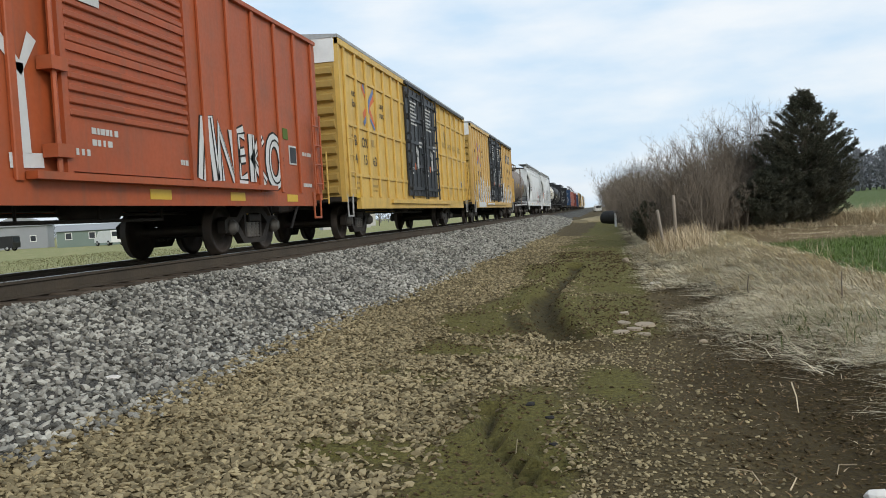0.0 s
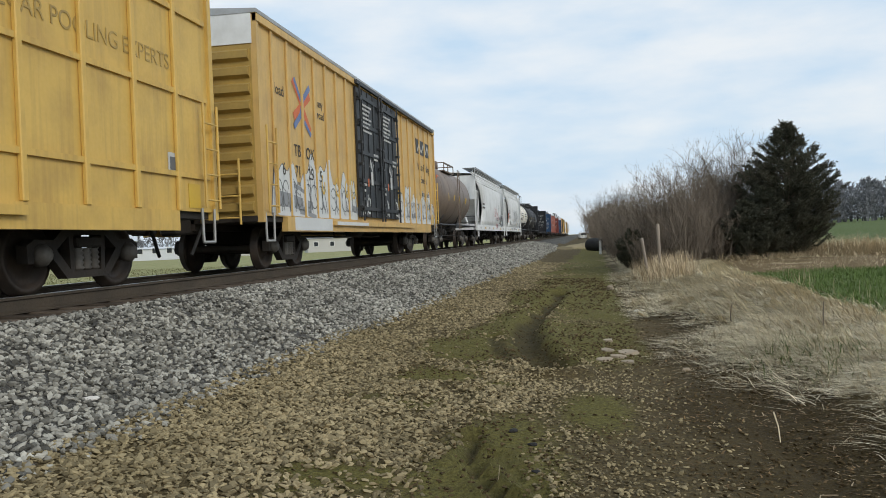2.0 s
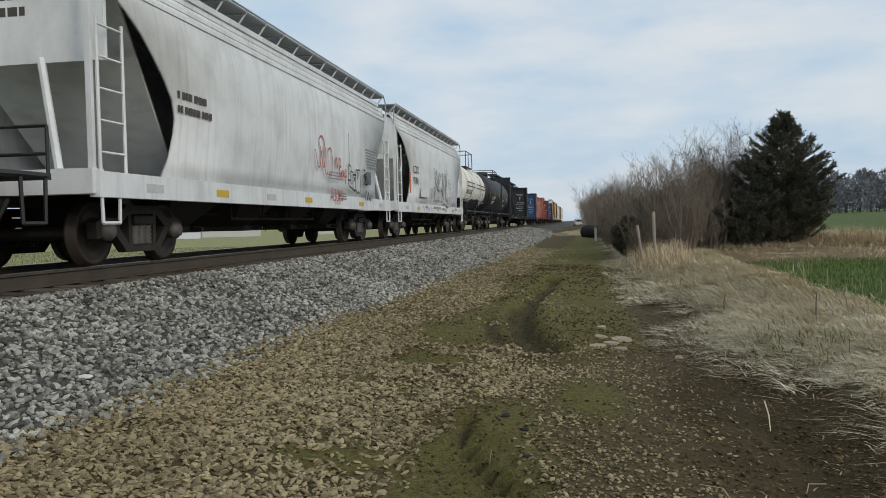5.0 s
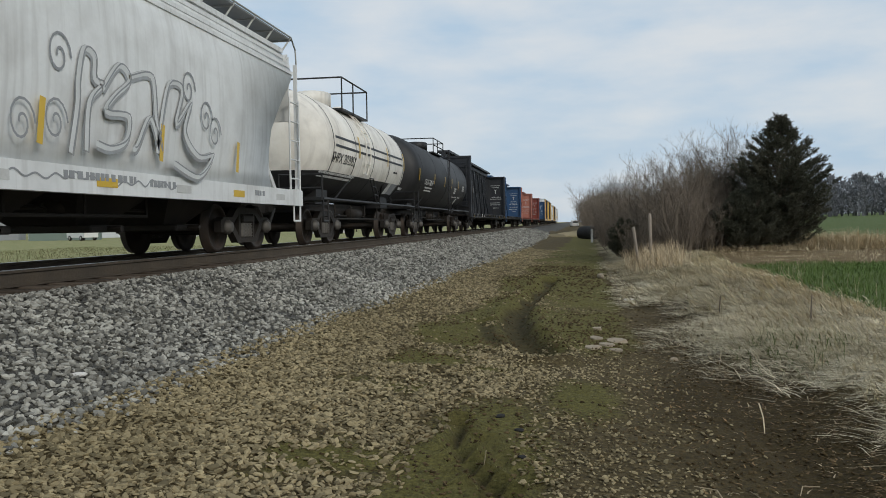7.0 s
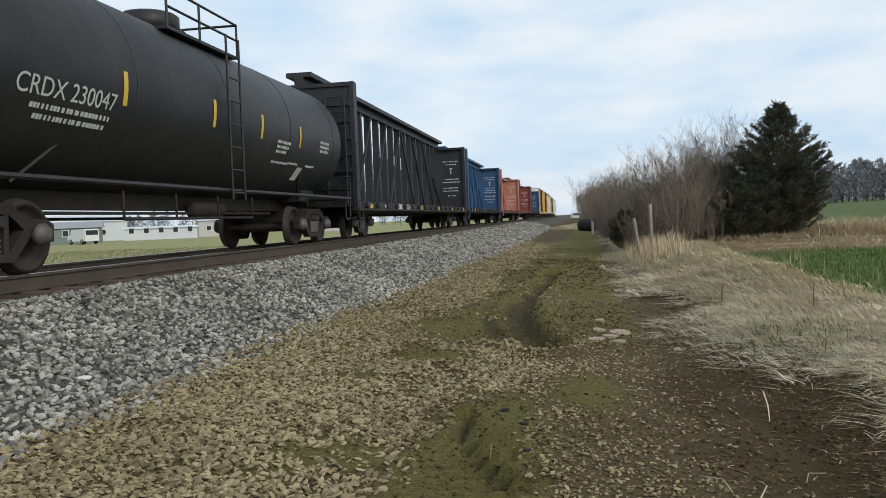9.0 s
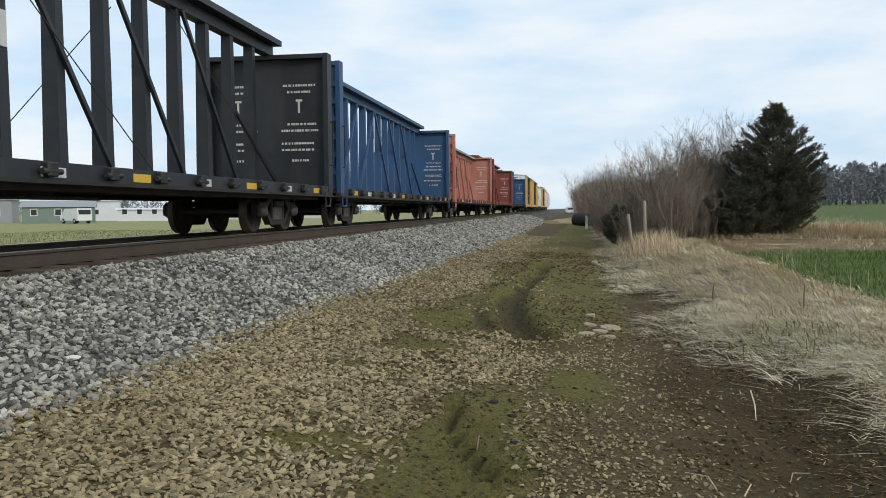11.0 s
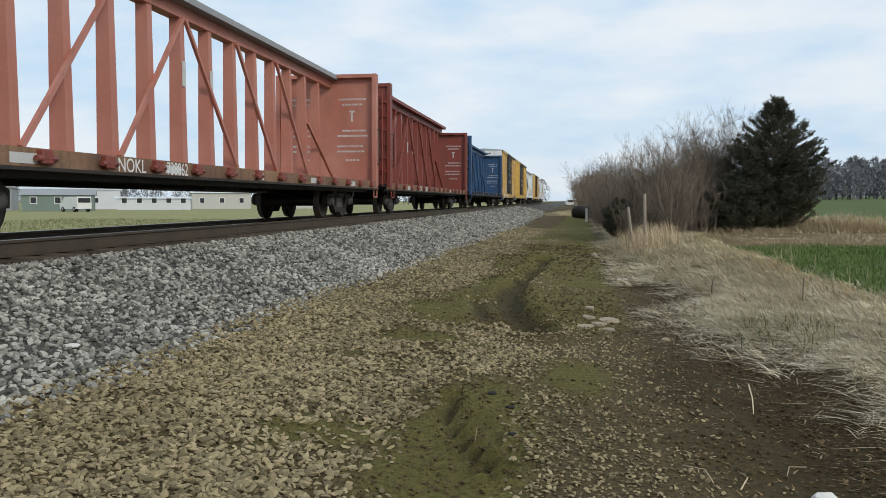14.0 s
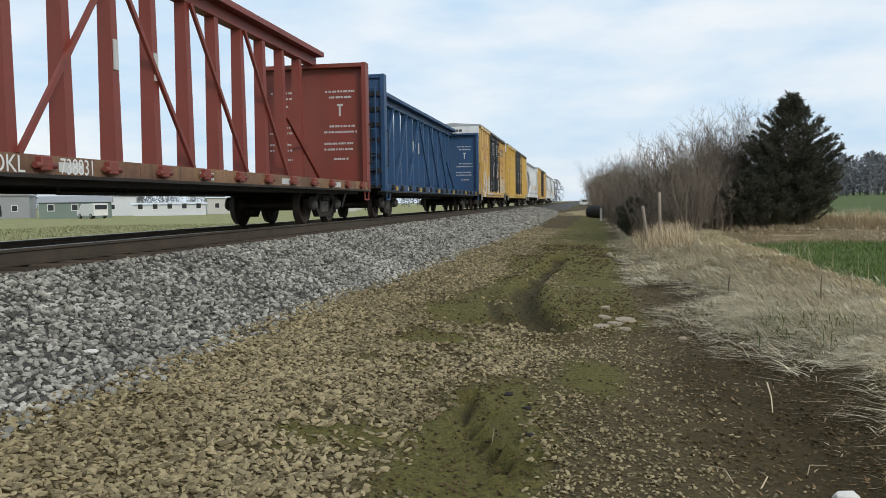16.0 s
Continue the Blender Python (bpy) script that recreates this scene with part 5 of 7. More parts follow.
        for letter in letters.values():
            loop = curve(letter)
            mid_y = sum(u for u, q in loop) / len(loop)
            strokes([[(u * 0.97 + mid_y * 0.03, q - 0.02) for u, q in loop]], 0.12, M_ROOF, c, xg, lift=0.002)
            strokes([loop], 0.07, M_SPRAY, c, xg, lift=0.005)
            strokes([[(u + 0.05, q + 0.03) for u, q in loop]], 0.02, M_GREYROOF, c, xg, lift=0.008)
        for u in (-1.28, 1.25, 3.75):
            strokes([[(u - 0.05, 1.35), (u + 0.03, 1.85)]], 0.10, M_REFLECT, c, xg, "reflector", 0.006)
        part("reflector", boxm(xg - 0.03, xg + 0.002, -h + 1.75, -h + 1.83, 1.5, 2.2), M_ORANGE_DECAL, c, "faded orange reflector strip")
        part("patch_panel", boxm(xg - 0.035, xg + 0.0, -3.6, -2.2, 1.42, 1.72), M_WHITE, c, "clean white repainted patch")
        bars([(-0.85, 1.02, 1.5), (1.0, 1.0, 0.7), (-2.6, 1.03, 0.4), (4.6, 1.0, 0.5)], M_GREYROOF, c, 1.471, h=0.09)
        for cy_, cz_ in ((-1.6, 1.55), (-0.95, 2.35), (-1.05, 1.62), (2.05, 2.45), (2.9, 1.9), (2.6, 2.1)):
            spiral = [(cy_ + 0.22 * (1 - k / 26) * math.cos(k * 0.42), cz_ + 0.28 * (1 - k / 26) * math.sin(k * 0.42)) for k in range(24)]
            strokes([spiral], 0.03, M_GREYROOF, c, xg, lift=0.004)
        tag = curve([(-3.2 + 0.17 * k, 1.0 + 0.07 * (k % 2) + rg.uniform(-0.03, 0.03)) for k in range(30)])
        strokes([tag], 0.022, M_GREYROOF, c, 1.471, lift=0.004)
    for y in (-2.55, 0.75, 3.3) if seed > 2 else ():
        part("reflector", boxm(xg - 0.02, xg + 0.004, y - 0.05, y + 0.05, 1.6, 2.15), M_REFLECT, c, "yellow reflector")
    running_gear(c, h, h - 1.9, M_WHITE)
    return c


def centerbeam(y0, y1, label, mat, mat2, bays=16, top=4.05, sill_mat=None, cables=False, chord_up=0.0, chord_mat=None, words=False, mark=(), winch_mat=None):
    """A centre-beam flat car: end bulkheads, a truss down the middle, a deck with winch brackets."""
    c, h = car_root("centerbeam_car", label, y0, y1)
    zd = 0.97
    w = 1.48
    sill_mat = sill_mat or mat
    part("deck", boxm(-w + 0.05, w - 0.05, -h, h, zd - 0.1, zd), M_TRUCK, c)
    for s in (-1, 1):
        part("side_sill", boxm(*sorted((s * (w - 0.12), s * w)), -h, h, 0.80, zd + 0.03), sill_mat, c)
        part("under_sill", boxm(*sorted((s * (w - 0.35), s * (w - 0.22))), -h + 0.4, h - 0.4, 0.69, 0.87), M_TRUCK, c)
        part("sill_flange", boxm(*sorted((s * (w - 0.2), s * (w + 0.03))), -h, h, 0.76, 0.80), M_TRUCK, c)
        n = bays - 1
        br = None
        for k in range(n):
            y = -h + 0.9 + k * (2 * h - 1.8) / (n - 1)
            if br is None:
                bm = boxm(-0.05, 0.06, -0.09, 0.09, -0.03, 0.13, bevel=0.015)
                rod(bm, (0.03, -0.17, 0.03), (0.03, 0.17, 0.03), 0.034, 8)
                br = part("winch", bm, winch_mat or M_BLACK, c)
                br.matrix_basis = pose(s * (w + 0.02), y, 0.86)
            else:
                again(br, pose(s * (w + 0.02), y, 0.86, 0, 0, 0 if s > 0 else 180))
        for k in range(11):
            y = -h + 1.4 + k * (2 * h - 2.6) / 10
            m_ = (M_SILL if winch_mat else M_REFLECT, M_MARK)[k % 2]
            if s > 0:
                part("reflector", boxm(w + 0.001, w + 0.006, y - 0.22, y + 0.22, 0.83, 0.94), m_, c, "reflector strip")
    for e in (-1, 1):
        b = part("bulkhead", boxm(-w + 0.1, w - 0.1, *sorted((e * (h - 0.06), e * (h - 0.12))), zd, top - 0.08), mat, c)
        for s in (-1, 1):
            part("bulkhead_edge", boxm(*sorted((s * (w - 0.1), s * (w + 0.01))), *sorted((e * (h + 0.004), e * (h - 0.304))), zd - 0.1, top + 0.026), mat, b)
        part("bulkhead_cap", boxm(-w + 0.1, w - 0.1, *sorted((e * h, e * (h - 0.3))), top - 0.08, top + 0.02), mat, b)
        for k in range(6):
            z = zd + 0.35 + k * (top - zd - 0.5) / 6
            part("bulkhead_rib", boxm(-w + 0.1, w - 0.1, *sorted((e * (h + 0.0), e * (h - 0.06))), z, z + 0.12), mat2, b)
        ladder(c, e * (h + 0.07), 0.75, 1.25, 0.9, top - 0.3, mat, plane="y")
        for s in (-1, 1):
            stirrup(c, s * w, e * (h - 0.35), mat)
        part("grab_iron", rods([[(w + 0.02, e * (h - 0.15), 1.5), (w + 0.08, e * (h - 0.15), 1.5), (w + 0.08, e * (h - 0.15), 2.5), (w + 0.02, e * (h - 0.15), 2.5)]], 0.015), M_TRUCK, c)
        for sx in (-1, 1):
            xs = sx * 0.75 - 0.5
            yb = e * (h - 0.12)
            rows_ = [(xs + 0.1, 3.35, 0.8), (xs + 0.2, 3.2, 0.6), (xs + 0.15, 2.4, 0.7), (xs + 0.05, 2.25, 0.9), (xs + 0.05, 1.75, 0.8), (xs + 0.3, 1.55, 0.4)] if words else [(xs + 0.1, 3.35, 0.8), (xs + 0.2, 3.2, 0.6), (xs + 0.2, 2.45, 0.7), (xs + 0.05, 2.3, 0.9), (xs + 0.05, 2.0, 0.8), (xs + 0.05, 1.85, 0.8), (xs + 0.3, 1.6, 0.4)]
            bars(rows_, M_MARK, c, yb, -e, axis="y", h=0.05)
            strokes_y = boxm(xs + 0.46, xs + 0.51, *sorted((yb, yb - e * 0.006)), 2.74, 2.995)
            box(strokes_y, xs + 0.41, xs + 0.57, *sorted((yb, yb - e * 0.006)), 3.0, 3.05)
            part("emblem", strokes_y, M_MARK, c, "white painted emblem")
    span = 2 * h - 0.24
    ct = top + chord_up
    step = span / bays
    chord = part("top_chord", boxm(-0.34, 0.34, -h + 0.12, h - 0.12, ct - 0.12, ct), chord_mat or mat, c)
    part("chord_web", boxm(-0.12, 0.12, -h + 0.12, h - 0.12, ct - 0.34, ct - 0.12), mat, chord)
    part("base_chord", boxm(-0.22, 0.22, -h + 0.1, h - 0.1, zd, zd + 0.12), mat, c)
    col = None
    for k in range(1, bays):
        y = -h + 0.12 + k * step
        if col is None:
            bm = bmesh.new()
            v = [bm.verts.new((sx * (0.13 if z < 2 else 0.1), sy * (0.095 if z < 2 else 0.08), z)) for z in (zd + 0.1, ct - 0.3) for sx, sy in ((-1, -1), (1, -1), (1, 1), (-1, 1))]
            for f in ((3, 2, 1, 0), (4, 5, 6, 7), (0, 1, 5, 4), (1, 2, 6, 5), (2, 3, 7, 6), (3, 0, 4, 7)):
                bm.faces.new([v[i] for i in f])
            col = part("column", bm, mat, c)
            col.matrix_basis = pose(0, y, 0)
        else:
            again(col, pose(0, y, 0))
        if k in (bays // 2, bays // 2 + 1):
            part("reflector", boxm(0.118, 0.135, y - 0.06, y + 0.06, 2.5, 2.95), M_MARK, c, "white reflector plate")
    for k in range(0, bays, 2):
        up = k < bays // 2
        ya, yb = -h + 0.12 + k * step, -h + 0.12 + min(k + 2, bays) * step
        lo, hi = zd + 0.15, ct - 0.35
        for sx in (1,):
            p, q = ((sx * 0.17, ya + 0.05, lo), (sx * 0.14, yb - 0.05, hi)) if up else ((sx * 0.14, ya + 0.05, hi), (sx * 0.17, yb - 0.05, lo))
            if k == 0 or k >= bays - 2:
                p, q = ((p[0], p[1], min(p[2], 2.5)), (q[0], q[1], min(q[2], 2.5)))
            part("diagonal", beam(bmesh.new(), p, q, 0.06, 0.075), mat, c)
    if cables:
        for k in range(1, bays - 3, 2):
            ya = -h + 0.12 + k * step
            part("tie_down_cable", rods([[(0.5, ya, top - 0.2), (w - 0.02, ya + 2.0 * step, zd)]] if k % 4 == 1 else [[(-0.5, ya + 2 * step, top - 0.2), (-w + 0.02, ya, zd)]], 0.008, 4), M_TRUCK, c)
    if mark:
        lettering(mark[0], 0.25, (w + 0.006, -h + mark[2], 0.81), M_WHITEPAINT, c)
        lettering(mark[1], 0.25, (w + 0.006, -h + mark[2] + 1.22, 0.81), M_WHITEPAINT, c, width=0.85)
    if words:
        lettering("WARNING", 0.16, (0.75, h - 0.128, 1.95), M_MARK, c, rz=0)
        lettering("SAFETY FIRST", 0.12, (0.75, h - 0.128, 2.55), M_MARK, c, rz=0)
    running_gear(c, h, h - 2.3, mat)
    return c


# ---- the train, front to back; places along the line at the clip's start ----
orange_boxcar(1.7, 15.95, 7.7, 10.48)
yellow_boxcar(17.55, 34.8, 23.8, 28.15, 4.55, M_YELLOW, True, False, number="64 15 63")
yellow_boxcar(36.6, 53.75, 42.85, 47.2, 4.58, M_YELLOW_OLD, False, True, number="6 71 25 5")
tank_car(54.6, 65.6, "rusty brown tank car with a top platform", 1.36, 2.40, M_BROWN_TANK, style="brown")
hopper(66.2, 81.5, "grey-white covered hopper with thin red and black graffiti tags", 1)
hopper(82.3, 96.8, "grey-white covered hopper with pale grey graffiti", 2)
tank_car(98.0, 108.8, "cream tank car with a black underside and dark lines", 1.33, 2.42, M_CREAM, M_BLACK, style="cream")
tank_car(109.3, 123.6, "black tank car with white stencils and yellow stripes", 1.39, 2.40, M_BLACK, style="black")
centerbeam(123.9, 145.1, "empty blue-black centerbeam flat car with end bulkheads", M_DARKCB, M_DARKCB, 18, cables=True, chord_up=0.36, mark=("NRNK", "3761", 5.14))
centerbeam(145.8, 163.9, "empty blue centerbeam flat car with white stencils", M_BLUE, M_BLUE, 16, sill_mat=M_DARKCB, chord_up=0.22, words=True)
centerbeam(165.6, 184.2, "empty faded red centerbeam flat car", M_PINK, M_RED, 16, chord_mat=M_GREYROOF, sill_mat=M_SILL, winch_mat=M_RED, mark=("NOKL", "738862", 5.1))
centerbeam(185.8, 204.75, "empty oxide red centerbeam flat car", M_RED, M_RED, 16, chord_up=0.34, sill_mat=M_SILL, winch_mat=M_RED, mark=("NOKL", "738831", 5.2))
centerbeam(206.4, 227.0, "empty blue centerbeam flat car behind a red one", M_BLUE, M_DARKCB, 18, chord_up=0.2)
yellow_boxcar(227.7, 241.3, 232.2, 236.4, 4.55, M_YELLOW_OLD, False, True)
yellow_boxcar(243.0, 262.0, 250.3, 254.6, 4.58, M_YELLOW, True, False)
hopper(264.6, 281.2, "white covered hopper far down the train", 3)
yellow_boxcar(282.2, 300.0, 289.0, 293.0, 4.4, M_YELLOW_OLD, False, False)
hopper(303.0, 318.5, "white covered hopper at the tail of the train", 4)
hopper(319.2, 333.0, "pale covered hopper at the tail of the train", 5)

# ---- stones ----
CUBE_F = np.array([(3, 2, 1, 0), (4, 5, 6, 7), (0, 1, 5, 4), (1, 2, 6, 5), (2, 3, 7, 6), (3, 0, 4, 7)])
CUBE_V = np.array([(-1, -1, -1), (1, -1, -1), (1, 1, -1), (-1, 1, -1), (-1, -1, 1), (1, -1, 1), (1, 1, 1), (-1, 1, 1)], float)


PHI = (1 + 5 ** 0.5) / 2
ICO_V = np.array([(-1, PHI, 0), (1, PHI, 0), (-1, -PHI, 0), (1, -PHI, 0), (0, -1, PHI), (0, 1, PHI), (0, -1, -PHI), (0, 1, -PHI), (PHI, 0, -1), (PHI, 0, 1), (-PHI, 0, -1), (-PHI, 0, 1)]) / 1.9
ICO_F = np.array([(0, 11, 5), (0, 5, 1), (0, 1, 7), (0, 7, 10), (0, 10, 11), (1, 5, 9), (5, 11, 4), (11, 10, 2), (10, 7, 6), (7, 1, 8), (3, 9, 4), (3, 4, 2), (3, 2, 6), (3, 6, 8), (3, 8, 9), (4, 9, 5), (2, 4, 11), (6, 2, 10), (8, 6, 7), (9, 8, 1)])


def stone_cloud(x, y, size, flat, rs, sink=0.3, coarse=False):
    """Broken stones at those places: jittered many-sided lumps, or six-sided ones far off. Returns vertices and faces."""
    n = len(x)
    shape, sides = (CUBE_V, CUBE_F) if coarse else (ICO_V, ICO_F)
    if coarse:
        v = shape[None] * rs.uniform(0.45, 1.0, (n, 8, 3))
    else:
        v = shape[None] * rs.uniform(0.55, 1.2, (n, len(shape), 1)) * rs.uniform(0.8, 1.15, (n, len(shape), 3))
    s = size * rs.uniform(0.55, 1.45, n)
    v = v * (s[:, None] * np.stack([rs.uniform(0.8, 1.3, n), rs.uniform(0.6, 1.0, n), flat * rs.uniform(0.7, 1.2, n)], -1))[:, None, :]
    for ax in (0, 1):
        a = rs.normal(0, 0.38, n)
        c, d = np.cos(a)[:, None], np.sin(a)[:, None]
        p, q = v[..., ax].copy(), v[..., 2].copy()
        v[..., ax], v[..., 2] = p * c - q * d, p * d + q * c
    a = rs.uniform(0, 6.28, n)
    c, d = np.cos(a)[:, None], np.sin(a)[:, None]
    p, q = v[..., 0].copy(), v[..., 1].copy()
    v[..., 0], v[..., 1] = p * c - q * d, p * d + q * c
    v[..., 0] += x[:, None]
    v[..., 1] += y[:, None]
    v[..., 2] += (height(x, y) + s * flat * (0.5 - sink) + rs.uniform(-0.004, 0.012, n))[:, None]
    return v.reshape(-1, 3), (sides[None] + len(shape) * np.arange(n)[:, None, None]).reshape(-1, sides.shape[1])


def in_view(x, y):
    return (y > 1.02 * np.abs(x) - 0.3) | (x > 0)


RS = np.random.RandomState(42)


def scatter(x0, x1, y0, y1, per_m2):
    n = int((x1 - x0) * (y1 - y0) * per_m2)
    x, y = RS.uniform(x0, x1, n), RS.uniform(y0, y1, n)
    k = in_view(x, y)
    return x[k], y[k]


bx, by = [], []
for y0, y1, dens in ((2.6, 9, 560), (9, 16, 430), (16, 28, 270), (28, 48, 140), (48, 85, 55)):
    x, y = scatter(-5.7, -2.4, y0, y1, dens)
    k = x < toe(y) + 0.10 * RS.normal(0, 1, len(x))
    bx.append(x[k]); by.append(y[k])
bx, by = np.concatenate(bx), np.concatenate(by)
size = np.interp(by, [4, 12, 30, 48, 85], [0.029, 0.031, 0.038, 0.05, 0.08])
order = np.argsort(np.hypot(bx, by))
bx, by, size = bx[order], by[order], size[order]
N_NEAR = 280
for far_off in (False, True):
    k = (np.arange(len(bx)) >= N_NEAR) & ((by > 24) == far_off)
    v, f = stone_cloud(bx[k], by[k], size[k] * (1.0 if far_off else 1.08), 0.66, RS, 0.15, far_off)
    pieces_mesh("ballast_stones", v.tolist(), f.tolist(), M_STONE, "crushed grey stone ballast on the shoulder", "", parent=ground)
STONE_KINDS = []
for k in range(6):
    v, f = stone_cloud(np.zeros(1), np.zeros(1), np.full(1, 0.03), 0.75, RS)
    v[:, 2] -= v[:, 2].mean()
    m_ = bpy.data.meshes.new("ballast_stone")
    m_.from_pydata(v.tolist(), [], f.tolist())
    m_.materials.append(M_STONE)
    STONE_KINDS.append(m_)
for x, y, s in zip(bx[:N_NEAR], by[:N_NEAR], size[:N_NEAR]):
    o = new("ballast_stone", STONE_KINDS[RS.randint(6)])
    o.parent = ground
    q = s / 0.03 * RS.uniform(0.8, 1.15)
    o.matrix_basis = pose(x, y, float(height(x, y)) + 0.012, RS.uniform(-20, 20), RS.uniform(-20, 20), RS.uniform(0, 360)) @ Matrix.Diagonal((q, q, q, 1))

gx_, gy_ = [], []
for y0, y1, dens in ((2.4, 7, 1050), (7, 12, 820), (12, 22, 340), (22, 46, 105)):
    x, y = scatter(-3.9, 1.3, y0, y1, dens)
    z_ = zones(x, y)
    cover = np.maximum.reduce([z_[1] * 0.93, z_[2] * 0.98, z_[3] * 0.93])
    k = (x > toe(y) - 0.12) & (RS.uniform(0, 1, len(x)) > clip01((cover + 0.35 * N3(x * 3, y * 3) * (cover > 0.05) - 0.02) / 0.75)) & (RS.uniform(0, 1, len(x)) < np.clip(1.15 - (x + 0.9) * 0.5, 0.12, 1))
    gx_.append(x[k]); gy_.append(y[k])
gx_, gy_ = np.concatenate(gx_), np.concatenate(gy_)
v, f = stone_cloud(gx_, gy_, np.interp(gy_, [3, 12, 22, 46], [0.0275, 0.028, 0.034, 0.05]) * np.interp(gx_, [-1.2, 0.0], [1.0, 0.6]), 0.45, RS, 0.35)
pieces_mesh("tan_gravel", v.tolist(), f.tolist(), M_GRAVEL, "tan flat gravel strewn over the dirt", "", parent=ground)


cx_, cy_ = [], []
for y0, y1, dens in ((2.4, 7, 520), (7, 13, 330), (13, 30, 110)):
    x, y = scatter(-3.2, 2.2, y0, y1, dens)
    z_ = zones(x, y)
    k = RS.uniform(0, 1, len(x)) < np.maximum.reduce([z_[1] * 0.8, z_[2] * 0.5, z_[3] * 0.8]) * clip01(0.55 + 0.7 * N3(x * 2, y * 2))
    cx_.append(x[k]); cy_.append(y[k])
cx_, cy_ = np.concatenate(cx_), np.concatenate(cy_)
v, f = stone_cloud(cx_, cy_, np.interp(cy_, [3, 12, 30], [0.014, 0.02, 0.04]), 0.55, RS, 0.4)
pieces_mesh("dirt_clods", v.tolist(), f.tolist(), M_SOIL, "crumbs of dark soil and dead leaf", "", parent=ground)


def ground_stone(name, label, x, y, size, mat, flat=0.5, category="stone", n=6):
    bm = bmesh.new()
    bmesh.ops.create_icosphere(bm, subdivisions=2, radius=1.0)
    rs = np.random.RandomState(int(abs(x * 100 + y * 10)))
    for w in bm.verts:
        w.co = Vector((w.co.x * size * 1.3, w.co.y * size * 0.8, w.co.z * size * flat)) * (1 + rs.uniform(-0.14, 0.14))
    ob = link_mesh(name, bm, mat)
    ob.matrix_basis = pose(x, y, float(height(x, y)) + size * flat * 0.45, 0, 0, rs.uniform(0, 180))
    return tagged(ob, label, category)


ground_stone("white_stone", "pale white stone lying on grey ballast", -4.05, 6.1, 0.05, M_PALE_STONE, 0.45)
ground_stone("white_stone", "small pale stone beside the dry grass", 1.05, 17.2, 0.12, M_PALE_STONE, 0.22)
ground_stone("grey_stone", "pale lump of stone at the path's edge", 0.68, 24.3, 0.13, M_CONCRETE, 0.8)
ground_stone("coal_lump", "small black lump lying on the gravel", -0.63, 6.6, 0.035, M_RUBBER, 0.6, "lump")
ground_stone("coal_lump", "small black lump beside the mud", -0.45, 6.25, 0.03, M_RUBBER, 0.6, "lump")
ground_stone("coal_lump", "small black lump beside the mud", -0.38, 5.5, 0.025, M_RUBBER, 0.6, "lump")
ground_stone("pale_stone", "pale stone half sunk in leaf litter", 1.13, 10.0, 0.04, M_CONCRETE, 0.7)
ground_stone("pale_stone", "pale stone at the edge of the grass", 1.42, 4.75, 0.06, M_PALE_STONE, 0.7)
slab_rs = random.Random(4)
for dx, dy, q in ((0, 0, 0.12), (-0.2, -0.3, 0.11), (0.12, 0.42, 0.14), (0.1, -0.4, 0.1), (-0.15, 0.5, 0.1), (-0.1, 1.5, 0.09)):
    bm = bmesh.new()
    n = 7
    ring = [(q * slab_rs.uniform(0.75, 1.2) * math.cos(6.283 * i / n), q * 1.5 * slab_rs.uniform(0.75, 1.2) * math.sin(6.283 * i / n)) for i in range(n)]
    lo = [bm.verts.new((a, b, -0.03)) for a, b in ring]
    hi = [bm.verts.new((a * 0.88, b * 0.88, 0.014)) for a, b in ring]
    bm.faces.new(hi)
    for i in range(n):
        bm.faces.new((lo[i], lo[(i + 1) % n], hi[(i + 1) % n], hi[i]))
    o = link_mesh("concrete_slab", bm, M_CONCRETE)
    o.matrix_basis = pose(0.39 + dx, 10.9 + dy, float(height(0.39 + dx, 10.9 + dy)) + 0.005, slab_rs.uniform(-3, 3), slab_rs.uniform(-3, 3), 0)
    tagged(o, "broken pale slab pressed into the dirt path", "slab", "broken slabs on the path")


# ---- grass ----
def blades(name, x, y, length, width, lift, lean, spread, mat, label, rs, curve=0.5):
    """Grass blades: lift 1 stands, 0 lies; lean: the way they are combed, in degrees; spread round it."""
    n = len(x)
    a = np.radians(lean + rs.normal(0, spread, n))
    L = length * rs.uniform(0.55, 1.35, n)
    up = np.clip(lift + rs.normal(0, 0.18, n), 0.04, 1)
    z = height(x, y)
    dx, dy = np.cos(a), np.sin(a)
    flat = np.sqrt(np.clip(1 - up ** 2, 0, 1))
    px, py = -dy, dx
    w = width * rs.uniform(0.6, 1.3, n) / 2
    base = np.stack([x, y, z - 0.01], -1)
    mid = base + np.stack([dx * flat * L * 0.5 * (1 - curve * 0.4), dy * flat * L * 0.5 * (1 - curve * 0.4), up * L * 0.58], -1)
    tip = base + np.stack([dx * flat * L + dx * curve * L * 0.25, dy * flat * L + dy * curve * L * 0.25, up * L * (1 - 0.35 * curve)], -1)
    side = np.stack([px * w, py * w, 0 * w], -1)
    v = np.stack([base - side, base + side, mid + side * 0.8, mid - side * 0.8, tip], 1).reshape(-1, 3)
    k = 5 * np.arange(n)
    faces = np.stack([k, k + 1, k + 2, k + 3], -1).tolist() + np.stack([k + 3, k + 2, k + 4], -1).tolist()
    return pieces_mesh(name, v.tolist(), faces, mat, label, "grass")


def patch(x0, x1, y0, y1, n, keep):
    x, y = RS.uniform(x0, x1, n), RS.uniform(y0, y1, n)
    k = RS.uniform(0, 1, n) < keep(x, y)
    return x[k], y[k]


def dryness(x, y):
    return zones(x, y)[4] * (1 - zones(x, y)[5])


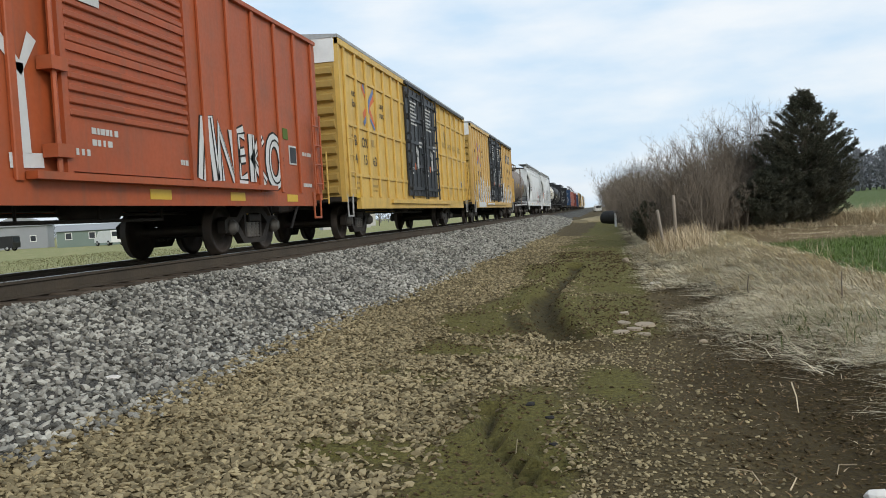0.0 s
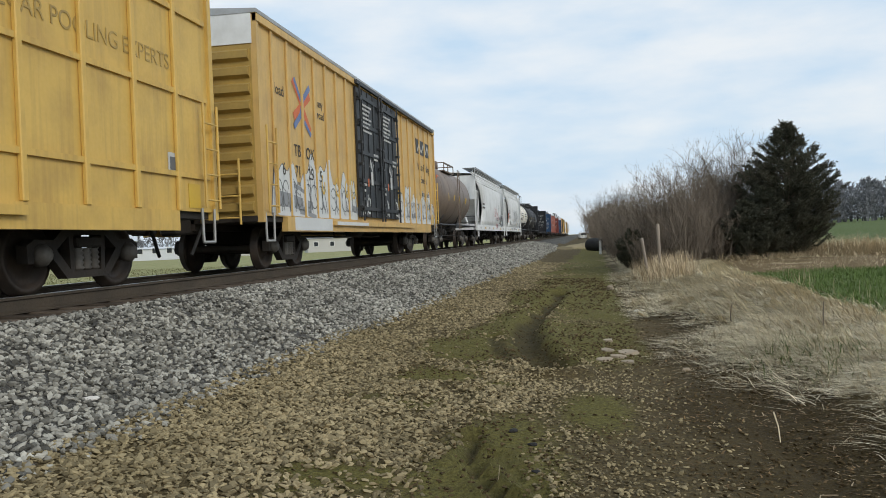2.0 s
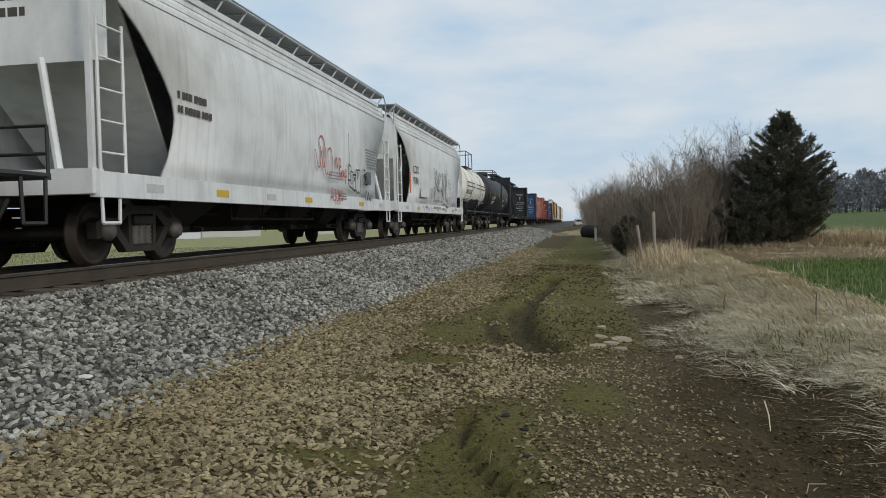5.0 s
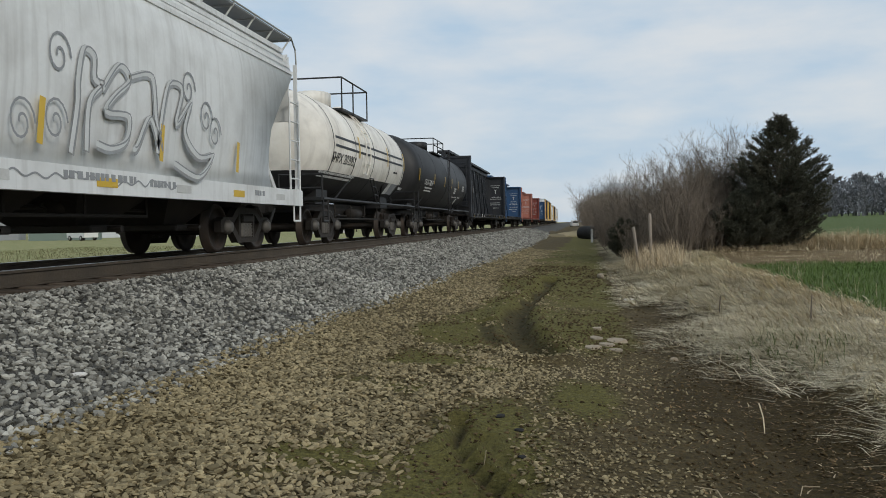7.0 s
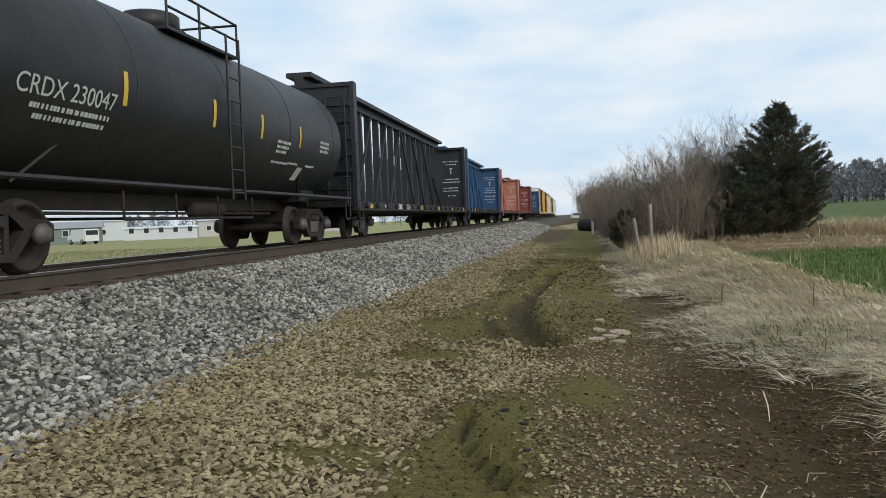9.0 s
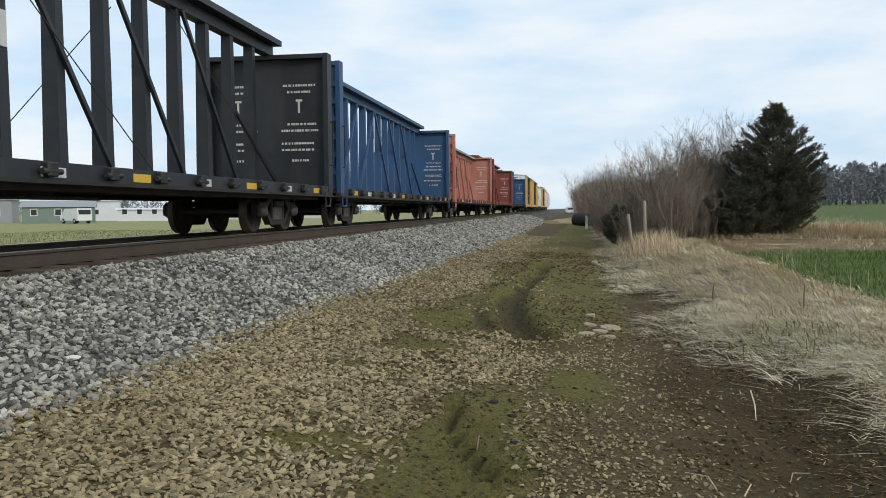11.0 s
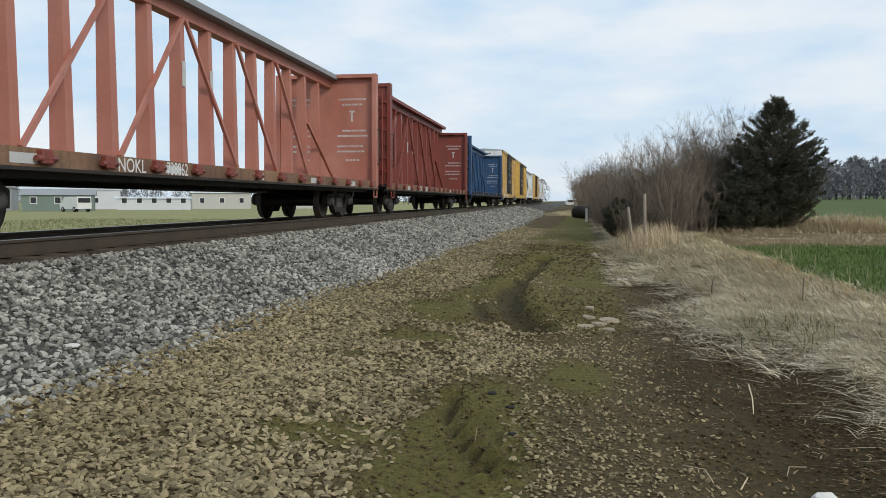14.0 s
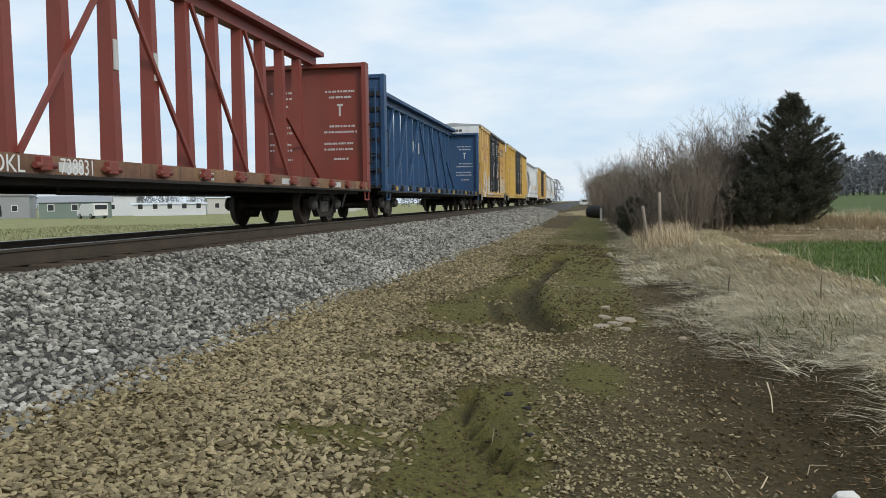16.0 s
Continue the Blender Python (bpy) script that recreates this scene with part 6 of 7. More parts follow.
def tufts(x0, x1, y0, y1, n, per, spread, keep):
    """Places in clumps, and a turn for each clump."""
    cx, cy = patch(x0, x1, y0, y1, n, keep)
    turn = RS.normal(0, 26, len(cx))
    k = np.repeat(np.arange(len(cx)), per)
    return cx[k] + RS.normal(0, spread, len(k)), cy[k] + RS.normal(0, spread, len(k)), turn[k]


x, y, turn = tufts(1.0, 5.0, 2.8, 14, 4600, 16, 0.08, lambda a, b: dryness(a, b) ** 1.6)
blades("dry_grass", x, y, 0.30, 0.0105, 0.20, 208 + turn * 1.3, 22, M_GREY_GRASS, "bleached dry grass combed down the bank", RS)
x, y, turn = tufts(1.0, 6.2, 14, 33, 4200, 14, 0.10, dryness)
blades("dry_grass", x, y, 0.42, 0.020, 0.16, 208 + turn, 16, M_GREY_GRASS, "bleached dry grass combed down the bank", RS)
x, y = patch(2.4, 5.4, 4, 22, 26000, lambda a, b: dryness(a, b) * clip01(0.15 + 0.35 * (a - 2.2) + 0.6 * N2(a, b)))
blades("dry_grass", x, y, 0.30, 0.020, 0.25, 205, 40, M_DRY, "tan dry grass along the field's edge", RS)
x, y = patch(1.5, 3.8, 24, 34, 5500, lambda a, b: clip01(1.2 - np.abs(a - 2.5 - 0.06 * (b - 27)) / 0.9))
blades("dry_grass", x, y, 0.62, 0.012, 0.86, 190, 90, M_RUSSET, "tall tan grass round the fence posts", RS, 0.3)
x, y = patch(0.9, 3.6, 3.2, 15, 3600, lambda a, b: clip01(1.1 - np.abs(zones(a, b)[4] - 0.3) * 1.6) * 0.55 * (zones(a, b)[4] > 0.02))
blades("dry_grass", x, y, 0.40, 0.007, 0.10, 208, 26, M_DRY, "straggling dead stems lying over the ditch's edge", RS, 0.3)
x, y = patch(4.1, 6.4, 13, 21, 240, lambda a, b: clip01(1.1 - np.abs(a - (4.3 + 0.035 * (b - 14))) / 0.5))
blades("dry_grass", x, y, 0.40, 0.008, 0.9, 200, 120, M_DRY, "standing dead stems at the edge of the wheat", RS, 0.3)
x, y = patch(8.6, 13.2, 33.4, 36.8, 16000, lambda a, b: clip01(1.15 - np.hypot((a - 10.4) / 2.6, (b - 35.2) / 1.5)))
blades("dry_grass", x, y, 0.85, 0.016, 0.62, 200, 90, M_DRY, "heaped tall tan grass beside the cedar", RS, 0.5)
x, y = patch(5.0, 17, 31.5, 39, 15000, lambda a, b: clip01(1.2 - np.abs(b - 33.2 - 0.25 * (a - 5)) / 1.6))
blades("dry_grass", x, y, 0.42, 0.018, 0.55, 200, 70, M_DRY, "tan grass along the foot of the cedar", RS, 0.4)
x, y = patch(1.6, 4.0, 3, 16, 7000, lambda a, b: np.maximum(clip01(1.6 * N3(a * 0.6, b * 0.5) - 0.35), 0.9 * clip01(1.2 - np.hypot((a - 2.4) / 0.7, (b - 9.6) / 1.6) + 0.3 * N2(a, b))))
blades("green_grass", x, y, 0.24, 0.010, 0.62, 205, 60, M_GREEN, "young green grass coming through the dry bank", RS)
x, y = patch(3.6, 13, 8, 24, 42000, lambda a, b: zones(a, b)[5] * (1 - zones(a, b)[6]))
blades("wheat", x, y, 0.13, 0.012, 0.85, 200, 120, M_GREEN, "short green winter wheat in the field", RS)
x, y = patch(5, 26, 20, 40, 16000, lambda a, b: zones(a, b)[6])
blades("stubble", x, y, 0.12, 0.014, 0.6, 200, 120, M_DRY, "sparse tan stubble in the brown field", RS)
x, y = patch(-3.2, 1.0, 2.6, 11, 34000, lambda a, b: zones(a, b)[1] * (1 - zones(a, b)[2]))
blades("path_grass", x, y, 0.035, 0.005, 0.5, 200, 120, M_OLIVE, "thin olive grass on the path", RS)
x, y = patch(-3.4, 1.4, 11, 40, 46000, lambda a, b: zones(a, b)[1] * (1 - zones(a, b)[2]))
blades("path_grass", x, y, 0.05, 0.009, 0.5, 200, 120, M_OLIVE, "thin olive grass on the path", RS)
x, y = patch(0.0, 2.6, 2.6, 14, 5200, lambda a, b: zones(a, b)[3])
blades("leaf_litter", x, y, 0.07, 0.010, 0.12, 200, 140, M_RUSSET, "dead leaves and stems in the ditch", RS)
x, y = patch(-0.1, 2.6, 2.6, 15, 24000, lambda a, b: zones(a, b)[3])
blades("leaf_litter", x, y, 0.06, 0.020, 0.12, 200, 140, M_LEAF, "brown dead leaves in the ditch", RS)
x, y = patch(-40, -11.2, 6, 60, 30000, lambda a, b: 0 * a + 0.9)
blades("verge_grass", x, y, 0.14, 0.022, 0.7, 200, 120, M_OLIVE, "rough grass beyond the railway line", RS)


def stick(name, label, pts, r, mat, category="stick"):
    bm = bmesh.new()
    for k, (p, q) in enumerate(zip(pts, pts[1:])):
        rod(bm, p, q, r * (1 - 0.25 * k), 6, r * (1 - 0.25 * (k + 1)))
    return tagged(link_mesh(name, bm, mat), label, category)


def on_ground(x, y, up=0.0):
    return (x, y, float(height(x, y)) + up)


stick("pale_stick", "pale broken stick lying in the grass edge", [on_ground(1.53, 7.3, 0.08), on_ground(1.5, 7.0, 0.05), on_ground(1.43, 6.62, 0.02)], 0.0075, M_DRY)
stick("weed_stem", "thin brown weed stem standing in dry grass", [on_ground(3.05, 11.4), on_ground(3.05, 11.4, 0.2), on_ground(3.06, 11.4, 0.36)], 0.012, M_BARK, "weed")
stick("weed_stem", "thin brown weed stem standing in dry grass", [on_ground(2.2, 13.3), on_ground(2.2, 13.3, 0.2), on_ground(2.22, 13.3, 0.33)], 0.012, M_BARK, "weed")
stick("weed_stem", "dry weed stem in the near ditch", [on_ground(-0.62, 5.3), on_ground(-0.6, 5.28, 0.1)], 0.004, M_DRY, "weed")
for k in range(5):
    a = RS.uniform(0, 360)
    x, y = 1.05 + RS.uniform(-0.25, 0.5), 4.7 + RS.uniform(-0.5, 1.4)
    d = 0.16
    stick("dry_twig", "bleached twig lying in the ditch", [on_ground(x, y, 0.02), on_ground(x + d * math.cos(a), y + d * math.sin(a), 0.045), on_ground(x + 2 * d * math.cos(a + 0.3), y + 2 * d * math.sin(a + 0.3), 0.02)], 0.005, M_RUSSET)


# ---- fence posts, marker, pipe ----
def fence_post(x, y, h, r, lean, label):
    t = thing("fence_post", label, "fence post", "old fence posts", pose(x, y, float(height(x, y)) - 0.1, 0, lean, 0))
    bm = lathe([(0, r), (h * 0.5, r * 0.96), (h, r * 0.9), (h + 0.03, r * 0.5)], "z", 9)
    rs = random.Random(int(h * 100))
    for w in bm.verts:
        w.co.x += rs.uniform(-0.008, 0.008)
        w.co.y += rs.uniform(-0.008, 0.008)
    part("post", bm, M_POST, t)
    part("wire_staple", rods([[(r + 0.01, -0.04, h * 0.75), (r + 0.02, 0.04, h * 0.75)]], 0.008), M_TRUCK, t)


fence_post(2.52, 28.8, 1.72, 0.06, -1.5, "grey weathered fence post in tall dry grass")
fence_post(1.98, 26.9, 1.42, 0.055, -7, "shorter leaning fence post in tall dry grass")

marker = thing("marker_post", "white plastic marker post beside the path", "marker post", m=pose(1.2, 66.0, float(height(1.2, 66.0))))
part("post", boxm(-0.09, 0.09, -0.03, 0.03, -0.1, 1.05, bevel=0.02), M_WHITEPAINT, marker)
part("cap", boxm(-0.095, 0.095, -0.035, 0.035, 1.05, 1.09, bevel=0.01), M_GREYROOF, marker)

pipe = thing("culvert_pipe", "black corrugated culvert pipe beside the crossing", "pipe", m=pose(1.25, 77.0, float(height(1.25, 77.0)) + 0.52, 0, 0, 25))
prof = []
for k in range(15):
    a = -1.4 + k * 0.2
    prof += [(a, 0.62), (a + 0.06, 0.67), (a + 0.13, 0.67), (a + 0.19, 0.62)]
part("pipe_wall", lathe(prof, "y", 20), M_RUBBER, pipe)

# heap of gravel at the crossing
for x, y, a, b, c in ((-0.4, 84, 2.2, 3.0, 0.5), (0.4, 88, 1.6, 3.0, 0.45), (-2.2, 82, 1.2, 2.5, 0.35)):
    bm = bmesh.new()
    bmesh.ops.create_icosphere(bm, subdivisions=3, radius=1.0)
    for w in bm.verts:
        w.co = Vector((w.co.x * a, w.co.y * b, w.co.z * c)) * (1 + 0.1 * float(N1(w.co.x * 3, w.co.y * 3 + x)))
    o = link_mesh("gravel_heap", bm, M_GRAVEL)
    o.matrix_basis = pose(x, y, float(height(x, y)) - 0.12)
    tagged(o, "low heap of tan gravel by the crossing", "gravel heap")


# ---- cedar ----
def tube(bm, pts, r0, r1, n=5):
    for k in range(len(pts) - 1):
        a = r0 + (r1 - r0) * k / (len(pts) - 1)
        b = r0 + (r1 - r0) * (k + 1) / (len(pts) - 1)
        rod(bm, pts[k], pts[k + 1], a, n, b)


def cedar(x, y, tall, label, seed=9):
    t = thing("cedar_tree", label, "tree", m=pose(x, y, float(height(x, y))))
    rs = np.random.RandomState(seed)
    bm = bmesh.new()
    tube(bm, [(0, 0, -0.1), (0.05, 0, tall * 0.4), (-0.03, 0.03, tall * 0.75), (0.1, 0, tall * 0.96)], 0.13, 0.015, 8)
    part("trunk", bm, M_BARK, t)
    sprays, limbs = [], bmesh.new()
    for k in range(int(72 * tall)):
        u = rs.beta(0.95, 1.2)
        z = 0.08 + u * (tall - 0.3)
        reach = tall / 5.8 * np.interp(u, [0, 0.1, 0.3, 0.45, 0.6, 0.75, 0.88, 1.0], [1.5, 1.85, 2.1, 2.05, 1.65, 1.1, 0.5, 0.08]) * (rs.uniform(0.35, 1.0) if rs.uniform() < 0.6 else rs.uniform(0.85, 1.08))
        a = rs.uniform(0, 6.283)
        out = Vector((math.cos(a), math.sin(a), 0))
        p0 = Vector((0.03, 0, z))
        p1 = p0 + out * reach * 0.55 + Vector((0, 0, 0.06 * reach))
        p2 = p0 + out * reach + Vector((0, 0, rs.uniform(0.18, 0.5) * reach + 0.08))
        tube(limbs, [p0, p1, p2], 0.02, 0.004, 4)
        side = Vector((-out.y, out.x, 0))
        for j in range(int(8 + 9 * reach)):
            f_ = rs.uniform(0.25, 1.0) ** 0.7
            c = p0.lerp(p1, f_ / 0.55) if f_ < 0.55 else p1.lerp(p2, (f_ - 0.55) / 0.45)
            d = out * rs.uniform(0.3, 1.0) + side * rs.normal(0, 0.55) + Vector((0, 0, rs.uniform(0.1, 0.9)))
            sprays.append((*c, *d.normalized(), rs.uniform(0.16, 0.42) * (1.15 - 0.45 * f_)))
    part("limb", limbs, M_BARK, t)
    sprays = np.array(sprays)
    m = 26
    c = np.repeat(sprays, m, 0)
    N = len(c)
    axis = c[:, 3:6]
    f_ = rs.uniform(0, 1, N)
    o = c[:, :3] + axis * (f_ * c[:, 6])[:, None] + rs.normal(0, 0.035, (N, 3)) * (1.1 - f_)[:, None]
    d = axis * 0.9 + rs.normal(0, 0.42, (N, 3))
    d /= np.linalg.norm(d, axis=1)[:, None]
    s = np.cross(d, rs.normal(0, 1, (N, 3)))
    s /= np.linalg.norm(s, axis=1)[:, None]
    L, W = rs.uniform(0.05, 0.11, N)[:, None], rs.uniform(0.007, 0.015, N)[:, None]
    v = np.stack([o - s * W, o + d * L * 0.5 + s * W, o + d * L, o + d * L * 0.5 - s * W], 1).reshape(-1, 3)
    k = 4 * np.arange(N)
    pieces_mesh("crown", v.tolist(), np.stack([k, k + 1, k + 2, k + 3], -1).tolist(), M_CEDAR, "dense dark green scale foliage", parent=t)
    return t


cedar(8.0, 34.5, 5.4, "dark green cedar tree standing at the field's edge")
cedar(6.15, 33.0, 2.3, "low dark cedar bush in front of the bare thicket", 4)
cedar(6.9, 33.4, 2.9, "low dark cedar bush beside the tall cedar", 5)
cedar(1.95, 34.2, 1.7, "small dark cedar bush at the corner of the thicket", 6)


# ---- bare thicket ----
def shrub_mesh(seed, tall, stems, wide):
    """Bare stems that fork into fine twigs, as one trunk mesh and one twig mesh."""
    rs = np.random.RandomState(seed)
    V, F = [], []
    def seg(p, q, r0, r1):
        d = q - p
        d = d / (np.linalg.norm(d) + 1e-9)
        u = np.cross(d, (0.3, 0.8, 0.1)); u /= np.linalg.norm(u)
        w = np.cross(d, u)
        k = len(V)
        for c, r in ((p, r0), (q, r1)):
            for i in range(3):
                a = 2.094 * i
                V.append((c + (u * math.cos(a) + w * math.sin(a)) * r).tolist())
        for i in range(3):
            F.append((k + i, k + (i + 1) % 3, k + 3 + (i + 1) % 3, k + 3 + i))
    def grow(p, d, length, r, depth):
        n = 3 if depth else 5
        pts = [p]
        for i in range(n):
            d = d + rs.normal(0, 0.15 + 0.04 * depth, 3) + np.array([0, 0, 0.05])
            d = d / np.linalg.norm(d)
            q = pts[-1] + d * length / n
            seg(pts[-1], q, r * (1 - 0.7 * i / n), r * (1 - 0.7 * (i + 1) / n))
            pts.append(q)
        if depth < 2:
            for j in range(16 if depth == 0 else 7):
                t_ = rs.uniform(0.12 if depth == 0 else 0.1, 1.0)
                i = min(int(t_ * n), n - 1)
                b = pts[i] + (pts[i + 1] - pts[i]) * (t_ * n - i)
                nd = d * 0.8 + rs.normal(0, 0.55, 3) + np.array([0, 0, 0.3])
                grow(b, nd / np.linalg.norm(nd), length * rs.uniform(0.2, 0.36) * (1.1 - 0.35 * t_), max(r * 0.36, 0.0036), depth + 1)
    for s in range(stems):
        a, q = rs.uniform(0, 6.283), rs.uniform(0, 0.45) * wide
        d = np.array([math.cos(a) * rs.uniform(0.02, 0.36) * wide / 1.5, math.sin(a) * rs.uniform(0.02, 0.36) * wide / 1.5, 1.0])
        grow(np.array([math.cos(a) * q, math.sin(a) * q, -0.05]), d / np.linalg.norm(d), tall * rs.uniform(0.55, 1.0), rs.uniform(0.010, 0.021), 0)
    return V, F


SHRUBS = []
for seed, tall, stems, wide in ((1, 4.9, 16, 1.5), (2, 4.0, 20, 1.6), (3, 3.3, 22, 1.7), (4, 1.8, 30, 1.6)):
    V, F = shrub_mesh(seed, tall, stems, wide)
    m_ = bpy.data.meshes.new("crown")
    m_.from_pydata(V, [], F)
    m_.materials.append(M_TWIG)
    SHRUBS.append((tall, m_))


def shrub(kind, x, y, turn, q=1.0):
    tall, m_ = SHRUBS[kind]
    t = thing("bare_shrub", ("tall leafless grey-brown shrub in the hedgerow", "leafless brown shrub with upright stems", "dense leafless brown shrub in the thicket", "low tangle of bare brown brush")[kind], "shrub", "bare shrubs of the hedgerow", pose(x, y, float(height(x, y)), 0, 0, turn))
    o = new("crown", m_)
    o.parent = t
    o.matrix_basis = Matrix.Diagonal((q, q, q, 1))


rs_ = random.Random(12)
for k in range(22):      # along the field's edge towards the cedar
    u = (k + rs_.uniform(-0.3, 0.3)) / 21
    shrub(0 if u > 0.3 else 1, 3.0 + 3.7 * u + rs_.uniform(-0.3, 0.3), 32.3 + 3.5 * u + rs_.uniform(0, 3.0), rs_.uniform(0, 360), rs_.uniform(0.85, 1.02) * (0.84 + 0.17 * u))
for k in range(22):      # along the path, away from the camera
    u = (k + rs_.uniform(-0.3, 0.3)) / 21
    shrub((1, 2)[k % 2], 2.7 - 0.6 * u + rs_.uniform(0, 1.2), 31.5 + 34 * u, rs_.uniform(0, 360), rs_.uniform(0.85, 1.05) * (1 + 0.12 * u))
for k in range(40):      # low brush in front
    u = rs_.random()
    if u < 0.62:
        shrub(3, 2.7 + 3.4 * u / 0.62 + rs_.uniform(-0.3, 0.3), 31.0 + 3.2 * u / 0.62 + rs_.uniform(0, 1.5), rs_.uniform(0, 360), rs_.uniform(0.8, 1.25))
    else:
        shrub(3, 2.2 + rs_.uniform(-0.2, 0.6), 32 + (u - 0.62) * 90, rs_.uniform(0, 360), rs_.uniform(0.8, 1.3))
for k in range(26):      # hedgerow far along
    u = k / 25
    shrub(k % 2, 2.1 + 1.4 * rs_.random() + 2.0 * u, 64 + 120 * u * u + 20 * u, rs_.uniform(0, 360), rs_.uniform(0.9, 1.1) * (0.92 + 0.5 * u))
for k in range(22):      # taller growth closing in on the line far off
    u = k / 21
    shrub(0, 1.1 + 2.4 * rs_.random() + 0.8 * u, 95 + 190 * u, rs_.uniform(0, 360), rs_.uniform(1.15, 1.4) * (1 + 0.45 * u))
for dx, dy in ((-1.9, 1.2), (-1.6, 1.6), (-2.1, 2.2)):
    shrub(0, 8.05 + dx, 34.5 + dy, rs_.uniform(0, 360), 1.05)


# ---- far woods ----
def woods(name, label, spots, tall, seed, spread=1.0):
    """Bare trees far off: trunks, limbs and a haze of twigs, past counting."""
    rs = np.random.RandomState(seed)
    V, F = [], []
    for x, y in spots:
        z0 = float(height(x, y))
        h = tall * rs.uniform(0.7, 1.1)
        tw = h * 0.022
        for i in range(300):
            u = rs.uniform(0.03, 1.0) ** 0.8
            rad = h * 0.34 * math.sin(math.pi * min(0.12 + u * 0.86, 0.97)) * spread
            a, q = rs.uniform(0, 6.283), rs.uniform(0, 1) ** 0.5
            c = np.array([x + math.cos(a) * rad * q, y + math.sin(a) * rad * q, z0 + u * h])
            d = rs.normal(0, 0.5, 3) + np.array([math.cos(a) * 0.5, math.sin(a) * 0.5, 0.8])
            d = d / np.linalg.norm(d) * h * rs.uniform(0.05, 0.12)
            s = np.cross(d, rs.normal(0, 1, 3)); s = s / np.linalg.norm(s) * tw * rs.uniform(0.4, 1.2)
            k = len(V)
            V += [(c - s).tolist(), (c + s).tolist(), (c + d).tolist()]
            F.append((k, k + 1, k + 2))
        k = len(V)
        V += [(x - tw, y, z0 - 0.2), (x + tw, y, z0 - 0.2), (x + tw * 0.3, y, z0 + h * 0.8), (x - tw * 0.3, y, z0 + h * 0.8)]
        F.append((k, k + 1, k + 2, k + 3))
    return pieces_mesh(name, V, F, M_HAZED_WOODS, label, "woods")


rw = random.Random(3)
woods("far_woods", "leafless woods beyond the fields, coloured hazy grey", [(38 + 0.5 * k + rw.uniform(-2, 2), 215 + rw.uniform(-8, 25)) for k in range(170)], 9.5, 1, 1.25)
woods("far_woods", "leafless woods beside the line far off, coloured hazy grey", [(-13 - 1.3 * k + rw.uniform(-2, 2), 350 + 4 * k + rw.uniform(-10, 10)) for k in range(26)], 11, 2)
woods("far_woods", "leafless trees on the far side, coloured hazy grey", [(5 + 1.4 * k + rw.uniform(-1, 1), 240 + 6 * k + rw.uniform(-8, 8)) for k in range(16)], 9, 3)
woods("far_woods", "low tree line behind the houses, coloured hazy grey", [(-330 + 2.8 * k + rw.uniform(-3, 3), 300 + rw.uniform(-15, 25)) for k in range(106)], 8, 4)


# ---- buildings beyond the line ----
def building(name, label, x, y, wx, wy, h, rise, wall, roof, turn=0, windows=3, ridge="x"):
    z = float(height(x, y))
    t = thing(name, label, "building", m=pose(x, y, z, 0, 0, turn))
    part("wall", boxm(-wx / 2, wx / 2, -wy / 2, wy / 2, -0.3, h - 0.03), wall, t)
    bm = bmesh.new()
    e = 0.3
    if ridge == "x":
        p = [(-wx / 2 - e, -wy / 2 - e, h), (wx / 2 + e, -wy / 2 - e, h), (wx / 2 + e, wy / 2 + e, h), (-wx / 2 - e, wy / 2 + e, h), (-wx / 2 - e, 0, h + rise), (wx / 2 + e, 0, h + rise)]
        fs = ((0, 1, 5, 4), (2, 3, 4, 5), (0, 4, 3), (1, 2, 5), (3, 2, 1, 0))
    else:
        p = [(-wx / 2 - e, -wy / 2 - e, h), (wx / 2 + e, -wy / 2 - e, h), (wx / 2 + e, wy / 2 + e, h), (-wx / 2 - e, wy / 2 + e, h), (0, -wy / 2 - e, h + rise), (0, wy / 2 + e, h + rise)]
        fs = ((0, 1, 4), (1, 2, 5, 4), (2, 3, 5), (3, 0, 4, 5), (3, 2, 1, 0))
    v = [bm.verts.new(q) for q in p]
    for f_ in fs:
        bm.faces.new([v[i] for i in f_])
    bmesh.ops.recalc_face_normals(bm, faces=bm.faces)
    part("roof", bm, roof, t)
    for k in range(windows):
        u = -wx / 2 + wx * (k + 0.5) / windows
        w_ = part("window", boxm(u - 0.45, u + 0.45, -wy / 2 - 0.04, -wy / 2 + 0.02, 1.0, 2.0), M_WHITEPAINT, t)
        part("pane", boxm(u - 0.36, u + 0.36, -wy / 2 - 0.06, -wy / 2 - 0.038, 1.1, 1.9), M_DARKGLASS, w_)
    return t


building("metal_shed", "long pale metal shed beyond the railway", -84, 128, 15, 9, 3.3, 1.3, M_METALSHED, M_METALSHED, 30, 2)
building("green_shed", "low green shed with a grey roof", -71, 105, 9, 6, 2.2, 0.9, M_GREENSHED, M_GREYROOF, 30, 3)
building("grey_house", "grey house beyond the railway verge", -88, 112, 8, 8, 3.4, 1.8, M_GREYROOF, M_GREYROOF, 30, 2, "y")
building("white_trailer", "long low white trailer home", -66, 122, 11, 3.5, 1.8, 0.3, M_METALSHED, M_METALSHED, 30, 5)
building("pale_house", "pale house with a pale roof beyond the verge", -62, 138, 10, 7, 2.8, 1.6, M_PLASTER, M_METALSHED, 30, 3)
building("pale_house", "second pale house far down the line", -48, 150, 9, 7, 2.6, 1.6, M_PLASTER, M_GREYROOF, 25, 3)
building("metal_shed", "second pale metal shed far to the side", -112, 108, 14, 9, 3.2, 1.4, M_METALSHED, M_METALSHED, 40, 2)
building("grey_house", "small grey house far down the line", -58, 190, 9, 8, 3, 1.8, M_PLASTER, M_GREYROOF, 20, 3)


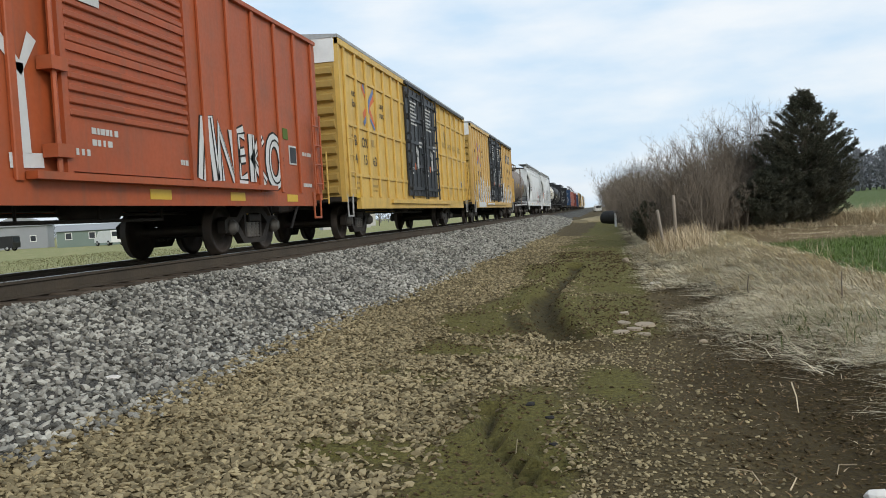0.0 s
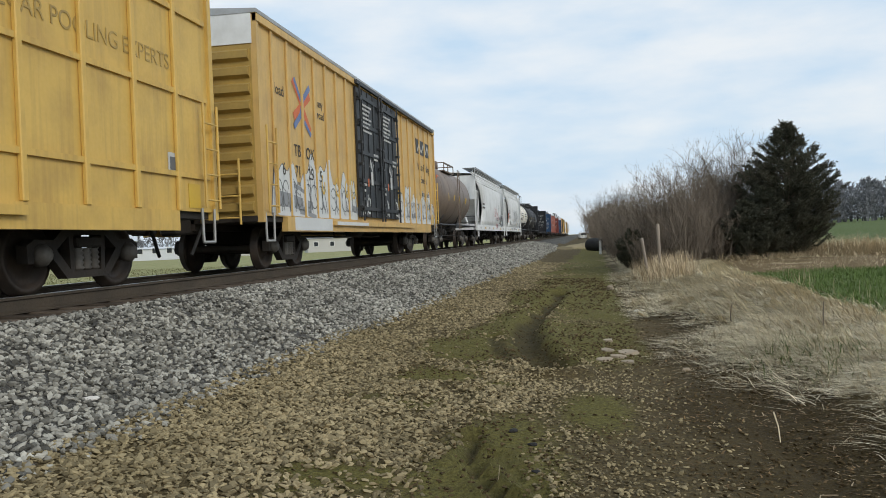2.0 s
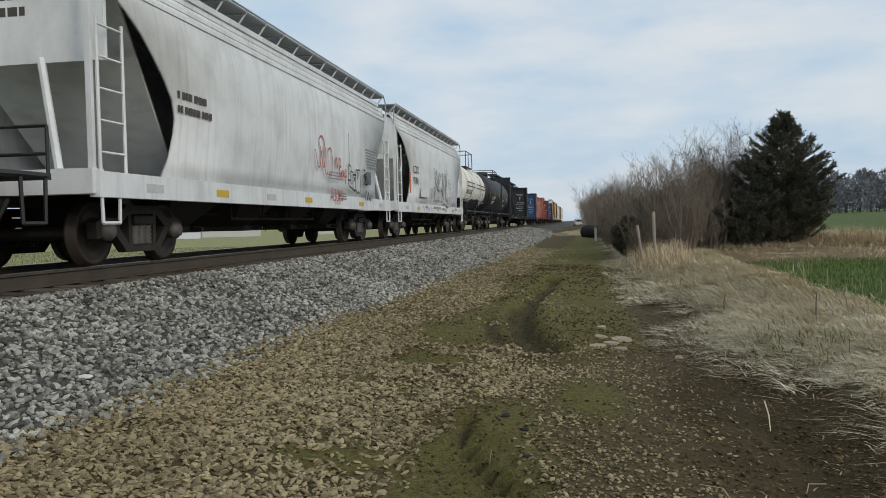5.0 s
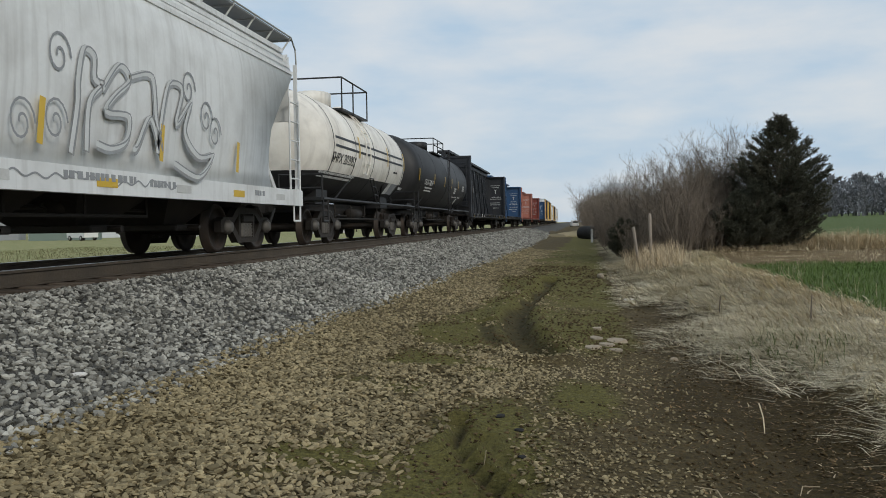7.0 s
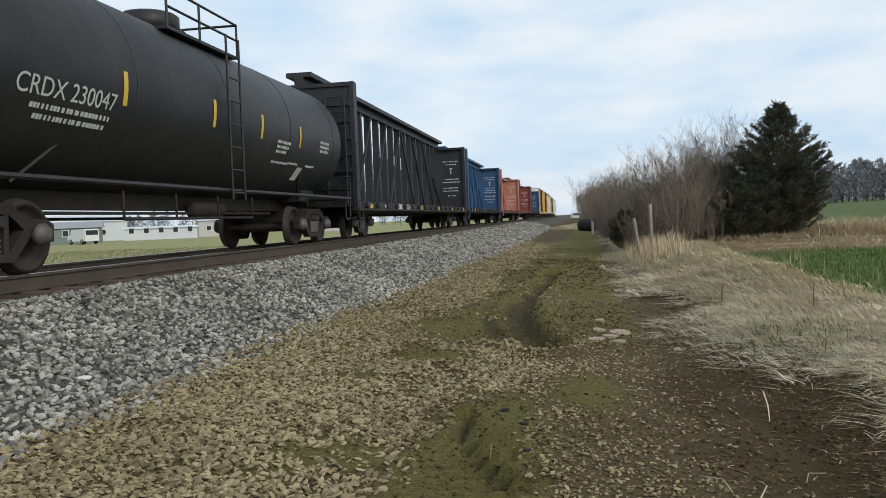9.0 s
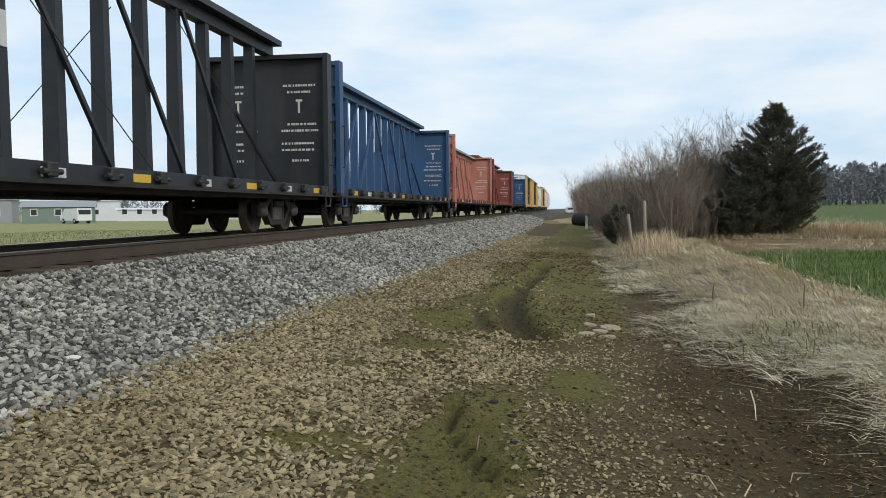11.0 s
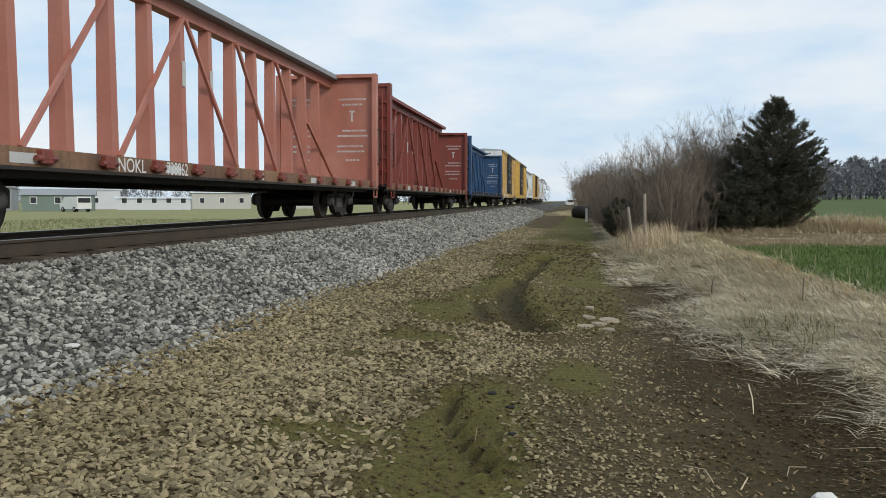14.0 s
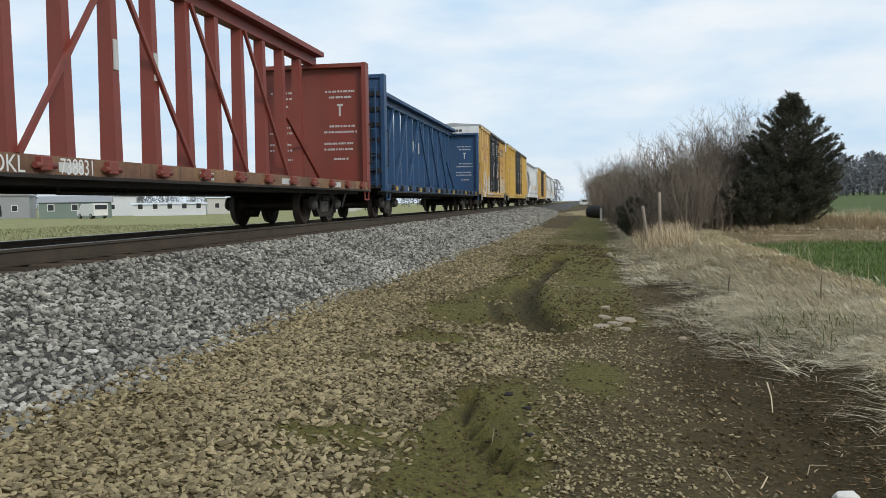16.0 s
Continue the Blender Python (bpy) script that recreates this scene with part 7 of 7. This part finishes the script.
def van(x, y, turn, label, mat):
    t = thing("van", label, "van", m=pose(x, y, float(height(x, y)), 0, 0, turn))
    bm = prism([(-2.3, 0.4), (2.3, 0.4), (2.35, 1.0), (1.7, 1.15), (1.1, 1.95), (-2.25, 1.98), (-2.35, 1.0)], -0.95, 0.95)
    part("body", bm, mat, t)
    part("windscreen", boxm(-0.8, 0.8, -2.37, -2.28, 1.2, 1.8), M_DARKGLASS, t)
    for sx in (-0.9, 0.9):
        for sy in (-1.5, 1.5):
            w_ = part("wheel", lathe([(sx - 0.1, 0.2), (sx - 0.1, 0.34), (sx + 0.1, 0.34), (sx + 0.1, 0.2)], "x", 14, (0, sy, 0.34)), M_RUBBER, t)
            part("rim", lathe([(sx - 0.11, 0.05), (sx - 0.11, 0.2), (sx + 0.11, 0.2), (sx + 0.11, 0.05)], "x", 12, (0, sy, 0.34)), M_ROOF, w_)


van(-0.6, 250, 8, "white van far down beside the line", M_WHITEPAINT)
van(-64, 98, 60, "white van parked beside the sheds", M_WHITEPAINT)
van(-79, 96, 100, "dark car parked before the grey house", M_BLACK)


def utility_pole(x, y, h):
    t = thing("utility_pole", "wooden utility pole with a crossarm far off", "utility pole", "poles along the line", pose(x, y, float(height(x, y))))
    part("pole", lathe([(-0.2, 0.16), (h, 0.10), (h + 0.02, 0.02)], "z", 8), M_BARK, t)
    part("crossarm", boxm(-1.2, 1.2, -0.06, 0.06, h - 0.7, h - 0.55), M_BARK, t)


utility_pole(-12.5, 330, 9.5)
utility_pole(-70, 150, 9)
utility_pole(-48, 175, 9)


def motions():
    for car, y in TRAIN:
        walk(car, [(t, pose(TRACK_X, y - SPEED * t, 0)) for t in (0.0, 4.0, 8.0, 12.0, 16.0)])
    # wheels roll without slipping; a turn of under 90 degrees from row to row
    for car, y in TRAIN[:13]:
        for w in car.children_recursive:
            if w.name.startswith("wheelset"):
                at = w.matrix_basis.translation.copy()
                a0 = math.degrees(at.y)
                walk(w, [(k / FPS, pose(at.x, at.y, at.z, a0 + math.degrees(SPEED * k / FPS / 0.43))) for k in range(16 * FPS + 1)])


motions()
